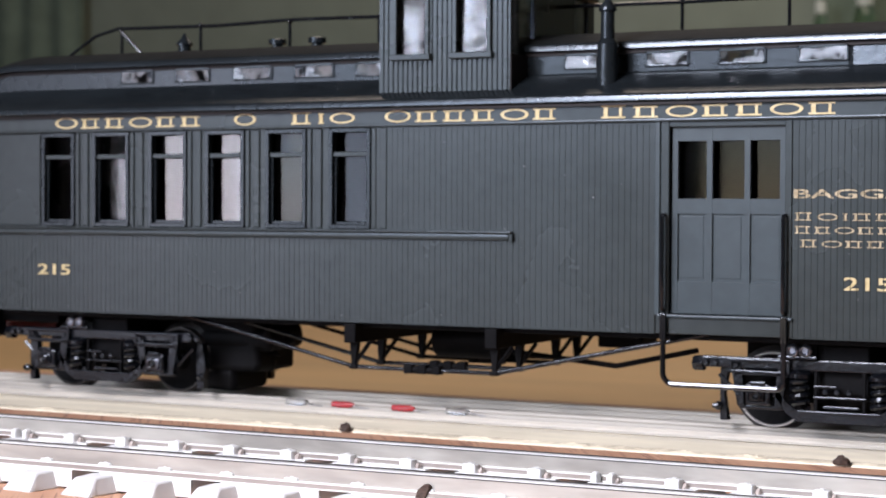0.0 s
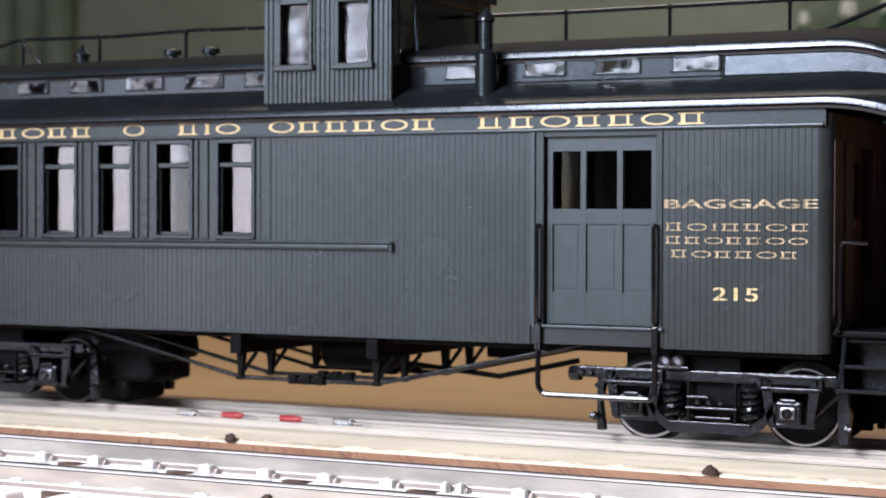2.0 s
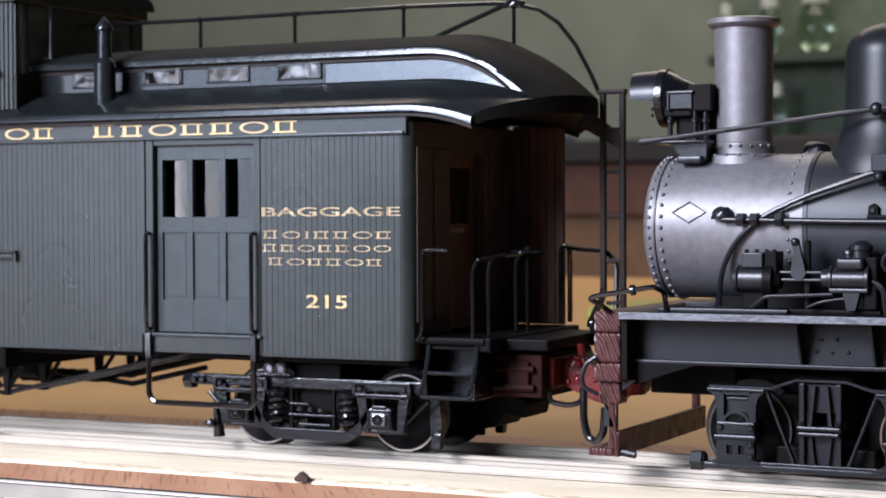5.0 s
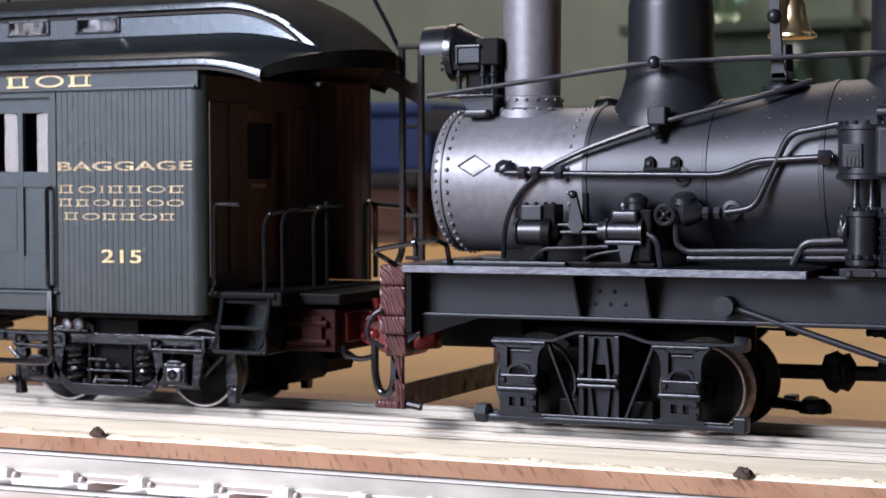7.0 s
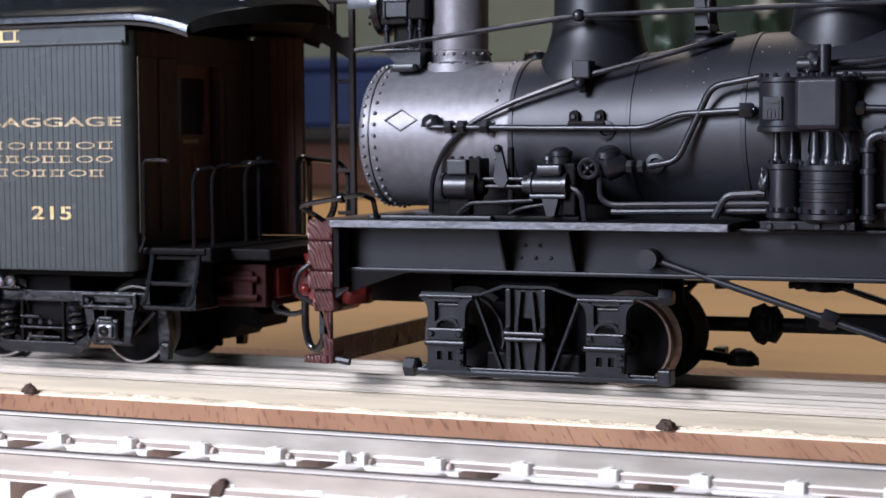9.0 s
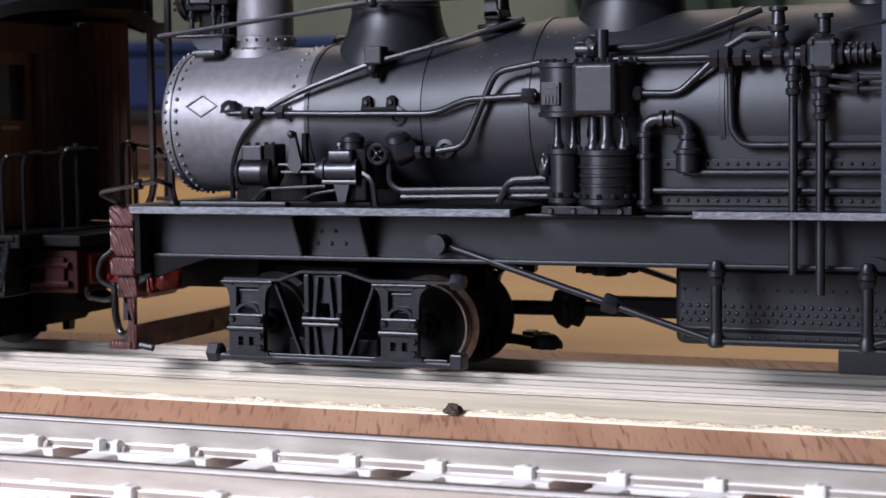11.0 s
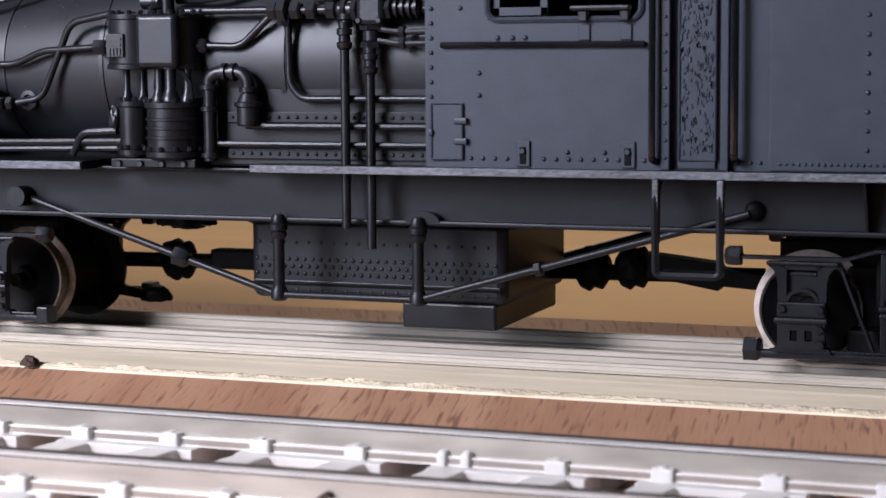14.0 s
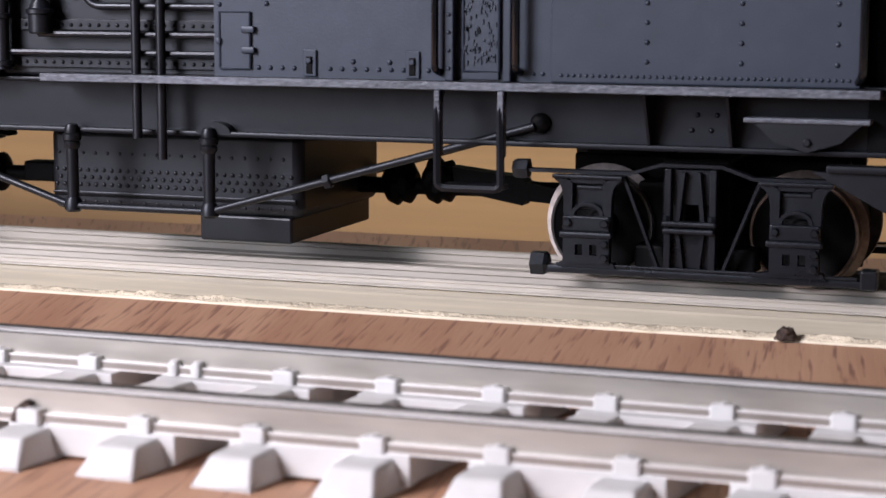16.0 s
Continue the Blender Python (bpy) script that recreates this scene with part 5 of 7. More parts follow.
        for q in (-1, 1):
            part("swing_hanger", box(bm_new(), cx + q * 4.9 - 0.35, cx + q * 4.9 + 0.35, y + o * 0.4 - 0.4, y + o * 0.4 + 0.4, 4.6, 12.9, 0.12), UNDER, fr)
        part("swing_plate", box(bm_new(), cx - 5.4, cx + 5.4, y + o * 0.5 - 0.5, y + o * 0.5 + 0.5, 7.4, 7.9, 0.15), TRUCK, fr)
        part("swing_plate", box(bm_new(), cx - 3.4, cx + 4.0, y + o * 0.2 - 0.5, y + o * 0.2 + 0.5, 5.4, 6.0, 0.15), TRUCK, fr)
        part("swing_plate", box(bm_new(), cx - 5.2, cx - 0.6, y + o * 0.5 - 0.5, y + o * 0.5 + 0.5, 9.6, 10.1, 0.15), TRUCK, fr)
        for q in (-3.0, -0.6, 1.8):
            part("bolt", hexbolt(bm_new(), (cx + q, y + o * 0.2, 8.8), (0, o, 0), 0.65, 0.6), TRUCK, fr)
        part("top_strap", box(bm_new(), cx - 12.6, cx - 4.5, y + o * 1.2 - 0.6, y + o * 1.2 + 0.6, 15.2, 15.9, 0.2), TRUCK, fr)
        for q in (-9.4, -6.8):
            part("roller_nut", lathe(bm_new(), (cx + q, y + o * 1.0, 17.0), (0, o, 0), [(0, 1.35), (1.0, 1.35), (1.3, 1.0), (0.9, 0.6)], 8), JEWEL, fr, "bright hexagon nut")
        # brake shoes and hangers
        for s in (-1, 1):
            bx = cx + s * 25.4
            bm = slab(bm_new(), [(bx - 0.8, 12.5), (bx + 0.8, 12.5), (bx + s * 0.9 + 0.8, 7.0), (bx + s * 0.2 + 0.9, 1.6), (bx + s * 0.2 - 0.7, 1.6), (bx - 0.9, 7.0)], "y", 9.5 if side < 0 else 39.5, 11.5 if side < 0 else 41.5)
            part("brake_shoe", bm, TRUCK, fr)
            part("brake_link", tube(bm_new(), [(cx + s * 25.6, y + 0.6, 11.4), (cx + s * 19.0, y + 0.5, 5.2)], 0.42, 6), TRUCK, fr)
            part("brake_bolt", lathe(bm_new(), (cx + s * 25.6, 8.6 if side < 0 else 42.4, 4.6), (s, 0, 0), [(0, 0.5), (0.6, 0.9), (1.2, 0.9), (1.3, 0.6), (1.9, 0.6)], 8), TRUCK, fr)
    part("bolster", box(bm_new(), cx - 5.5, cx + 5.5, 7.6, 43.4, 8, 18.2, 0.4), UNDER, t)
    # black filler plates added to keep the truck's inside dark
    part("inner_fill", box(bm_new(), cx - 24, cx + 24, 20, 21.5, 4.0, 18.0, 0.4), UNDER, t)
    part("inner_fill", box(bm_new(), cx - 26, cx + 26, 31, 32.5, 2.0, 18.0, 0.4), UNDER, t)
    for q in (-6.5, 6.5):
        part("cross_bar", box(bm_new(), cx + q - 1.2, cx + q + 1.2, 9, 42, 6, 12, 0.3), UNDER, t)
    for s in (-1, 1):
        part("gear_box", lathe(bm_new(), (cx + s * wb, 17.5, 8.2), (0, 1, 0), [(0, 5.0), (0.8, 7.2), (15.2, 7.2), (16, 5.0)], 20), UNDER, t)
    part("gear_case", lathe(bm_new(), (cx, 12.5, 11.0), (0, 1, 0), [(0, 4.0), (0.8, 5.6), (24, 5.6), (25, 4.0)], 18), UNDER, t)


passenger_truck(-23.1)
# this truck's rims take the shade-dark tyre colour too
passenger_truck(-206.0, TYRE_DARK)
works = part("brake_works", cyl(bm_new(), (-188, 24, 12.0), (-166, 24, 12.0), 3.0, None, 12), UNDER, car, "black brake works behind the truck")
for x0, x1, z0, z1 in ((-188, -168, 5.5, 19.6), (-188, -165, 11.0, 16.2), (-188, -174.5, 0.6, 6.0)):
    bm = box(bm_new(), x0, x1, 16, 32, z0, z1, 1.4, 3)
    for v in bm.verts:
        v.co += 1.3 * noise.noise_vector(v.co * 0.21)
    part("brake_casting", bm, UNDER, works)
part("brake_cylinder", lathe(bm_new(), (-167, 25, 13.4), (1, 0, 0), [(0, 2.2), (2.2, 2.0), (2.8, 1.3), (4.4, 1.2)], 16), UNDER, works)
part("brake_cylinder", lathe(bm_new(), (-170.5, 23, 7.8), (1, 0, -0.1), [(0, 2.6), (2.0, 2.4), (2.8, 1.0)], 16), UNDER, works)


def loco_truck(cx, facing=1):
    """An arch-bar style geared truck."""
    t = thing("loco_truck", (cx, 25.5, 0), "satin black geared locomotive truck with cast pedestals", "locomotive truck", "trucks of the locomotive")
    wb = 15.2
    for s in (-1, 1):
        # front left wheel gets the dark tyre in place of real shade
        wheelset(cx + s * (wb if s * facing < 0 or facing < 0 else wb + 1.4), t, 8.1, tread=TREAD_WORN if s > 0 else TYRE_DARK if facing > 0 else TYRE_PALE, rim=TREAD_WORN if s > 0 else TYRE_DARK)
    for side, y in ((-1, 7.2), (1, 43.8)):
        o = float(side)
        bar = [(cx - 20.5, 16.4), (cx - 9, 16.4), (cx - 4.5, 18.0), (cx + 4.5, 18.0), (cx + 9, 16.6), (cx + 26.0, 16.6)]
        bar = bar if facing > 0 else [(2 * cx - a, b) for a, b in bar[::-1]]
        fr = part("arch_bar", slab(bm_new(), bar + [(a, b + 0.5) for a, b in bar[::-1]], "y", y - 1.0, y + 1.0), LOCO_TRUCK, t, "satin black arch bar")
        part("bar_end", hexbolt(bm_new(), (cx + facing * 24.6, y, 17.0), (facing, 0, 0), 1.6, 2.4), LOCO_TRUCK, fr)
        part("bottom_bar", box(bm_new(), cx - 22, cx + 25, y - 1.1, y + 0.9, 1.7, 2.9, 0.25), LOCO_TRUCK, fr)
        part("bottom_rib", box(bm_new(), cx - 20, cx + 24, y + o * 1.2 - 0.3, y + o * 1.2 + 0.3, 2.9, 3.35, 0.12), LOCO_TRUCK, fr)
        part("bar_end", hexbolt(bm_new(), (cx - 24.0, y, 2.9), (1, 0, 0), 1.9, 2.6), LOCO_TRUCK, fr)
        part("bar_end", box(bm_new(), cx + 24.4, cx + 26.8, y - 1.6, y + 1.6, 1.6, 4.4, 0.3), LOCO_TRUCK, fr)
        for s in (-1, 1):
            px = cx + s * wb
            # pedestal: two legs that curve out under a cap, with an open jaw between
            leg = [(5.1, 16.4), (5.1, 15.8), (4.4, 15.3), (3.9, 14.5), (3.65, 13.2), (3.5, 8.0), (2.3, 8.0), (2.3, 15.5)]
            bm = bm_new()
            for q in (-1, 1):
                slab(bm, [(px + q * a, b) for a, b in leg], "y", y + o * 0.9 - 0.8, y + o * 0.9 + 0.8)
            box(bm, px - 2.6, px + 2.6, y + o * 0.9 - 0.8, y + o * 0.9 + 0.8, 15.3, 16.4)
            box(bm, px - 5.3, px + 5.3, y + o * 1.3 - 0.9, y + o * 1.3 + 0.9, 15.95, 16.5, 0.15)
            part("pedestal", bm, LOCO_TRUCK, fr)
            box_ = part("journal_box", box(bm_new(), px - 2.5, px + 2.5, y + o * 0.1 - 0.5, y + o * 0.1 + 0.5, 11.2, 15.0, 0.15), LOCO_TRUCK, fr)
            part("spring_saddle", box(bm_new(), px - 2.0, px + 2.0, y + o * 0.6 - 0.3, y + o * 0.6 + 0.3, 14.3, 14.8, 0.1), LOCO_TRUCK, box_)
            arch = [(px + 2.5 * math.cos(a), 10.5 + 2.0 * math.sin(a)) for a in [math.pi * k / 10 for k in range(11)]]
            arch += [(px + 1.95 * math.cos(a), 10.5 + 1.5 * math.sin(a)) for a in [math.pi * k / 10 for k in range(10, -1, -1)]]
            part("oil_lip", slab(bm_new(), arch, "y", y + o * 1.0 - 0.9, y + o * 1.0 + 0.9), LOCO_TRUCK, box_)
            part("cellar_plate", box(bm_new(), px - 3.6, px + 3.6, y + o * 1.5 - 0.8, y + o * 1.5 + 0.8, 8.1, 10.5, 0.3), LOCO_TRUCK, box_)
            part("cellar_rib", box(bm_new(), px - 4.0, px + 4.0, y + o * 2.0 - 0.8, y + o * 2.0 + 0.8, 7.3, 8.2, 0.3), LOCO_TRUCK, box_)
            bm = bm_new()                                   # cellar front with two real slots
            for x0, x1, z0, z1 in ((-3.5, -1.65, 3.4, 7.4), (1.65, 3.5, 3.4, 7.4), (-0.55, 0.55, 3.4, 7.4), (-1.65, -0.55, 3.4, 4.7), (0.55, 1.65, 3.4, 4.7), (-1.65, -0.55, 6.3, 7.4), (0.55, 1.65, 6.3, 7.4)):
                box(bm, px + x0, px + x1, y + o * 1.5 - 0.8, y + o * 1.5 + 0.8, z0, z1)
            part("cellar_box", bm, LOCO_TRUCK, box_)
            for qx, qz in ((-2.8, 9.5), (2.8, 9.5), (2.8, 4.4), (2.8, 6.5)):
                part("bolt", hexbolt(bm_new(), (px + qx, y + o * 2.2, qz), (0, o, 0), 0.65, 0.7), LOCO_TRUCK, box_)
            part("foot_plate", slab(bm_new(), [(px - 4.4, 2.9), (px + 4.4, 2.9), (px + 4.0, 3.6), (px - 4.0, 3.6)] if s < 0 else [(px - 6.4, 2.9), (px + 4.4, 2.9), (px + 4.0, 3.6), (px - 4.0, 3.6)], "y", y + o * 1.0 - 1.0, y + o * 1.0 + 1.0), LOCO_TRUCK, fr)
            # slanted brace between pedestal and bolster column
            bm = slab(bm_new(), [(cx + s * 10.2, 16.4), (cx + s * 9.75, 16.4), (cx + s * 4.6, 3.2), (cx + s * 5.05, 3.2)], "y", y + o * 0.3 - 0.7, y + o * 0.3 + 0.7)
            part("brace", bm, LOCO_TRUCK, fr)
        # centre column: two edge flanges, a recessed web with a hole, tapering ribs
        for q in (-1, 1):
            part("column_flange", box(bm_new(), cx + q * 3.3 - 0.5, cx + q * 3.3 + 0.5, y + o * 0.4 - 1.0, y + o * 0.4 + 1.0, 3.2, 17.8, 0.15), LOCO_TRUCK, fr)
            bm = bm_new()
            slab(bm, [(cx + q * 1.1 - 0.3, 17.4), (cx + q * 1.1 + 0.3, 17.4), (cx + q * 1.9 + 0.3, 9.5), (cx + q * 1.9 - 0.3, 9.5)], "y", y + o * 0.2 - 1.2, y + o * 0.2 + 1.2)
            slab(bm, [(cx + q * 1.9 - 0.3, 9.0), (cx + q * 1.9 + 0.3, 9.0), (cx + q * 1.2 + 0.3, 3.2), (cx + q * 1.2 - 0.3, 3.2)], "y", y + o * 0.2 - 1.0, y + o * 0.2 + 1.0)
            part("column_rib", bm, LOCO_TRUCK, fr)
        bm = bm_new()
        box(bm, cx - 2.9, cx + 2.9, y - o * 0.1 - 0.3, y - o * 0.1 + 0.3, 12.6, 17.6)
        box(bm, cx - 2.9, cx + 2.9, y - o * 0.1 - 0.3, y - o * 0.1 + 0.3, 3.3, 8.8)
        part("bolster_column", bm, LOCO_TRUCK, fr)
        clamp = part("column_clamp", box(bm_new(), cx - 4.0, cx + 4.0, y + o * 1.6 - 0.8, y + o * 1.6 + 0.8, 9.5, 10.3, 0.3), LOCO_TRUCK, fr)
        part("clamp_strap", box(bm_new(), cx - 3.8, cx + 3.8, y + o * 1.9 - 0.8, y + o * 1.9 + 0.8, 8.5, 9.3, 0.3), LOCO_TRUCK, clamp)
        for q in (-3.3, 3.3):
            part("bolt", hexbolt(bm_new(), (cx + q, y + o * 1.6, 10.2), (0, 0, 1), 0.6, 0.9), LOCO_TRUCK, clamp)
    part("bolster", box(bm_new(), cx - 5, cx + 5, 10, 41, 9, 19.0, 0.4), UNDER, t)
    # added black filler plates that darken the view through this truck
    part("inner_fill", box(bm_new(), cx - 21, cx + 21, 19.5, 21, 3.4, 18.5, 0.4), UNDER, t)
    part("inner_fill", box(bm_new(), cx - 22, cx + 22, 30, 31.5, 1.2, 18.5, 0.4), UNDER, t)
    part("spring_plank", box(bm_new(), cx - 9, cx + 9, 9.5, 19, 2.4, 6.0, 0.4), UNDER, t)
    for s in (-1, 1):
        part("gear_box", lathe(bm_new(), (cx + s * wb, 18.0, 8.6), (0, 1, 0), [(0, 5.0), (0.8, 7.6), (14.2, 7.6), (15, 5.0)], 20), UNDER, t)
    part("gear_case", box(bm_new(), cx - 10, cx + 10, 15, 36, 2.6, 15.0, 0.8), UNDER, t)
    for s in (-1, 1):
        part("gear_cover", lathe(bm_new(), (cx + s * wb, 33.6, 8.1), (0, 1, 0), [(0, 7.4), (3, 7.4), (4.4, 5.0), (5.0, 2.0)], 24), UNDER, t)


loco_truck(80.3)
loco_truck(252.3, -1)

# ---- the geared locomotive ----
loco = thing("locomotive", (160, 25.5, 0), "satin black geared steam locomotive model with a graphite smokebox", "model locomotive")
BY, BZ = 19.5, 46.0

# front beam of three planks, uncoupling bar, footboard
random.seed(5)
for z0, z1 in ((26.4, 30.2), (20.9, 26.3), (17.4, 20.8)):
    plank = box(bm_new(), 40.2, 45.4, -1.0, 52.0, z0, z1, 0.5)
    part("beam_plank", plank, RED_WOOD, loco, "red-brown stained wooden buffer plank")
part("beam_block", box(bm_new(), 40.6, 44.8, 0.5, 4.5, 13.2, 17.4, 0.4), RED_WOOD, loco)
part("beam_back", box(bm_new(), 45.4, 46.6, -0.6, 51.6, 17.8, 29.6, 0.1), UNDER, loco)
part("beam_gusset", slab(bm_new(), [(41.5, 13.2), (47.5, 17.6), (44.5, 17.6), (41.5, 17.0), (41.4, 9.0), (43.4, 9.0)], "y", 1.2, 2.2), LOCO, loco)
part("footboard", box(bm_new(), 38.5, 43.6, 0.4, 50.6, 3.6, 5.0, 0.3), RED_WOOD, loco, "red-brown footboard below the front beam")
part("footboard_riser", box(bm_new(), 43.6, 44.6, 0.4, 50.6, 3.6, 8.2, 0.2), RED_WOOD, loco)
for y in (1.2, 48.5):
    part("footboard_hanger", box(bm_new(), 42.2, 43.8, y, y + 1.2, 4.6, 14.0, 0.2), RED_WOOD, loco)
part("footboard_bolt", cyl(bm_new(), (44.6, 1.6, 4.4), (47.4, 1.6, 4.0), 0.7, None, 8), LOCO, loco)
lever = part("uncoupling_bar", tube(bm_new(), [(43.4, -0.4, 30.0), (42.8, -3.4, 31.4), (40.8, -4.6, 32.7), (42.2, -4.6, 33.2), (53.0, -4.2, 35.0), (53.8, -1.0, 34.0), (53.8, 0.4, 30.4)], 0.5, 8, 0.7), BLACK_WIRE, loco, "bent black uncoupling lever over the beam")
part("lever_collar", lathe(bm_new(), (48.6, -4.4, 34.25), (1, 0, 0.17), [(0, 0.6), (0.2, 1.0), (0.9, 1.0), (1.1, 0.6)], 10), BLACK_WIRE, lever)
part("grab_bar", tube(bm_new(), [(41.0, -1.6, 22.0), (39.0, -1.9, 20.6), (38.2, -2.0, 18.0), (38.6, -1.9, 16.4), (41.2, -1.2, 15.0)], 0.42, 8, 1.0), PIPE, loco, "bent grey grab bar")
part("pilot_coupler", lump((38.0, 28.0, 15.5), 2.4, 3.6, 4.2, 17.0, 0.2), RED_GEAR, loco)
part("draft_sill", box(bm_new(), 45, 62, 16, 35, 14.0, 20, 0.4), UNDER, loco)
part("frame_nose", slab(bm_new(), [(46.7, 20.8), (59.0, 20.8), (52.0, 18.6), (46.7, 16.6)], "y", 2.6, 5.0), UNDER, loco)

# main frame: two channels with flanges, stiffeners, rivets
for y, o in ((5.2, -1), (45.8, 1)):
    fr = part("frame_channel", box(bm_new(), 46.5, 281, y - 0.6, y + 0.6, 20.9, 29.2), FRAME_BLACK, loco, "satin black steel frame channel")
    part("lower_flange", box(bm_new(), 46.5, 281, y + o * 1.6 - 1.0, y + o * 1.6 + 1.0, 20.6, 21.4, 0.2), FRAME_BLACK, fr)
    part("upper_flange", box(bm_new(), 46.5, 281, y + o * 1.6 - 1.0, y + o * 1.6 + 1.0, 28.6, 29.3, 0.2), FRAME_BLACK, fr)
    for x in (77.6, 90.6, 246.6, 258.4):
        part("gusset", slab(bm_new(), [(y + o * 0.5, 21.4), (y + o * 0.5, 28.6), (y + o * 6.4, 28.6), (y + o * 2.4, 21.4)], "x", x, x + 0.4), FRAME_BLACK, fr)
    for cx in (83.1, 255.6):
        bm = bm_new()
        for qx, qz in ((-2.2, 25.8), (0.6, 25.8), (-3.0, 23.6), (-0.2, 23.6), (2.6, 23.6)):
            dome(bm, (cx + qx, y + o * 0.6, qz), (0, o, 0), 0.5)
        part("rivet_group", bm, FRAME_BLACK, fr)
part("cross_member", box(bm_new(), 60, 66, 5.8, 45.2, 20.9, 28.5), UNDER, loco)
# black filler added so the gap under the boiler stays dark
part("boiler_gap_fill", box(bm_new(), 58, 180, 15, 38, 29.0, 34.0, 0.5), UNDER, loco)
part("deck_plate", box(bm_new(), 46.5, 281, 5.8, 45.2, 27.4, 29.0), UNDER, loco)

# running boards
rb = part("running_board", box(bm_new(), 45.4, 119.5, -2.2, 16, 28.9, 30.3, 0.15), LOCO, loco, "thin running board with a worn grey edge")
part("board_edge", box(bm_new(), 45.6, 119.3, -2.5, -2.2, 28.95, 30.25, 0.1), EDGE_WORN, rb, "worn grey edge")
rb = part("running_board", box(bm_new(), 150.4, 279.6, -2.4, 16, 28.9, 30.2, 0.15), LOCO, loco, "thin running board with a worn grey edge")
part("board_edge", box(bm_new(), 150.5, 279.5, -2.75, -2.4, 28.95, 30.15, 0.1), EDGE_WORN, rb, "worn grey edge")
part("tread_plate", box(bm_new(), 52, 76, 0.5, 6.0, 30.3, 31.1, 0.2), LOCO, loco)
part("running_board", box(bm_new(), 45.4, 279.6, 35, 53.2, 28.9, 30.3, 0.15), LOCO, loco)

# boiler
sm = part("smokebox", lathe(bm_new(), (47.2, BY, BZ - 0.6), (1, 0, 0), [(0, 10.5), (0.0, 12.6), (0.5, 13.1), (1.2, 13.2), (2.2, 13.0), (2.4, 13.3), (29.8, 13.5), (30.0, 13.2)], 64), GRAPHITE, loco, "grey graphite smokebox with rivet rows")
part("smokebox_front", lathe(bm_new(), (47.2, BY, BZ - 0.6), (-1, 0, 0), [(0, 12.0), (0.6, 11.4), (1.2, 9.0), (2.0, 3.0)], 48), GRAPHITE, sm)
part("seam_band", lathe(bm_new(), (49.2, BY, BZ - 0.6), (1, 0, 0), [(0, 13.25), (0.1, 13.42), (0.3, 13.42), (0.4, 13.25)], 64, False), LOCO, sm)
for x, n, off in ((48.2, 44, 0.0), (50.6, 40, 0.0), (74.4, 40, 0.0)):
    bm = bm_new()
    for k in range(n):
        a = 2 * math.pi * k / n + off
        w = Vector((0, math.cos(a), math.sin(a)))
        dome(bm, Vector((x, BY, BZ - 0.6)) + w * (13.12 if x < 49 else 13.38), w, 0.5, 7, 0.9)
    tagged(part("rivet_strip", bm, GRAPHITE, sm), "", "", "", "stuff")
# builder's diamond
bm = bm_new()
cz, cx0 = 48.2, 56.0
pts = [(cx0 - 3.2, cz), (cx0, cz + 1.9), (cx0 + 3.2, cz), (cx0, cz - 1.9), (cx0 - 3.2, cz)]
tube(bm, [(x, BY - math.sqrt(13.4 ** 2 - (z - BZ + 0.6) ** 2) - 0.1, z) for x, z in pts], 0.17, 6)
part("builder_plate", bm, GRAPHITE, sm, "raised diamond builder plate outline")
bo = part("boiler", lathe(bm_new(), (77.0, BY, BZ - 0.4), (1, 0, 0.012), [(0, 13.2), (0.1, 13.7), (0.9, 13.7), (1.0, 13.5), (22.2, 13.9), (22.3, 14.1), (22.9, 14.1), (23, 13.9), (43.0, 16.6), (43.1, 16.8), (43.9, 16.8), (44, 16.6), (76.5, 16.9), (76.6, 17.1), (77.4, 17.1), (77.5, 16.9), (104, 17.0)], 72), BOILER, loco, "tapered satin black boiler with banded courses")
# firebox side with rivet strips
part("firebox", box(bm_new(), 140, 182, 3.2, 36, 29.5, 46, 0.5), LOCO, loco)
for z in (37.6, 31.7):
    part("firebox_strip", box(bm_new(), 144, 181, 2.6, 3.3, z - 0.9, z + 0.9, 0.15), LOCO, loco)
    bm = bm_new()
    for k in range(22):
        dome(bm, (145 + 1.65 * k, 2.6, z), (0, -1, 0), 0.42)
    tagged(part("rivet_strip", bm, LOCO, loco), "", "", "", "stuff")
for z, y in ((36.2, 1.4), (33.3, 1.4), (40.4, 1.2)):
    if z < 40:
        part("firebox_pipe", tube(bm_new(), [(141 if z < 36 else 148, y, z), (181, y, z)], 0.5, 8), PIPE, loco)
part("washout_ring", lathe(bm_new(), (158, 7.0, 58.4), (0, -0.75, 0.66), [(0, 1.6), (0.6, 1.6), (0.7, 1.1), (0.2, 0.9)], 14), LOCO, bo)
for x, y, z in ((104.5, 5.9, 40.2), (95.6, 5.6, 46.0)):
    part("washout_plug", lathe(bm_new(), (x, y + 0.6, z), (0, -1, 0), [(0, 1.7), (1.0, 1.7), (1.1, 1.0), (0.6, 0.8)], 14), LOCO, bo)

# stack, domes, bell, headlamp
st = part("chimney", lathe(bm_new(), (62.2, BY + 0.5, 57.0), (0, 0, 1), [(0, 7.4), (1.6, 7.2), (2.0, 5.9), (4.0, 5.5), (4.2, 5.3), (25.4, 5.5), (25.6, 6.2), (26.2, 6.8), (27.0, 6.8), (27.3, 5.9), (26.0, 4.6), (22.0, 4.4)], 40), GRAPHITE, loco, "straight grey stack with a rolled lip")
bm = bm_new()
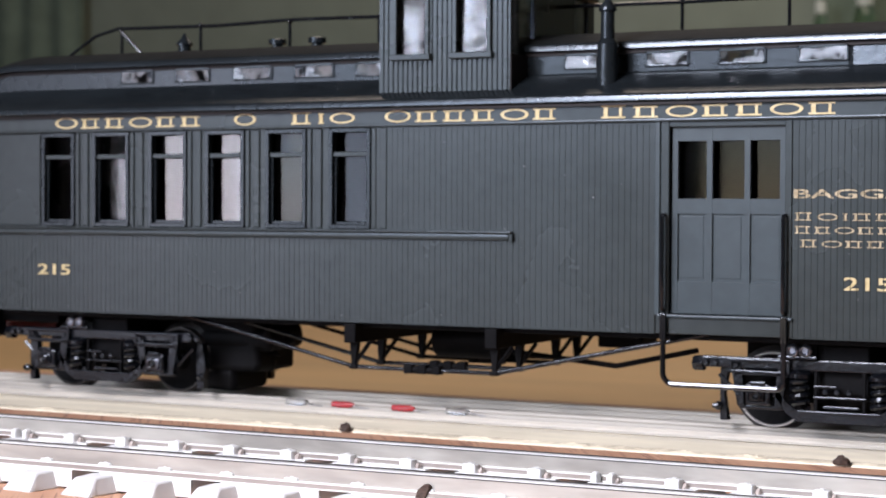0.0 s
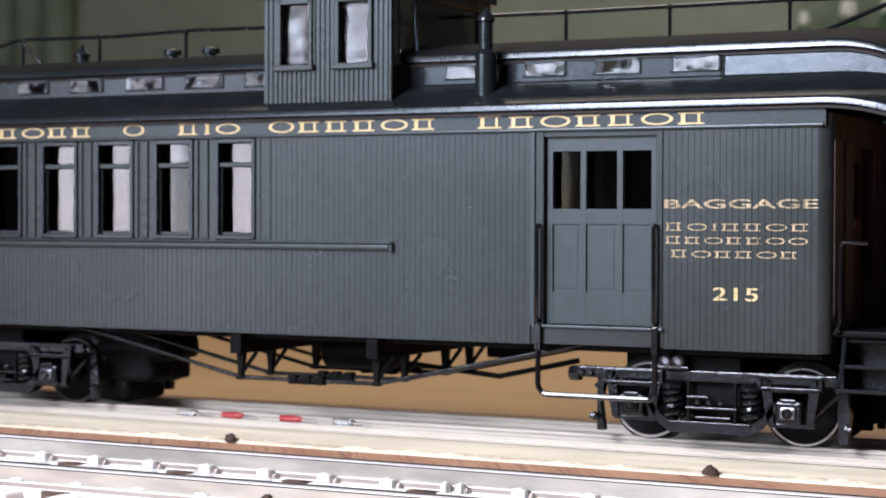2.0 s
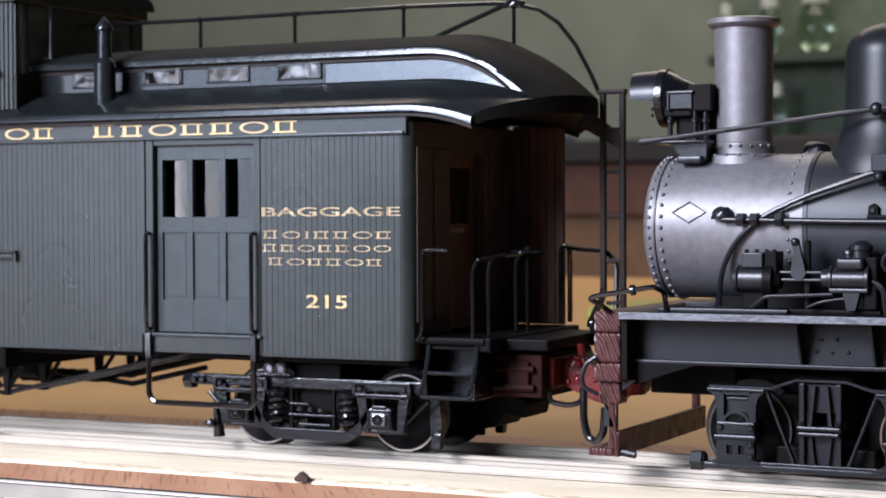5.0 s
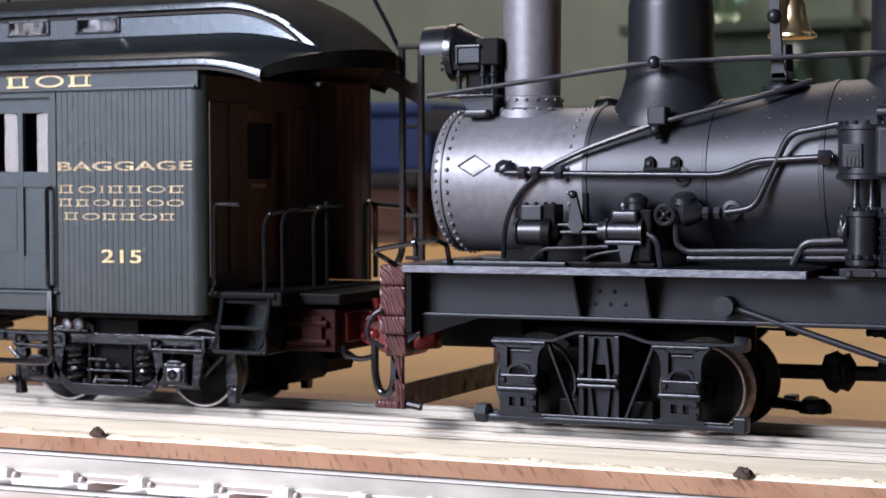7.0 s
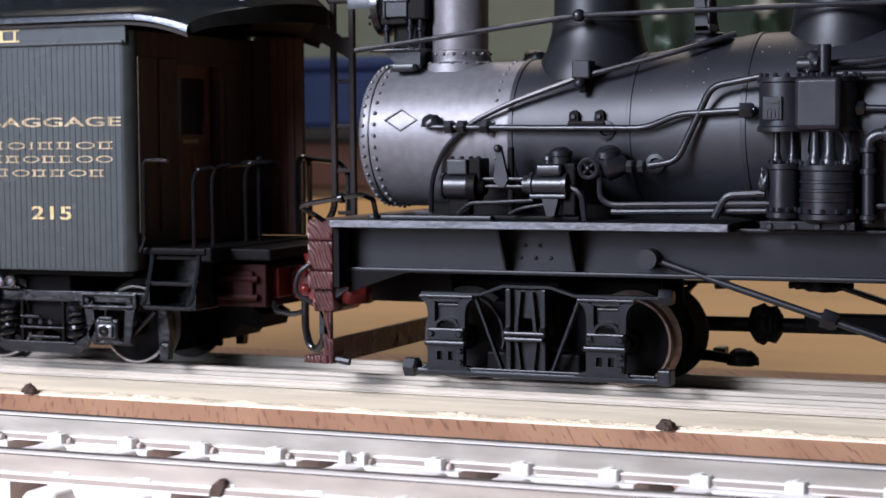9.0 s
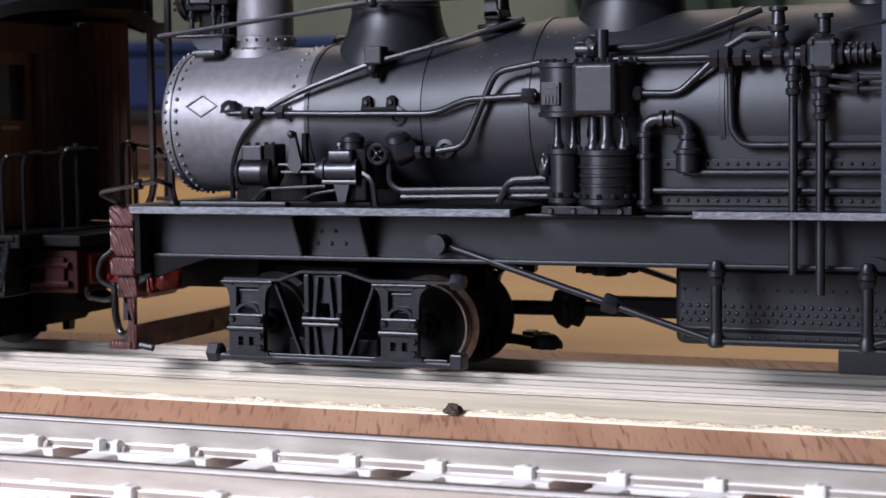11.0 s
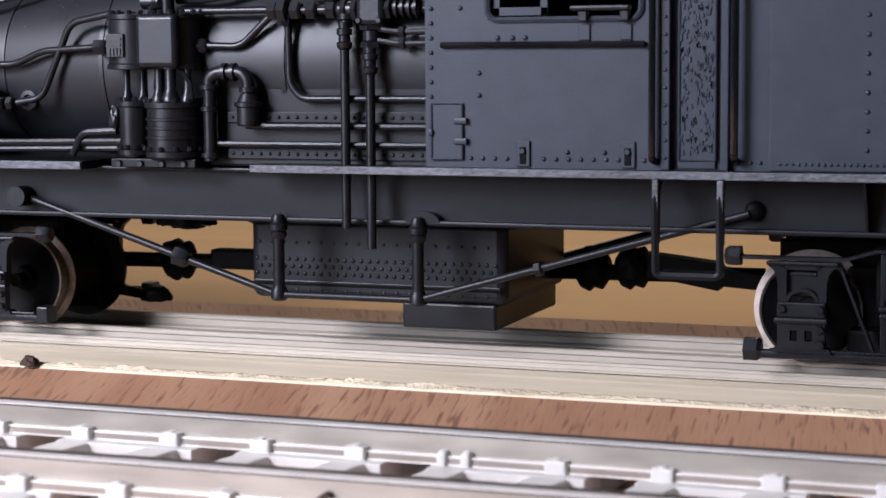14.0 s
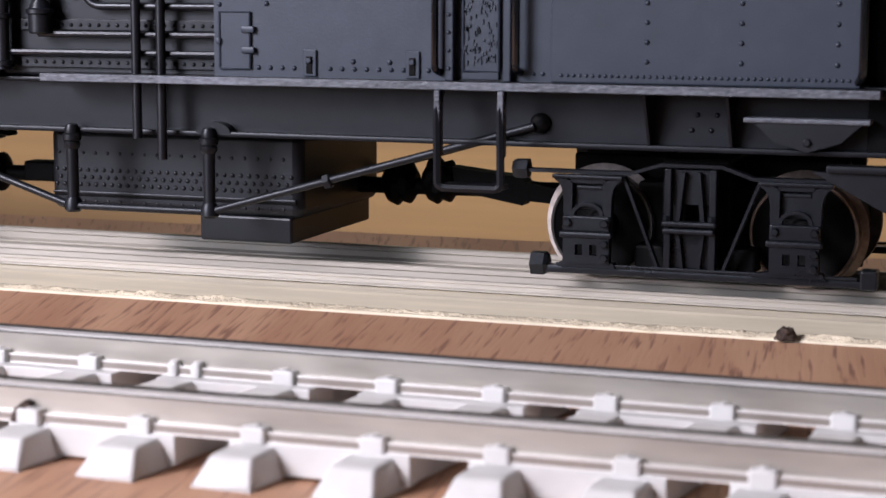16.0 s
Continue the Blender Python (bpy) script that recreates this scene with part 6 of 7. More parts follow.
for k in range(18):
    a = 2 * math.pi * k / 18
    w = Vector((math.cos(a), math.sin(a), 0))
    dome(bm, Vector((62.2, BY + 0.5, 60.4)) + w * 5.6, w, 0.45, 6, 0.9)
    dome(bm, Vector((62.2, BY + 0.5, 58.6)) + w * 7.1, Vector((0, 0, 1)), 0.5, 6, 0.9)
tagged(part("rivet_ring", bm, GRAPHITE, st), "", "", "", "stuff")


def dome_body(x, top, r, flare, name):
    b = 55.0
    h = top - b
    prof = [(0, flare), (1.5, flare - 0.3), (3.5, flare - 1.0), (6.0, r + 1.3), (9.0, r + 0.5), (12.0, r + 0.1), (h - r * 0.75, r)]
    for k in range(1, 9):
        a = math.pi / 2 * k / 8
        prof.append((h - r * 0.75 + r * 0.75 * math.sin(a), r * math.cos(a)))
    return part(name, lathe(bm_new(), (x, BY + 0.3, b), (0, 0, 1), prof, 48), LOCO, loco, "satin black dome with a flared base")


sd = dome_body(89.3, 82.2, 7.75, 11.3, "sand_dome")
part("dome_band", lathe(bm_new(), (89.3, BY + 0.3, 65.2), (0, 0, 1), [(0, 8.0), (0.1, 8.2), (0.5, 8.2), (0.6, 8.0)], 40, False), LOCO, sd)
dome_body(134.2, 88.0, 8.6, 11.8, "steam_dome")
lathe_v = lathe(bm_new(), (176, BY, 62), (0, 0, 1), [(0, 5.0), (4, 4.6), (8, 4.6), (8.4, 3.6)], 24)
part("turret", lathe_v, LOCO, loco)
bell = part("bell_stand", lathe(bm_new(), (111.6, 15.5, 61.0), (0, 0, 1), [(0, 4.4), (0.7, 4.4), (0.8, 3.0), (1.6, 3.0), (2.0, 1.6), (4.0, 1.2), (8.0, 1.0)], 20), LOCO, loco)
part("bell", lathe(bm_new(), (112.6, 15.5, 70.2), (0, 0, 1), [(-0.2, 3.6), (0, 4.3), (0.5, 4.2), (1.3, 3.2), (3.8, 2.5), (6.0, 2.2), (7.2, 1.4), (7.8, 0.4)], 28), BRASS, bell, "polished brass bell")
part("bell_arm", slab(bm_new(), [(110.2, 63.0), (112.6, 63.0), (111.8, 68.0), (111.4, 74.0), (111.6, 79.5), (109.4, 79.5), (109.8, 74.0)], "y", 10.6, 11.6), LOCO, bell)
part("arm_foot", box(bm_new(), 109.8, 113.0, 10.6, 16.0, 62.4, 64.2, 0.4), LOCO, bell)
part("lever_knob", ball(bm_new(), (110.6, 10.6, 73.6), 1.3), LOCO, bell)
part("bell_pivot", cyl(bm_new(), (110.8, 10.8, 78.2), (112.6, 15.5, 78.2), 0.8, None, 10), LOCO, bell)
hl = part("headlamp", lathe(bm_new(), (46.6, 18.5, 69.8), (1, 0, 0), [(0, 5.2), (0.2, 5.6), (1.6, 5.6), (1.8, 5.2), (4.6, 3.6), (7.0, 2.4), (7.4, 1.0)], 32), TRUCK, loco, "black headlamp with a long visor on a front shelf")
part("lamp_lens", lathe(bm_new(), (46.3, 18.5, 69.8), (1, 0, 0), [(0, 0.3), (0.1, 3.2), (0.3, 4.6)], 28), WINDOW_GLASS, hl)
bm = bm_new()                       # visor: the upper half of a slightly flaring drum
outer, inner = [], []
for x, r in ((41.4, 5.0), (44.0, 5.15), (47.0, 5.3)):
    for row, q in ((outer, r), (inner, r - 0.45)):
        row.append([bm.verts.new((x + (0.5 * math.cos(a) ** 2 if x < 42 else 0), 18.5 + q * math.cos(a), 69.9 + q * math.sin(a))) for a in (math.radians(-8 + 196 * k / 20) for k in range(21))])
for i in range(2):
    for k in range(20):
        bm.faces.new((outer[i][k], outer[i][k + 1], outer[i + 1][k + 1], outer[i + 1][k]))
        bm.faces.new((inner[i][k], inner[i + 1][k], inner[i + 1][k + 1], inner[i][k + 1]))
    for k in (0, 20):
        bm.faces.new((outer[i][k], outer[i + 1][k], inner[i + 1][k], inner[i][k]))
for k in range(20):
    bm.faces.new((outer[0][k], inner[0][k], inner[0][k + 1], outer[0][k + 1]))
    bm.faces.new((outer[2][k], outer[2][k + 1], inner[2][k + 1], inner[2][k]))
part("lamp_hood", bm, LOCO_TRUCK, hl)
for z in (66.4, 67.6):
    part("rim_bolt", hexbolt(bm_new(), (46.4, 14.2, z), (-1, 0, 0), 0.35, 0.4), LOCO_TRUCK, hl)
part("lamp_housing", box(bm_new(), 53.2, 58.0, 13.6, 23.4, 66.9, 72.0, 0.35), UNDER, hl)
part("lamp_housing", box(bm_new(), 48.4, 54.0, 14.0, 22.8, 66.0, 70.9, 0.35), UNDER, hl)
side = part("lamp_side", box(bm_new(), 49.8, 54.3, 13.2, 14.0, 67.4, 70.3, 0.15), LOCO_TRUCK, hl, "small side box with a raised frame")
for a in ((49.4, 54.6, 70.2, 70.8), (49.4, 50.0, 67.2, 70.4)):
    part("side_frame", box(bm_new(), a[0], a[1], 12.9, 13.6, a[2], a[3], 0.15), LOCO_TRUCK, side)
for x, y in ((49.6, 14.6), (54.6, 14.2), (56.5, 14.6), (54.6, 22.6)):
    part("lamp_post", lathe(bm_new(), (x, y, 61.5), (0, 0, 1), [(0, 0.8), (0.5, 0.8), (0.7, 0.5), (3.2, 0.5), (3.4, 0.75), (4.0, 0.75), (4.2, 0.5), (6.0, 0.5)], 10), LOCO_TRUCK, hl)
part("lamp_cradle", box(bm_new(), 50.2, 57.6, 16.0, 21.5, 61.5, 67.2, 0.4), UNDER, hl)
shelf = part("lamp_shelf", box(bm_new(), 47.2, 57.8, 11.6, 27.0, 60.9, 61.5, 0.15), LOCO_TRUCK, hl)
for x in (48.4, 52.2, 56.4):
    part("shelf_nut", hexbolt(bm_new(), (x, 12.6, 61.5), (0, 0, 1), 0.5, 0.5), LOCO_TRUCK, shelf)
part("shelf_bracket", slab(bm_new(), [(50.3, 60.9), (57.5, 60.9), (57.4, 57.8), (53.3, 57.8)], "y", 12.0, 25), LOCO_TRUCK, hl)
part("shelf_foot", box(bm_new(), 52.4, 57.0, 10.2, 13.0, 57.2, 58.6, 0.3), LOCO_TRUCK, hl)

# handrail along the boiler
HY = 9.0
part("boiler_handrail", tube(bm_new(), [(45.6, HY, 61.2), (89.5, HY, 66.2), (135, HY, 66.6), (178, HY, 66.6)], 0.48, 8), PIPE, loco, "black boiler handrail")
for x, z in ((89.5, 66.2), (160, 66.6)):
    part("handrail_knob", ball(bm_new(), (x, HY, z), 1.2), PIPE, loco)
part("rear_relief", lump((72.4, 33.0, 58.6), 3.0, 2.5, 3.2, 2.0, 0.2), LOCO, loco)

# sand pipe, saddle and cock
part("sand_pipe", tube(bm_new(), [(117, 12.0, 62.4), (108, 9.0, 59.6), (91, 6.2, 55.4), (78, 5.2, 51.0), (70, 5.0, 47.4), (65.0, 5.4, 43.0), (62.0, 6.5, 37.5), (61.0, 8.5, 31.4)], 0.5, 8, 3.0), PIPE, loco, "thin black sand pipe")
part("pipe_saddle", box(bm_new(), 89.4, 92.8, 5.2, 8.6, 55.0, 58.2, 0.35), LOCO, loco)
part("saddle_bolt", ball(bm_new(), (90.8, 5.6, 54.2), 1.0), LOCO, loco)
part("saddle_stem", cyl(bm_new(), (91.4, 6.0, 52.6), (91.2, 6.0, 55.2), 0.7, None, 8), UNDER, loco)
fp = part("feed_pipe", tube(bm_new(), [(62.6, 4.8, 46.9), (84, 4.2, 46.5), (103.4, 3.6, 46.3), (109.5, 2.6, 48.6), (123, 1.2, 49.2)], 0.58, 10, 2.0), PIPE, loco, "black feed pipe with unions")
for x in (66.5, 69.0, 73.5):
    part("union_nut", hexbolt(bm_new(), (x - 0.8, 4.7, 46.85), (1, -0.02, 0), 1.3, 1.6), PIPE, fp)
part("check_valve", lump((62.6, 5.4, 47.6), 2.0, 1.4, 1.6, 6.0, 0.2), PIPE, fp)
part("union_nut", hexbolt(bm_new(), (120.5, 1.4, 49.1), (1, 0, 0), 1.4, 2.2), PIPE, fp)
part("steam_pipe", tube(bm_new(), [(104.2, 2.6, 39.9), (109.2, 2.6, 40.6), (115.4, 2.0, 53.2), (124, 1.0, 54.6)], 0.6, 10, 2.0), PIPE, loco, "bent black steam pipe")
sb = part("step_bracket", box(bm_new(), 88.8, 95.6, 4.8, 7.0, 46.8, 47.6, 0.2), UNDER, loco, "dark boiler step bracket")
for x in (88.9, 93.6):
    part("step_post", slab(bm_new(), [(x, 47.4), (x + 1.9, 47.4), (x + 1.7, 49.2), (x + 1.1, 49.6), (x + 0.2, 49.2)], "y", 5.0, 6.6), UNDER, sb)
    part("post_bolt", hexbolt(bm_new(), (x + 0.95, 5.0, 48.4), (0, -1, 0), 0.5, 0.4), LOCO, sb)

# globe valve with handwheel
hw = part("globe_valve", lathe(bm_new(), (97.5, 2.6, 39.9), (1, 0, 0), [(-2.6, 1.2), (-1.8, 1.9), (0, 2.6), (1.8, 1.9), (2.8, 1.2)], 16), PIPE, loco, "black globe valve with a small handwheel")
part("valve_bonnet", lathe(bm_new(), (97.0, 2.6, 41.6), (0, -0.2, 1), [(0, 2.4), (1.0, 2.2), (1.6, 1.4)], 14), PIPE, hw)
for x in (101.0, 103.0):
    part("valve_nut", hexbolt(bm_new(), (x - 0.6, 2.6, 39.8), (1, 0, 0), 1.15, 1.2), PIPE, hw)
bm = bm_new()
ringpts = [(94.4 + 1.6 * math.cos(a), -0.4, 39.5 + 1.6 * math.sin(a)) for a in [2 * math.pi * k / 20 for k in range(21)]]
tube(bm, ringpts, 0.38, 6)
for k in range(4):
    a = math.pi / 4 + math.pi / 2 * k
    tube(bm, [(94.4, -0.4, 39.5), (94.4 + 1.5 * math.cos(a), -0.4, 39.5 + 1.5 * math.sin(a))], 0.25, 6)
ball(bm, (94.4, -0.5, 39.5), 0.6)
cyl(bm, (94.4, -0.3, 39.5), (96, 2.6, 39.7), 0.4)
part("handwheel", bm, PIPE, hw)
part("drain_pipe", tube(bm_new(), [(96.0, 0.8, 38.4), (96.2, 0.6, 34.4), (98.0, 0.6, 33.2), (126, 0.2, 33.6)], 0.55, 8, 1.6), PIPE, loco)
part("drain_pipe", tube(bm_new(), [(98, 1.4, 32.0), (126, 1.0, 32.4)], 0.55, 8), PIPE, loco)
part("drain_pipe", tube(bm_new(), [(116.4, 0.0, 31.2), (118.4, 0.0, 35.0), (125, 0.0, 35.3)], 0.65, 8, 1.4), PIPE, loco)

# small steam pump on the running board, laid along
sp = part("steam_pump", lathe(bm_new(), (66.4, 1.6, 36.4), (1, 0, 0), [(0, 1.0), (0.0, 2.3), (0.6, 2.45), (0.8, 2.15), (1.0, 2.3), (5.4, 2.3), (5.6, 2.7), (6.6, 2.7)], 24), PIPE, loco, "small black steam pump on the running board")
part("valve_chest", box(bm_new(), 67.9, 71.8, -0.4, 3.6, 38.4, 41.1, 0.25), PIPE, sp)
part("chest_cover", box(bm_new(), 71.8, 74.2, 0.2, 4.6, 36.6, 41.3, 0.3), UNDER, sp)
for x in (68.6, 70.4, 72.2, 73.6):
    part("stud", hexbolt(bm_new(), (x, 0.8, 41.0), (0, 0, 1), 0.42, 0.65), PIPE, sp)
for a in (-50, 0, 50, 110, 180, 230):
    part("stud", hexbolt(bm_new(), (66.5, 1.6 - 1.7 * math.cos(radians(a)), 36.4 + 1.7 * math.sin(radians(a))), (-1, 0, 0), 0.32, 0.4), PIPE, sp)
part("end_flange", lathe(bm_new(), (71.8, 1.6, 36.2), (1, 0, 0), [(0, 2.9), (1.6, 2.9), (1.8, 1.9), (2.8, 1.4), (3.0, 0.8)], 20), UNDER, sp)
for z in (36.3, 37.6):
    part("piston_rod", cyl(bm_new(), (74.2, 1.2, z), (82.6, 1.2, z), 0.34, None, 8), PIPE, sp)
part("rocker", slab(bm_new(), [(76.4, 37.4), (77.0, 41.2), (76.6, 43.2), (77.8, 43.4), (78.2, 41.6), (79.2, 37.4), (78.4, 36.2), (77.4, 36.2)], "y", 0.6, 1.6), PIPE, sp)
part("rocker_head", ball(bm_new(), (77.3, 0.6, 43.0), 0.75), PIPE, sp)
part("rocker_post", box(bm_new(), 78.6, 79.6, 1.8, 3.0, 31.0, 43.2, 0.2), UNDER, sp)
part("water_cylinder", lathe(bm_new(), (81.8, 1.6, 36.6), (1, 0, 0), [(0, 1.0), (0.2, 1.6), (1.2, 1.7), (1.4, 2.2), (2.0, 2.2), (2.2, 1.9), (7.6, 1.9), (7.8, 2.3), (8.4, 2.3), (8.6, 1.6)], 22), PIPE, sp)
part("cylinder_base", box(bm_new(), 83.4, 90.2, -0.2, 3.8, 34.2, 35.0, 0.2), PIPE, sp)
part("water_chest", box(bm_new(), 84.6, 89.5, -0.5, 3.4, 38.2, 40.3, 0.55, 3), PIPE, sp)
part("air_dome", lathe(bm_new(), (88.4, 2.4, 40.2), (0, 0, 1), [(0, 1.9), (1.2, 1.9), (1.4, 2.1), (2.2, 2.1), (2.6, 1.6), (3.0, 0.8)], 18), PIPE, sp)
part("chest_cap", lathe(bm_new(), (86.6, 1.6, 40.2), (0, 0, 1), [(0, 1.0), (0.6, 1.0), (0.7, 1.3), (1.3, 1.2), (1.7, 0.6)], 14), PIPE, sp)
part("pump_foot", slab(bm_new(), [(85.8, 34.2), (88.8, 34.2), (88.0, 31.2), (86.6, 31.2)], "y", -0.2, 1.6), PIPE, sp)
part("pump_foot", box(bm_new(), 67.4, 71.6, 1.6, 3.6, 31.0, 34.4, 0.3), UNDER, sp)
part("pump_bed", box(bm_new(), 66.0, 92, 1.8, 5.0, 30.3, 31.2, 0.2), UNDER, sp)
part("drain_pipe", tube(bm_new(), [(69.5, 0.6, 31.4), (72.0, 0.2, 33.4), (78.0, 0.2, 33.6), (84.0, 0.4, 33.9)], 0.36, 8, 1.2), PIPE, sp)
part("drain_pipe", tube(bm_new(), [(79.5, 0.4, 31.6), (82.0, 0.0, 32.6), (86.0, 0.2, 33.2)], 0.3, 8, 1.0), PIPE, sp)
part("exhaust_pipe", tube(bm_new(), [(90.5, 1.4, 36.2), (92.6, 1.2, 35.0), (93.2, 1.2, 30.4)], 0.6, 8, 1.4), PIPE, sp)
part("dark_block", box(bm_new(), 89.0, 91.6, 1.0, 4.4, 31.2, 40.4, 0.4), UNDER, sp)

# cross-compound air pump
ap = part("air_pump", lathe(bm_new(), (128.3, 1.4, 45.4), (0, 0, 1), [(0, 4.4), (0.1, 4.9), (0.8, 4.9), (1.0, 4.6), (8.0, 4.6), (8.2, 4.9), (8.9, 4.9), (9.0, 4.4)], 32), PIPE, loco, "black cross-compound air pump with a maker plate")
part("steam_block", box(bm_new(), 130.4, 138.0, -3.2, 6.0, 45.6, 54.4, 0.9, 3), PIPE, ap)
part("steam_cylinder", lathe(bm_new(), (135.8, 1.8, 45.4), (0, 0, 1), [(0, 3.8), (0.1, 4.2), (0.8, 4.2), (1.0, 3.9), (8.0, 3.9), (8.2, 4.2), (8.9, 4.2), (9.0, 3.8)], 32), PIPE, ap)
bm = bm_new()
for k in range(14):
    a = 2 * math.pi * k / 14
    for x, y in ((128.3, 1.4), (135.8, 1.6)):
        hexbolt(bm, (x + 4.3 * math.cos(a), y + 4.3 * math.sin(a), 54.2), (0, 0, 1), 0.45, 0.8)
tagged(part("stud_ring", bm, PIPE, ap), "", "", "", "stuff")
mp = part("maker_plate", box(bm_new(), 125.4, 128.6, -3.65, -3.25, 47.4, 51.2, 0.12), PIPE, ap, "raised plate with unreadable bars")
for z in (50.1, 49.2):
    part("plate_bar", box(bm_new(), 125.8, 128.2, -3.85, -3.6, z, z + 0.45), PIPE, mp)
for q in range(4):
    part("plate_bar", box(bm_new(), 125.9 + 0.62 * q, 126.25 + 0.62 * q, -3.85, -3.6, 47.7, 48.9), PIPE, mp)
# valve gear on top
part("valve_head", lump((132.8, 1.0, 56.2), 2.2, 2.0, 2.6, 8.0, 0.25), PIPE, ap)
part("valve_cap", cyl(bm_new(), (134.6, 0.6, 54), (134.6, 0.6, 59.6), 1.1, None, 12), PIPE, ap)
part("valve_side", cyl(bm_new(), (130.4, 0.2, 56.4), (133.6, 0.2, 56.4), 1.3, None, 12), PIPE, ap)
# middle section and air cylinders
for x, r, z0 in ((127.9, 2.5, 30.8), (135.2, 4.4, 30.6)):
    prof = [(0, r * 0.8), (0.6, r + 0.3), (1.4, r + 0.3), (1.6, r)]
    if r > 3:
        for z in (3.4, 5.0, 6.4):
            prof += [(z, r), (z + 0.1, r + 0.25), (z + 0.5, r + 0.25), (z + 0.6, r)]
    prof += [(8.4, r), (8.6, r + 0.4), (9.4, r + 0.4), (9.6, r * 0.9)]
    cylinder = part("air_cylinder", lathe(bm_new(), (x, 0.8, z0), (0, 0, 1), prof, 28), PIPE, ap)
    bm = bm_new()
    for k in range(12):
        a = 2 * math.pi * k / 12
        hexbolt(bm, (x + r * 1.02 * math.cos(a), 0.8 + r * 1.02 * math.sin(a), z0 + 9.4), (0, 0, 1), 0.4, 0.7)
        hexbolt(bm, (x + r * 1.06 * math.cos(a), 0.8 + r * 1.06 * math.sin(a), z0 + 1.6), (0, 0, 1), 0.4, 0.7)
    part("stud_ring", bm, PIPE, cylinder)
for x, y, r in ((126.8, 0.5, 0.8), (129.2, 1.6, 0.8), (133.4, -0.6, 1.1), (135.8, -1.2, 1.3), (138.4, -0.2, 0.9)):
    part("piston_rod", lathe(bm_new(), (x, y, 39.6), (0, 0, 1), [(0, r + 0.3), (1.0, r + 0.3), (1.6, r), (2.6, r * 0.7), (6.4, r * 0.7)], 10), PIPE, ap)
part("stay", slab(bm_new(), [(131.0, 46), (132.4, 46), (132.0, 42.5), (132.8, 39.8), (131.0, 39.8)], "y", 0, 1.5), PIPE, ap)
part("stay", tube(bm_new(), [(137.4, -0.8, 45.6), (139.2, -0.8, 43.0), (139.4, -0.8, 39.8)], 0.4, 6), PIPE, ap)
part("drip_cock", lump((125.0, -0.6, 37.0), 0.9, 0.9, 2.6, 5.0, 0.3), PIPE, ap)
part("pump_base", box(bm_new(), 124.4, 140.0, -1.2, 6, 29.4, 30.8, 0.15), FRAME_BLACK, ap)
for x in (126, 130, 134, 138):
    part("base_nut", hexbolt(bm_new(), (x, -1.1, 30.0), (0, -1, 0), 0.6, 0.6), PIPE, ap)

# exhaust elbow and strainer beside the pump
ex = part("exhaust_elbow", tube(bm_new(), [(141.8, 0.8, 30.5), (141.8, 0.8, 44.0), (143.2, 0.8, 44.9), (147.6, 0.8, 44.9), (148.8, 0.8, 43.6), (148.8, 0.8, 40.5)], 1.05, 12, 1.8), PIPE, loco, "black exhaust pipe with elbow fittings")
for p, w in (((141.8, 0.8, 42.0), (0, 0, 1)), ((141.8, 0.8, 38.5), (0, 0, 1)), ((144.2, 0.8, 44.9), (1, 0, 0)), ((145.8, 0.8, 44.9), (1, 0, 0)), ((148.8, 0.8, 41.6), (0, 0, 1)), ((141.8, 0.8, 31.0), (0, 0, 1))):
    part("collar", lathe(bm_new(), p, w, [(0, 1.2), (0.1, 1.5), (0.8, 1.5), (0.9, 1.2)], 12), PIPE, ex)
part("strainer", lathe(bm_new(), (148.8, 0.8, 36.2), (0, 0, 1), [(0, 1.6), (0.3, 1.9), (3.0, 1.9), (3.2, 2.3), (3.8, 2.3), (4.0, 1.8), (5.2, 1.3)], 18), PIPE, ex)

# steam main and injector plumbing
mn = part("steam_main", tube(bm_new(), [(136, 2.0, 54.8), (152.6, 2.0, 54.8)], 0.62, 10), PIPE, loco, "black steam main")
part("branch_pipe", tube(bm_new(), [(139.5, 2.0, 49.2), (147.0, 2.0, 49.0), (152.8, 2.0, 54.2)], 0.62, 10, 1.6), PIPE, mn)
part("union_nut", hexbolt(bm_new(), (138.6, 2.0, 49.2), (1, 0, 0), 1.3, 2.4), PIPE, mn)
part("upper_pipe", tube(bm_new(), [(135, 3, 56.6), (142, 3.4, 56.8), (150, 5.5, 58.8), (159, 9, 62.5)], 0.6, 8, 2.0), PIPE, loco)
for x in (153.2, 155.0, 157.2, 160.0, 163.4):
    part("fitting", hexbolt(bm_new(), (x - 0.8, 1.6, 54.6), (1, 0, 0), 1.5 if x != 155.0 else 2.0, 1.7), PIPE, mn)
part("fitting", hexbolt(bm_new(), (155.0, 1.6, 52.2), (0, 0, 1), 1.2, 2.0), PIPE, mn)
part("injector_pipe", tube(bm_new(), [(153, 1.6, 54.6), (181, 1.6, 54.6)], 0.7, 10), PIPE, mn)
part("drop_pipe", tube(bm_new(), [(155.6, 1.6, 53.4), (155.8, 1.6, 43.0), (157.8, 1.6, 40.6), (181, 1.6, 40.6)], 0.62, 10, 2.4), PIPE, loco)
part("slant_pipe", tube(bm_new(), [(155, 1.6, 56.2), (158, 2.0, 58.0), (163, 2.0, 58.0)], 0.6, 8, 1.0), PIPE, mn)
inj = part("injector", box(bm_new(), 168.2, 173.0, -0.8, 3.2, 52.0, 57.4, 0.9, 3), PIPE, loco, "black cast injector with unions")
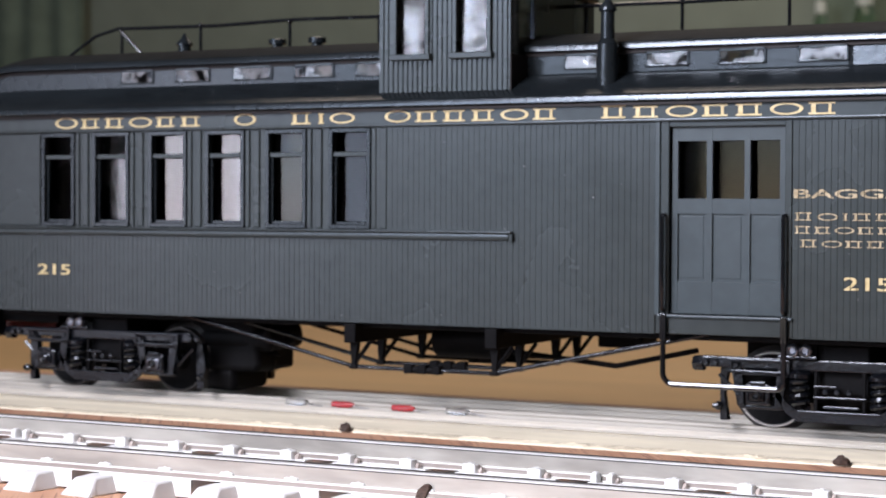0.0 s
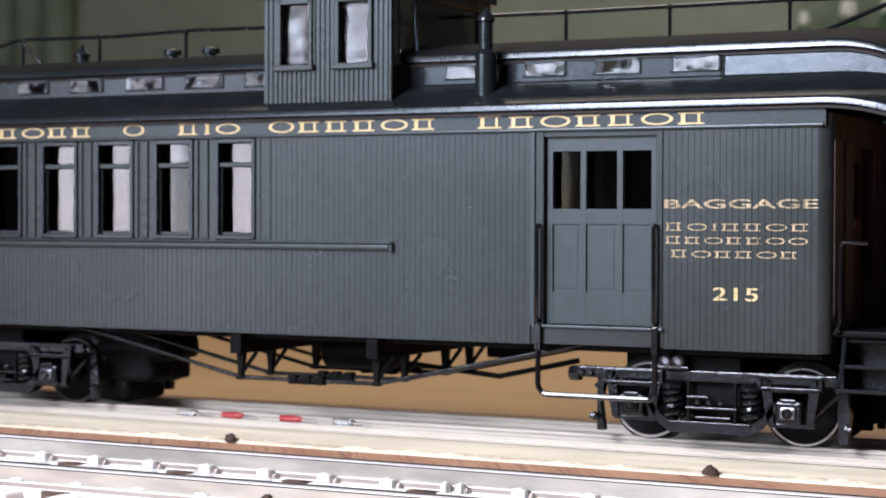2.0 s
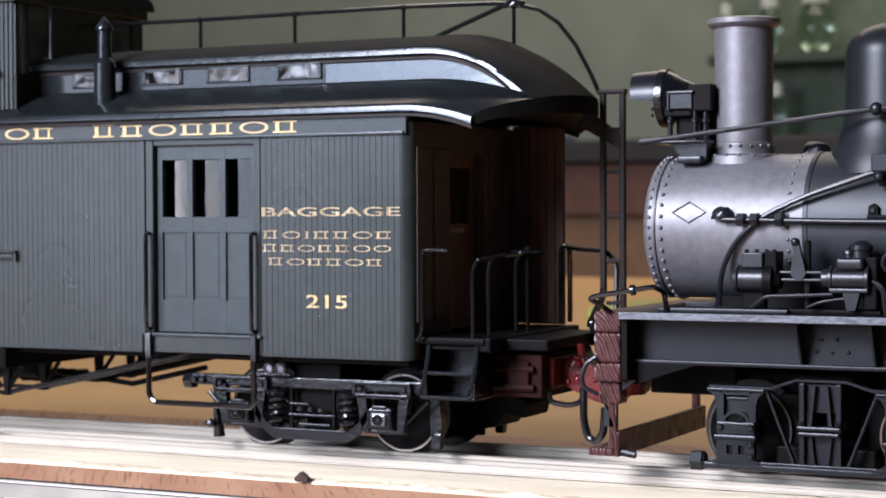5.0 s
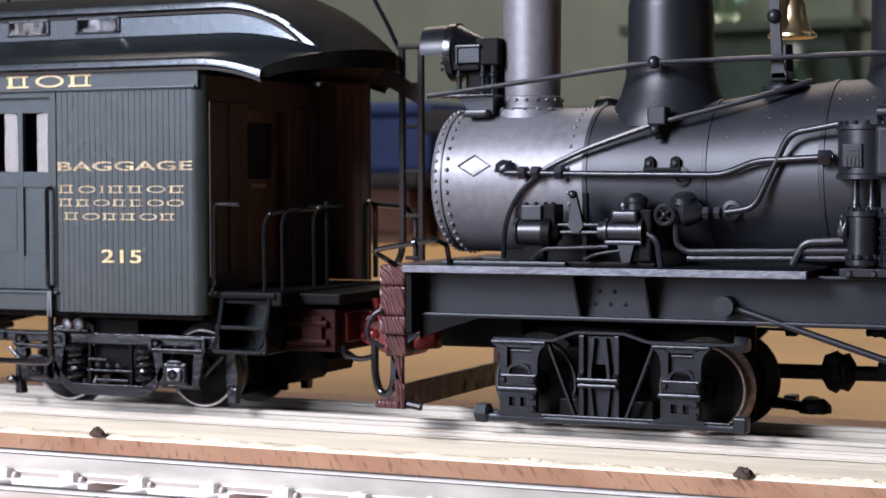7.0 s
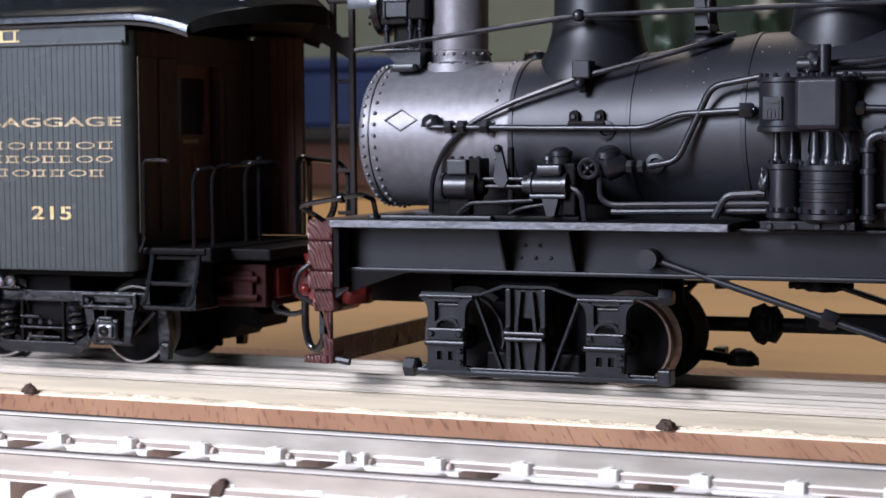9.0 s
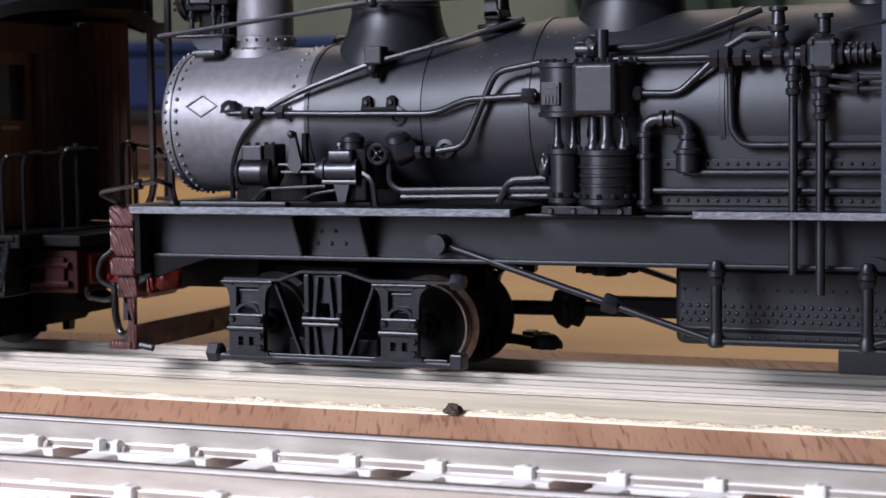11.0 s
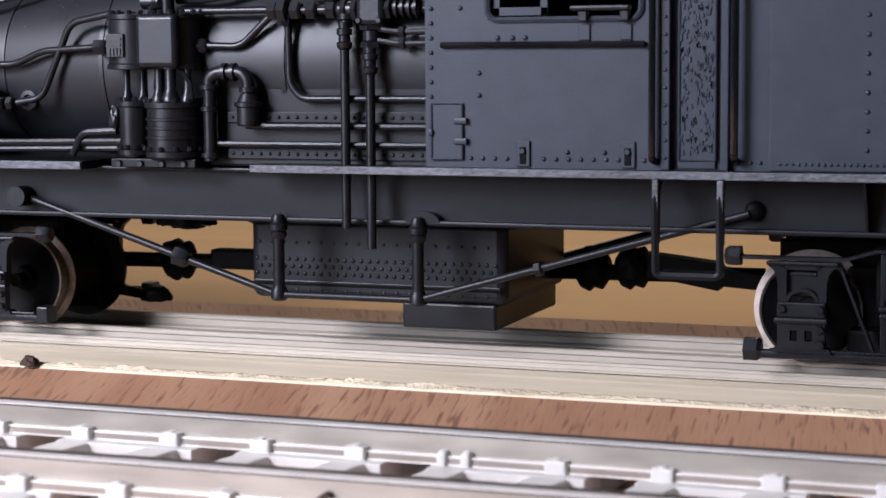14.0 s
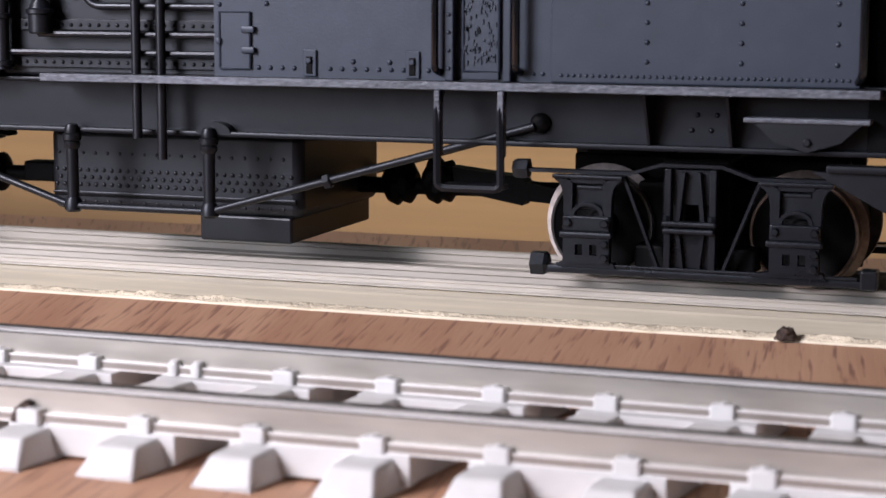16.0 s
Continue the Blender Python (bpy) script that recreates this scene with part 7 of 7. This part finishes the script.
for p, w, r, h in (((164.6, 1.2, 54.6), (1, 0, 0), 1.3, 3.8), ((165.4, 1.2, 54.6), (1, 0, 0), 1.75, 0.9), ((167.2, 1.2, 54.6), (1, 0, 0), 1.9, 1.0), ((173.0, 1.2, 54.8), (1, 0, 0), 1.9, 0.9), ((173.9, 1.2, 54.8), (1, 0, 0), 1.2, 4.6), ((170.6, 1.2, 57.2), (0, 0, 1), 1.7, 0.8), ((170.6, 1.2, 58.0), (0, 0, 1), 1.1, 2.6), ((170.6, 1.2, 60.4), (0, 0, 1), 1.5, 0.8), ((170.3, 1.0, 51.4), (0, 0, 1), 1.9, 0.8), ((170.3, 1.0, 49.6), (0, 0, 1), 1.4, 1.8), ((170.3, 1.0, 48.6), (0, 0, 1), 1.8, 1.0), ((166.0, 1.0, 53.0), (0, 0, 1), 1.4, 1.0), ((166.0, 1.0, 51.8), (0, 0, 1), 1.0, 1.2)):
    part("union", hexbolt(bm_new(), p, w, r, h) if r > 1.6 else lathe(bm_new(), p, w, [(0, r * 0.9), (h * 0.1, r), (h * 0.9, r), (h, r * 0.9)], 14), PIPE, inj)
for x, z in ((168.9, 52.8), (172.3, 52.8), (168.9, 56.6), (172.3, 56.6)):
    part("bolt", hexbolt(bm_new(), (x, -0.8, z), (0, -1, 0), 0.5, 0.5), PIPE, inj)
for k in range(4):
    part("coil_ring", lathe(bm_new(), (174.4 + 1.1 * k, 1.2, 54.8), (1, 0, 0), [(0, 1.3), (0.1, 1.75), (0.5, 1.75), (0.6, 1.3)], 14), PIPE, inj)
for z in (51.0, 49.2):
    part("overflow_pipe", tube(bm_new(), [(171, 0.8, z + 0.6), (175, 0.6, z), (181, 0.6, z)], 0.5, 8), PIPE, inj)
    part("union", hexbolt(bm_new(), (175.2, 0.6, z), (1, 0, 0), 0.95, 1.0), PIPE, inj)
part("lever", tube(bm_new(), [(173.4, -0.4, 58.2), (176.0, -0.6, 58.8), (180.5, -0.6, 59.6)], 0.35, 6), PIPE, inj)
part("globe_top", lathe(bm_new(), (163.4, 1.4, 56.0), (0, 0, 1), [(0, 1.1), (0.8, 1.7), (1.6, 1.1), (2.4, 1.0), (2.6, 1.6), (3.4, 1.7), (3.6, 1.2), (5.6, 1.0), (5.8, 1.5), (6.4, 1.5)], 14), PIPE, inj)
for x, zt, zb in ((166.0, 52.5, 20.2), (170.3, 48.6, 17.0)):
    dn = part("down_pipe", cyl(bm_new(), (x, 0.2, zb), (x, 0.2, zt), 0.75, None, 12), PIPE, loco, "black vertical pipe through the running board")
    part("union", lathe(bm_new(), (x, 0.2, zt - 4.2), (0, 0, 1), [(0, 0.8), (0.3, 1.15), (1.1, 1.3), (1.3, 0.95), (2.2, 0.95), (2.4, 1.25), (3.2, 1.25), (3.4, 0.95), (4.4, 0.95)], 12), PIPE, dn)

# cab: side sheet with window, rivets, hatch, rails
CY = -0.5
CX_0, CX_1, CZ0, CZ1 = 179.8, 217.0, 30.2, 74.0
bm = bm_new()
box(bm, CX_0, CX_1, CY, CY + 1.0, CZ0, 52.6)
box(bm, CX_0, 190.0, CY, CY + 1.0, 52.6, CZ1)
box(bm, 214.0, CX_1, CY, CY + 1.0, 52.6, CZ1)
box(bm, 190.0, 214.0, CY, CY + 1.0, 68.0, CZ1)
cab = part("cab_side", bm, LOCO_CAB, loco, "riveted grey-black cab side sheet with a window")
bm = tube(bm_new(), [(190.0, CY - 0.1, 68.0), (190.0, CY - 0.1, 53.6), (191.0, CY - 0.1, 52.6), (213.0, CY - 0.1, 52.6), (214.0, CY - 0.1, 53.6), (214.0, CY - 0.1, 68.0)], 0.5, 6, 0.6)
part("window_bead", bm, LOCO_CAB, cab)
bm = bm_new()
box(bm, 190.6, 199.4, CY + 0.5, CY + 0.95, 53.2, 54.5, 0.1)
box(bm, 190.6, 191.8, CY + 0.5, CY + 0.95, 53.2, 67.5, 0.1)
box(bm, 198.2, 199.4, CY + 0.5, CY + 0.95, 53.2, 67.5, 0.1)
part("sliding_sash", bm, LOCO_CAB, cab)
arm = part("arm_rest", box(bm_new(), 203.4, 212.6, CY - 1.9, CY - 0.1, 53.8, 54.6, 0.3), PIPE, cab, "small black arm rest")
for x in (204.6, 211.0):
    part("arm_bracket", box(bm_new(), x, x + 1.4, CY - 1.4, CY, 52.2, 53.8, 0.2), PIPE, arm)
    part("arm_hinge", box(bm_new(), x - 0.2, x + 1.6, CY - 0.35, CY, 49.4, 51.8, 0.15), LOCO_CAB, cab)
part("drip_rail", tube(bm_new(), [(182.6, CY - 0.5, 48.9), (214.6, CY - 0.5, 48.8)], 0.5, 8), BLACK_WIRE, cab)
bm = bm_new()
z = 32.0
while z < 73:
    dome(bm, (180.8, CY, z), (0, -1, 0), 0.5)
    if z > 53:
        dome(bm, (185.6, CY, z), (0, -1, 0), 0.5)
    z += 2.25
x = 187.2
while x < 216:
    if not (194.4 < x < 197.0 or 210.8 < x < 213.4):
        dome(bm, (x, CY, 31.6), (0, -1, 0), 0.5)
    x += 1.95
for x, z in ((188.6, 44.6), (188.6, 41.2), (202.6, 32.7), (208.4, 32.7), (191.6, 49.9), (194.0, 49.9), (196.0, 49.9)):
    dome(bm, (x, CY, z), (0, -1, 0), 0.55)
tagged(part("rivet_strip", bm, LOCO_CAB, cab), "", "", "", "stuff")
hatch = part("cab_hatch", box(bm_new(), 180.9, 185.9, CY - 0.3, CY, 31.4, 39.9, 0.12), LOCO_CAB, cab, "small hinged hatch")
part("hatch_edge", tube(bm_new(), [(180.9, CY - 0.3, 31.4), (180.9, CY - 0.3, 39.9), (185.9, CY - 0.3, 39.9), (185.9, CY - 0.3, 31.4), (180.9, CY - 0.3, 31.4)], 0.22, 6), LOCO_CAB, hatch)
for z in (34.2, 37.3):
    part("hinge", box(bm_new(), 184.6, 186.8, CY - 0.8, CY - 0.1, z - 0.5, z + 0.5, 0.2), LOCO_CAB, hatch)
part("hinge", box(bm_new(), 180.4, 181.2, CY - 0.8, CY - 0.1, 35.0, 36.0, 0.2), LOCO_CAB, hatch)
for x in (195.7, 212.1):
    br = part("bracket", box(bm_new(), x - 1.1, x + 1.1, CY - 0.4, CY, 30.4, 34.4, 0.15), LOCO_CAB, cab)
    part("bracket_slot", box(bm_new(), x - 0.5, x + 0.5, CY - 0.5, CY - 0.35, 30.8, 33.4, 0.1), UNDER, br)
    part("bracket_bolt", hexbolt(bm_new(), (x, CY - 0.5, 32.8), (0, -1, 0), 0.45, 0.4), LOCO_CAB, br)
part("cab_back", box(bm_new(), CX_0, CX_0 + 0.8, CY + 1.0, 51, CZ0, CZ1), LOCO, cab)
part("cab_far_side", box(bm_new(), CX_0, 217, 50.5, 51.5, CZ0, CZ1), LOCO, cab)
part("cab_floor", box(bm_new(), CX_0, 281, 0.5, 50.4, 29.0, 30.4), LOCO, cab)
arc = [(-3.5, 73.0)] + [(24.0 - 27.5 * math.cos(math.pi * k / 12), 73.8 + 7 * math.sin(math.pi * k / 12)) for k in range(13)] + [(51.5, 73.0)]
part("cab_roof", slab(bm_new(), arc, "x", 174, 236), LOCO, cab, "arched black cab roof")
part("backhead", box(bm_new(), 186, 192, 8, 40, 30.4, 64, 2.0), UNDER, cab)
# doorway: posts, tread-plate panel, grab irons
part("door_post", box(bm_new(), 217.0, 218.4, CY - 0.4, CY + 1.4, 30.2, CZ1, 0.2), LOCO_CAB, loco)
bm = bm_new()
z = 32
while z < 72:
    dome(bm, (217.7, CY - 0.4, z), (0, -1, 0), 0.42)
    z += 2.6
tagged(part("rivet_strip", bm, LOCO_CAB, loco), "", "", "", "stuff")
part("grab_iron", tube(bm_new(), [(216.3, CY, 31.4), (216.0, CY - 1.5, 31.8), (216.0, CY - 1.5, 66), (216.3, CY, 66.5)], 0.55, 8, 0.8), BLACK_WIRE, loco, "black vertical grab iron")
part("recess_wall", box(bm_new(), 218.4, 226.0, 0.8, 1.6, 30.2, CZ1), LOCO_CAB, loco)
pat = part("tread_panel", box(bm_new(), 219.4, 225.0, 0.2, 0.8, 30.4, 60, 0.1), LOCO_CAB, loco, "stamped panel with a rough raised pattern")
random.seed(77)
bm = bm_new()
for k in range(230):
    x, z = random.uniform(219.8, 224.6), random.uniform(32.5, 58.5)
    h = random.uniform(0.3, 0.9)
    box(bm, x - 0.16, x + 0.16, -0.02, 0.3, z - h / 2, z + h / 2)
tagged(part("stamped_mark", bm, LOCO_CAB, pat), "", "", "", "stuff")
part("panel_rim", tube(bm_new(), [(219.6, 0.15, 31.6), (225.0, 0.15, 31.6), (225.0, 0.15, 59), (219.6, 0.15, 59), (219.6, 0.15, 31.6)], 0.2, 6), LOCO_CAB, pat)
part("door_post", box(bm_new(), 226.0, 227.2, CY - 0.6, 1.2, 30.2, CZ1, 0.2), LOCO_CAB, loco)
part("recess_wall", box(bm_new(), 227.2, 233.0, 0.4, 1.2, 30.2, CZ1), LOCO_CAB, loco)
part("grab_iron", tube(bm_new(), [(228.2, 0.4, 31.6), (228.2, CY - 1.4, 32.0), (228.2, CY - 1.4, 66), (228.2, 0.4, 66.4)], 0.6, 8, 0.8), BLACK_WIRE, loco, "black vertical grab iron")
bm = bm_new()
for x in (230.2, 231.6):
    dome(bm, (x, 0.4, 31.4), (0, -1, 0), 0.45)
tagged(part("rivet_strip", bm, LOCO_CAB, loco), "", "", "", "stuff")

# rear tank
tk = part("rear_tank", box(bm_new(), 233.0, 276.6, CY, 51, 30.2, 62, 0.25), LOCO_CAB, loco, "riveted grey-black rear tank")
bm = bm_new()
for x in (247.0, 260.3, 273.4):
    z = 33.4
    while z < 61:
        dome(bm, (x, CY, z), (0, -1, 0), 0.5)
        z += 2.75
tagged(part("rivet_strip", bm, LOCO_CAB, tk), "", "", "", "stuff")
bm = bm_new()
x = 234.6
while x < 276:
    dome(bm, (x, CY, 31.3), (0, -1, 0), 0.36)
    x += 0.92
tagged(part("rivet_strip", bm, LOCO_CAB, tk), "", "", "", "stuff")
part("grab_iron", tube(bm_new(), [(276.2, CY + 0.4, 31.0), (277.0, CY - 1.2, 32.0), (277.0, CY - 1.2, 58), (276.4, CY + 0.4, 58.6)], 0.6, 8, 1.0), BLACK_WIRE, loco, "black corner grab iron")
part("rear_sheet", box(bm_new(), 277.2, 281.0, 4, 47, 20.6, 60, 0.3), UNDER, loco)
# step stirrup below the doorway
stp = part("cab_step", tube(bm_new(), [(217.4, -3.2, 29.0), (217.0, -4.0, 26.0), (217.2, -4.2, 15.4), (217.9, -4.2, 14.9), (226.2, -4.2, 14.9), (226.8, -4.2, 15.4), (226.6, -4.0, 26.0), (226.8, -3.2, 29.0)], 0.6, 6, 0.5), LOCO, loco, "black strap step below the cab door")
for x in (217.1, 226.7):
    part("step_strap", box(bm_new(), x - 0.45, x + 0.45, -4.4, -2.6, 19.5, 29.0, 0.15), EDGE_WORN, stp)
part("step_back", box(bm_new(), 217.2, 226.6, -4.4, 0.6, 14.6, 15.3, 0.15), LOCO, stp)
# sand or oil plate on the rear frame
op = part("journal_lid", slab(bm_new(), [(262.0, 25.2), (276.8, 25.2), (274.0, 22.6), (269.4, 21.2), (264.8, 22.6)], "y", 1.0, 3.2), LOCO, loco)
part("lid_edge", box(bm_new(), 260.6, 278.0, 0.6, 3.4, 25.2, 25.9, 0.2), EDGE_WORN, op)
part("lid_stud", hexbolt(bm_new(), (269.4, 1.0, 22.6), (0, -1, 0), 0.6, 0.5), LOCO, op)
part("frame_lug", lathe(bm_new(), (230.2, 5.2, 24.0), (0, -1, 0), [(0, 1.55), (1.2, 1.5), (1.6, 1.1), (1.7, 0.4)], 18), UNDER, loco)
part("rear_step_bar", box(bm_new(), 272.0, 284, 2.0, 5.2, 18.4, 19.4, 0.2), LOCO, loco)
part("rear_brace", slab(bm_new(), [(270, 18.4), (284, 18.4), (284, 12.5), (282, 12.0)], "y", 3.0, 3.8), LOCO, loco)

# ash pan with rivets, hangers and truss rod
ash = part("ash_pan", box(bm_new(), 143.6, 189.0, 11.0, 45, 7.0, 20.8, 1.6, 4), LOCO, loco, "riveted black ash pan below the frame")
part("ash_hopper", box(bm_new(), 171.0, 187.2, 11.2, 44.8, 3.0, 7.2, 0.4), LOCO, ash)
for z0, z1, y0 in ((9.75, 10.15, 10.5), (9.3, 9.75, 10.8)):
    part("ash_strip", box(bm_new(), 144.4, 188.2, y0, 11.2, z0, z1, 0.1), LOCO if y0 < 10.6 else UNDER, ash)
bm = bm_new()
for row, z in enumerate((11.3, 12.5, 13.7)):
    for k in range(30):
        x = 144.9 + 1.46 * k + (0.73 if row % 2 else 0)
        if x < 187.8:
            dome(bm, (x, 11.0, z), (0, -1, 0), 0.48, 8, 0.6)
for k in range(19):
    dome(bm, (145.4 + 2.25 * k, 11.0, 16.5), (0, -1, 0), 0.4, 8, 0.5)
    dome(bm, (145.4 + 2.25 * k, 11.0, 8.5), (0, -1, 0), 0.4, 8, 0.5)
tagged(part("rivet_strip", bm, LOCO, ash), "", "", "", "stuff")
for x in (153.1, 177.3):
    hp = part("rod_post", cyl(bm_new(), (x, 2.2, 8.6), (x, 2.2, 20.0), 0.95, None, 14), LOCO, loco, "black truss rod post")
    part("post_cap", lathe(bm_new(), (x, 2.2, 18.0), (0, 0, 1), [(0, 1.0), (0.4, 1.3), (1.0, 1.35), (1.2, 1.15), (1.5, 1.5), (2.3, 1.5), (2.5, 1.15), (3.2, 1.2), (3.9, 0.9), (4.1, 0.3)], 16), LOCO, hp)
    if x > 160:
        arch = [(x + 0.6 + 2.9 * math.cos(math.pi * k / 12), 21.2 + 1.7 * math.sin(math.pi * k / 12)) for k in range(13)]
        part("post_lug", slab(bm_new(), arch, "y", 2.45, 4.4), FRAME_BLACK, hp)
    part("post_foot", lathe(bm_new(), (x, 2.2, 7.9), (0, 0, 1), [(0, 1.1), (0.4, 1.45), (1.6, 1.4), (2.4, 1.0)], 14), LOCO, hp)
tr = part("truss_rod", tube(bm_new(), [(104.6, 3.4, 23.9), (152.8, 2.0, 8.9), (177.4, 2.0, 8.9), (229.5, 3.6, 23.6)], 0.62, 10), LOCO, loco, "black truss rod along the frame")
part("rod_end", cyl(bm_new(), (104.2, 1.2, 23.9), (104.2, 5.0, 23.9), 1.75, None, 22), LOCO, tr)
part("rod_nut", hexbolt(bm_new(), (134.0, 2.5, 14.8), (0.95, 0.03, -0.3), 1.7, 2.6), LOCO, tr)
part("rod_nut", hexbolt(bm_new(), (196.6, 2.7, 14.2), (0.95, -0.03, 0.28), 1.2, 1.2), LOCO, tr)
part("truss_rod", tube(bm_new(), [(104.6, 45.5, 23.9), (152.8, 45.5, 8.6), (177.2, 45.5, 8.6), (229.5, 45.5, 23.6)], 0.62, 8), LOCO, loco)
# brake beam above the rear of the front truck
for k, (x, z, w) in enumerate(((129.4, 19.6, 2.4), (132.6, 19.2, 2.8), (135.6, 19.8, 2.0))):
    part("frame_hanger", lump((x, 10, z), w, 2.2, 1.7, 4.0 + k, 0.3), UNDER, loco)

# drive shaft with universal joints
ds = part("drive_shaft", cyl(bm_new(), (96, 36, 9.6), (226, 36, 10.5), 1.4, None, 12), UNDER, loco, "black drive shaft with universal joints")
for x, z in ((116.6, 9.9), (196.4, 10.9), (203.6, 11.4)):
    part("universal_joint", lathe(bm_new(), (x - 3, 36, z), (1, 0, 0), [(0, 1.6), (1.2, 3.4), (2.6, 4.0), (3.4, 3.2), (4.8, 3.6), (6.0, 1.8)], 18), UNDER, ds)
    part("joint_yoke", lump((x, 34.2, z), 2.6, 2.2, 3.6, x, 0.35), UNDER, ds)
part("shaft_sleeve", box(bm_new(), 124, 146, 34, 38, 8.6, 12.2, 0.4), UNDER, ds)
part("shaft_sleeve", slab(bm_new(), [(206.0, 14.0), (218.5, 12.6), (219.0, 11.8), (228.0, 10.4), (228.0, 8.2), (219.0, 8.8), (218.5, 8.0), (206.0, 10.2)], "y", 34, 38), UNDER, ds)
part("low_joint", lump((112.6, 34, 3.2), 3.0, 2.2, 2.2, 9.0, 0.25), UNDER, ds)
part("cross_shaft", cyl(bm_new(), (104, 34, 4.2), (112, 34, 3.2), 1.0, None, 10), UNDER, ds)
part("engine_block", box(bm_new(), 150, 178, 47, 60, 8, 22, 1.0), UNDER, loco)

# ---- specks of dust on the models ----
random.seed(61)


def speck(bm, at, way, r):
    u, v = frame_of(Vector(way))
    pts = [Vector(at) + u * (r * random.uniform(0.5, 1.2) * math.cos(a)) + v * (r * random.uniform(0.5, 1.2) * math.sin(a)) for a in (0.3, 1.5, 2.8, 4.0, 5.2)]
    low, high = [bm.verts.new(p) for p in pts], bm.verts.new(Vector(at) + Vector(way) * r * 0.7)
    for k in range(5):
        bm.faces.new((low[k], low[(k + 1) % 5], high))
    bm.faces.new(low[::-1])


bm = bm_new()
for k in range(60):
    x, z = random.uniform(-235, -1), random.uniform(ZB + 1, ZT - 1)
    if not (DOOR[0] - 3 < x < DOOR[1] + 2 or (x < -127 and z > 38)):
        speck(bm, (x, -0.01, z), (0, -1, 0), random.choice((0.05, 0.06, 0.08, 0.11)))
tagged(part("dust", bm, DUST, car), "", "", "", "stuff")
bm = bm_new()
for k in range(90):
    x, a = random.uniform(80, 140), random.uniform(1.6, 2.7)
    r = 13.9 if x < 100 else 13.9 + (x - 100) * 0.135 if x < 120 else 16.75
    w = Vector((0, math.cos(a), math.sin(a)))
    speck(bm, Vector((x, BY, BZ - 0.4 + (x - 77) * 0.012)) + w * r, w, random.choice((0.06, 0.08, 0.1, 0.13)))
tagged(part("dust", bm, DUST, loco), "", "", "", "stuff")

# ---- siding boards of the car, piece by piece ----
BW = 1.34


def board_mesh(z0, z1):
    bm = slab(bm_new(), [(0.0, 0.42), (0.0, 0.04), (0.08, 0.0), (BW - 0.085, 0.0), (BW - 0.004, 0.04), (BW - 0.004, 0.42)], "z", z0, z1)
    finish(bm, False)
    bmesh.ops.transform(bm, matrix=Matrix.Scale(MM, 4), verts=bm.verts)
    me = bpy.data.meshes.new("board")
    bm.to_mesh(me)
    bm.free()
    me.materials.append(CAR_PAINT)
    return me


TALL, SHORT = board_mesh(ZB - 0.1, ZT), board_mesh(ZB - 0.1, 38.6)
random.seed(31)


def lay_boards(x0, x1, me):
    n = round((x1 - x0) / BW)
    for k in range(n):
        ob = new("board", me)
        ob.parent = car
        x = x0 + (x1 - x0) * k / n
        ob.location = (Vector((x, random.uniform(-0.015, 0.015), 0)) - BASE[car.name]) * MM
        ob.scale = ((x1 - x0) / n / BW, 1, 1)


lay_boards(XL, WINDOWS[-1][1] + 0.2, SHORT)
lay_boards(WINDOWS[-1][1] + 0.2, DOOR[0] - 3.0, TALL)
lay_boards(DOOR[1] + 1.5, XR, TALL)
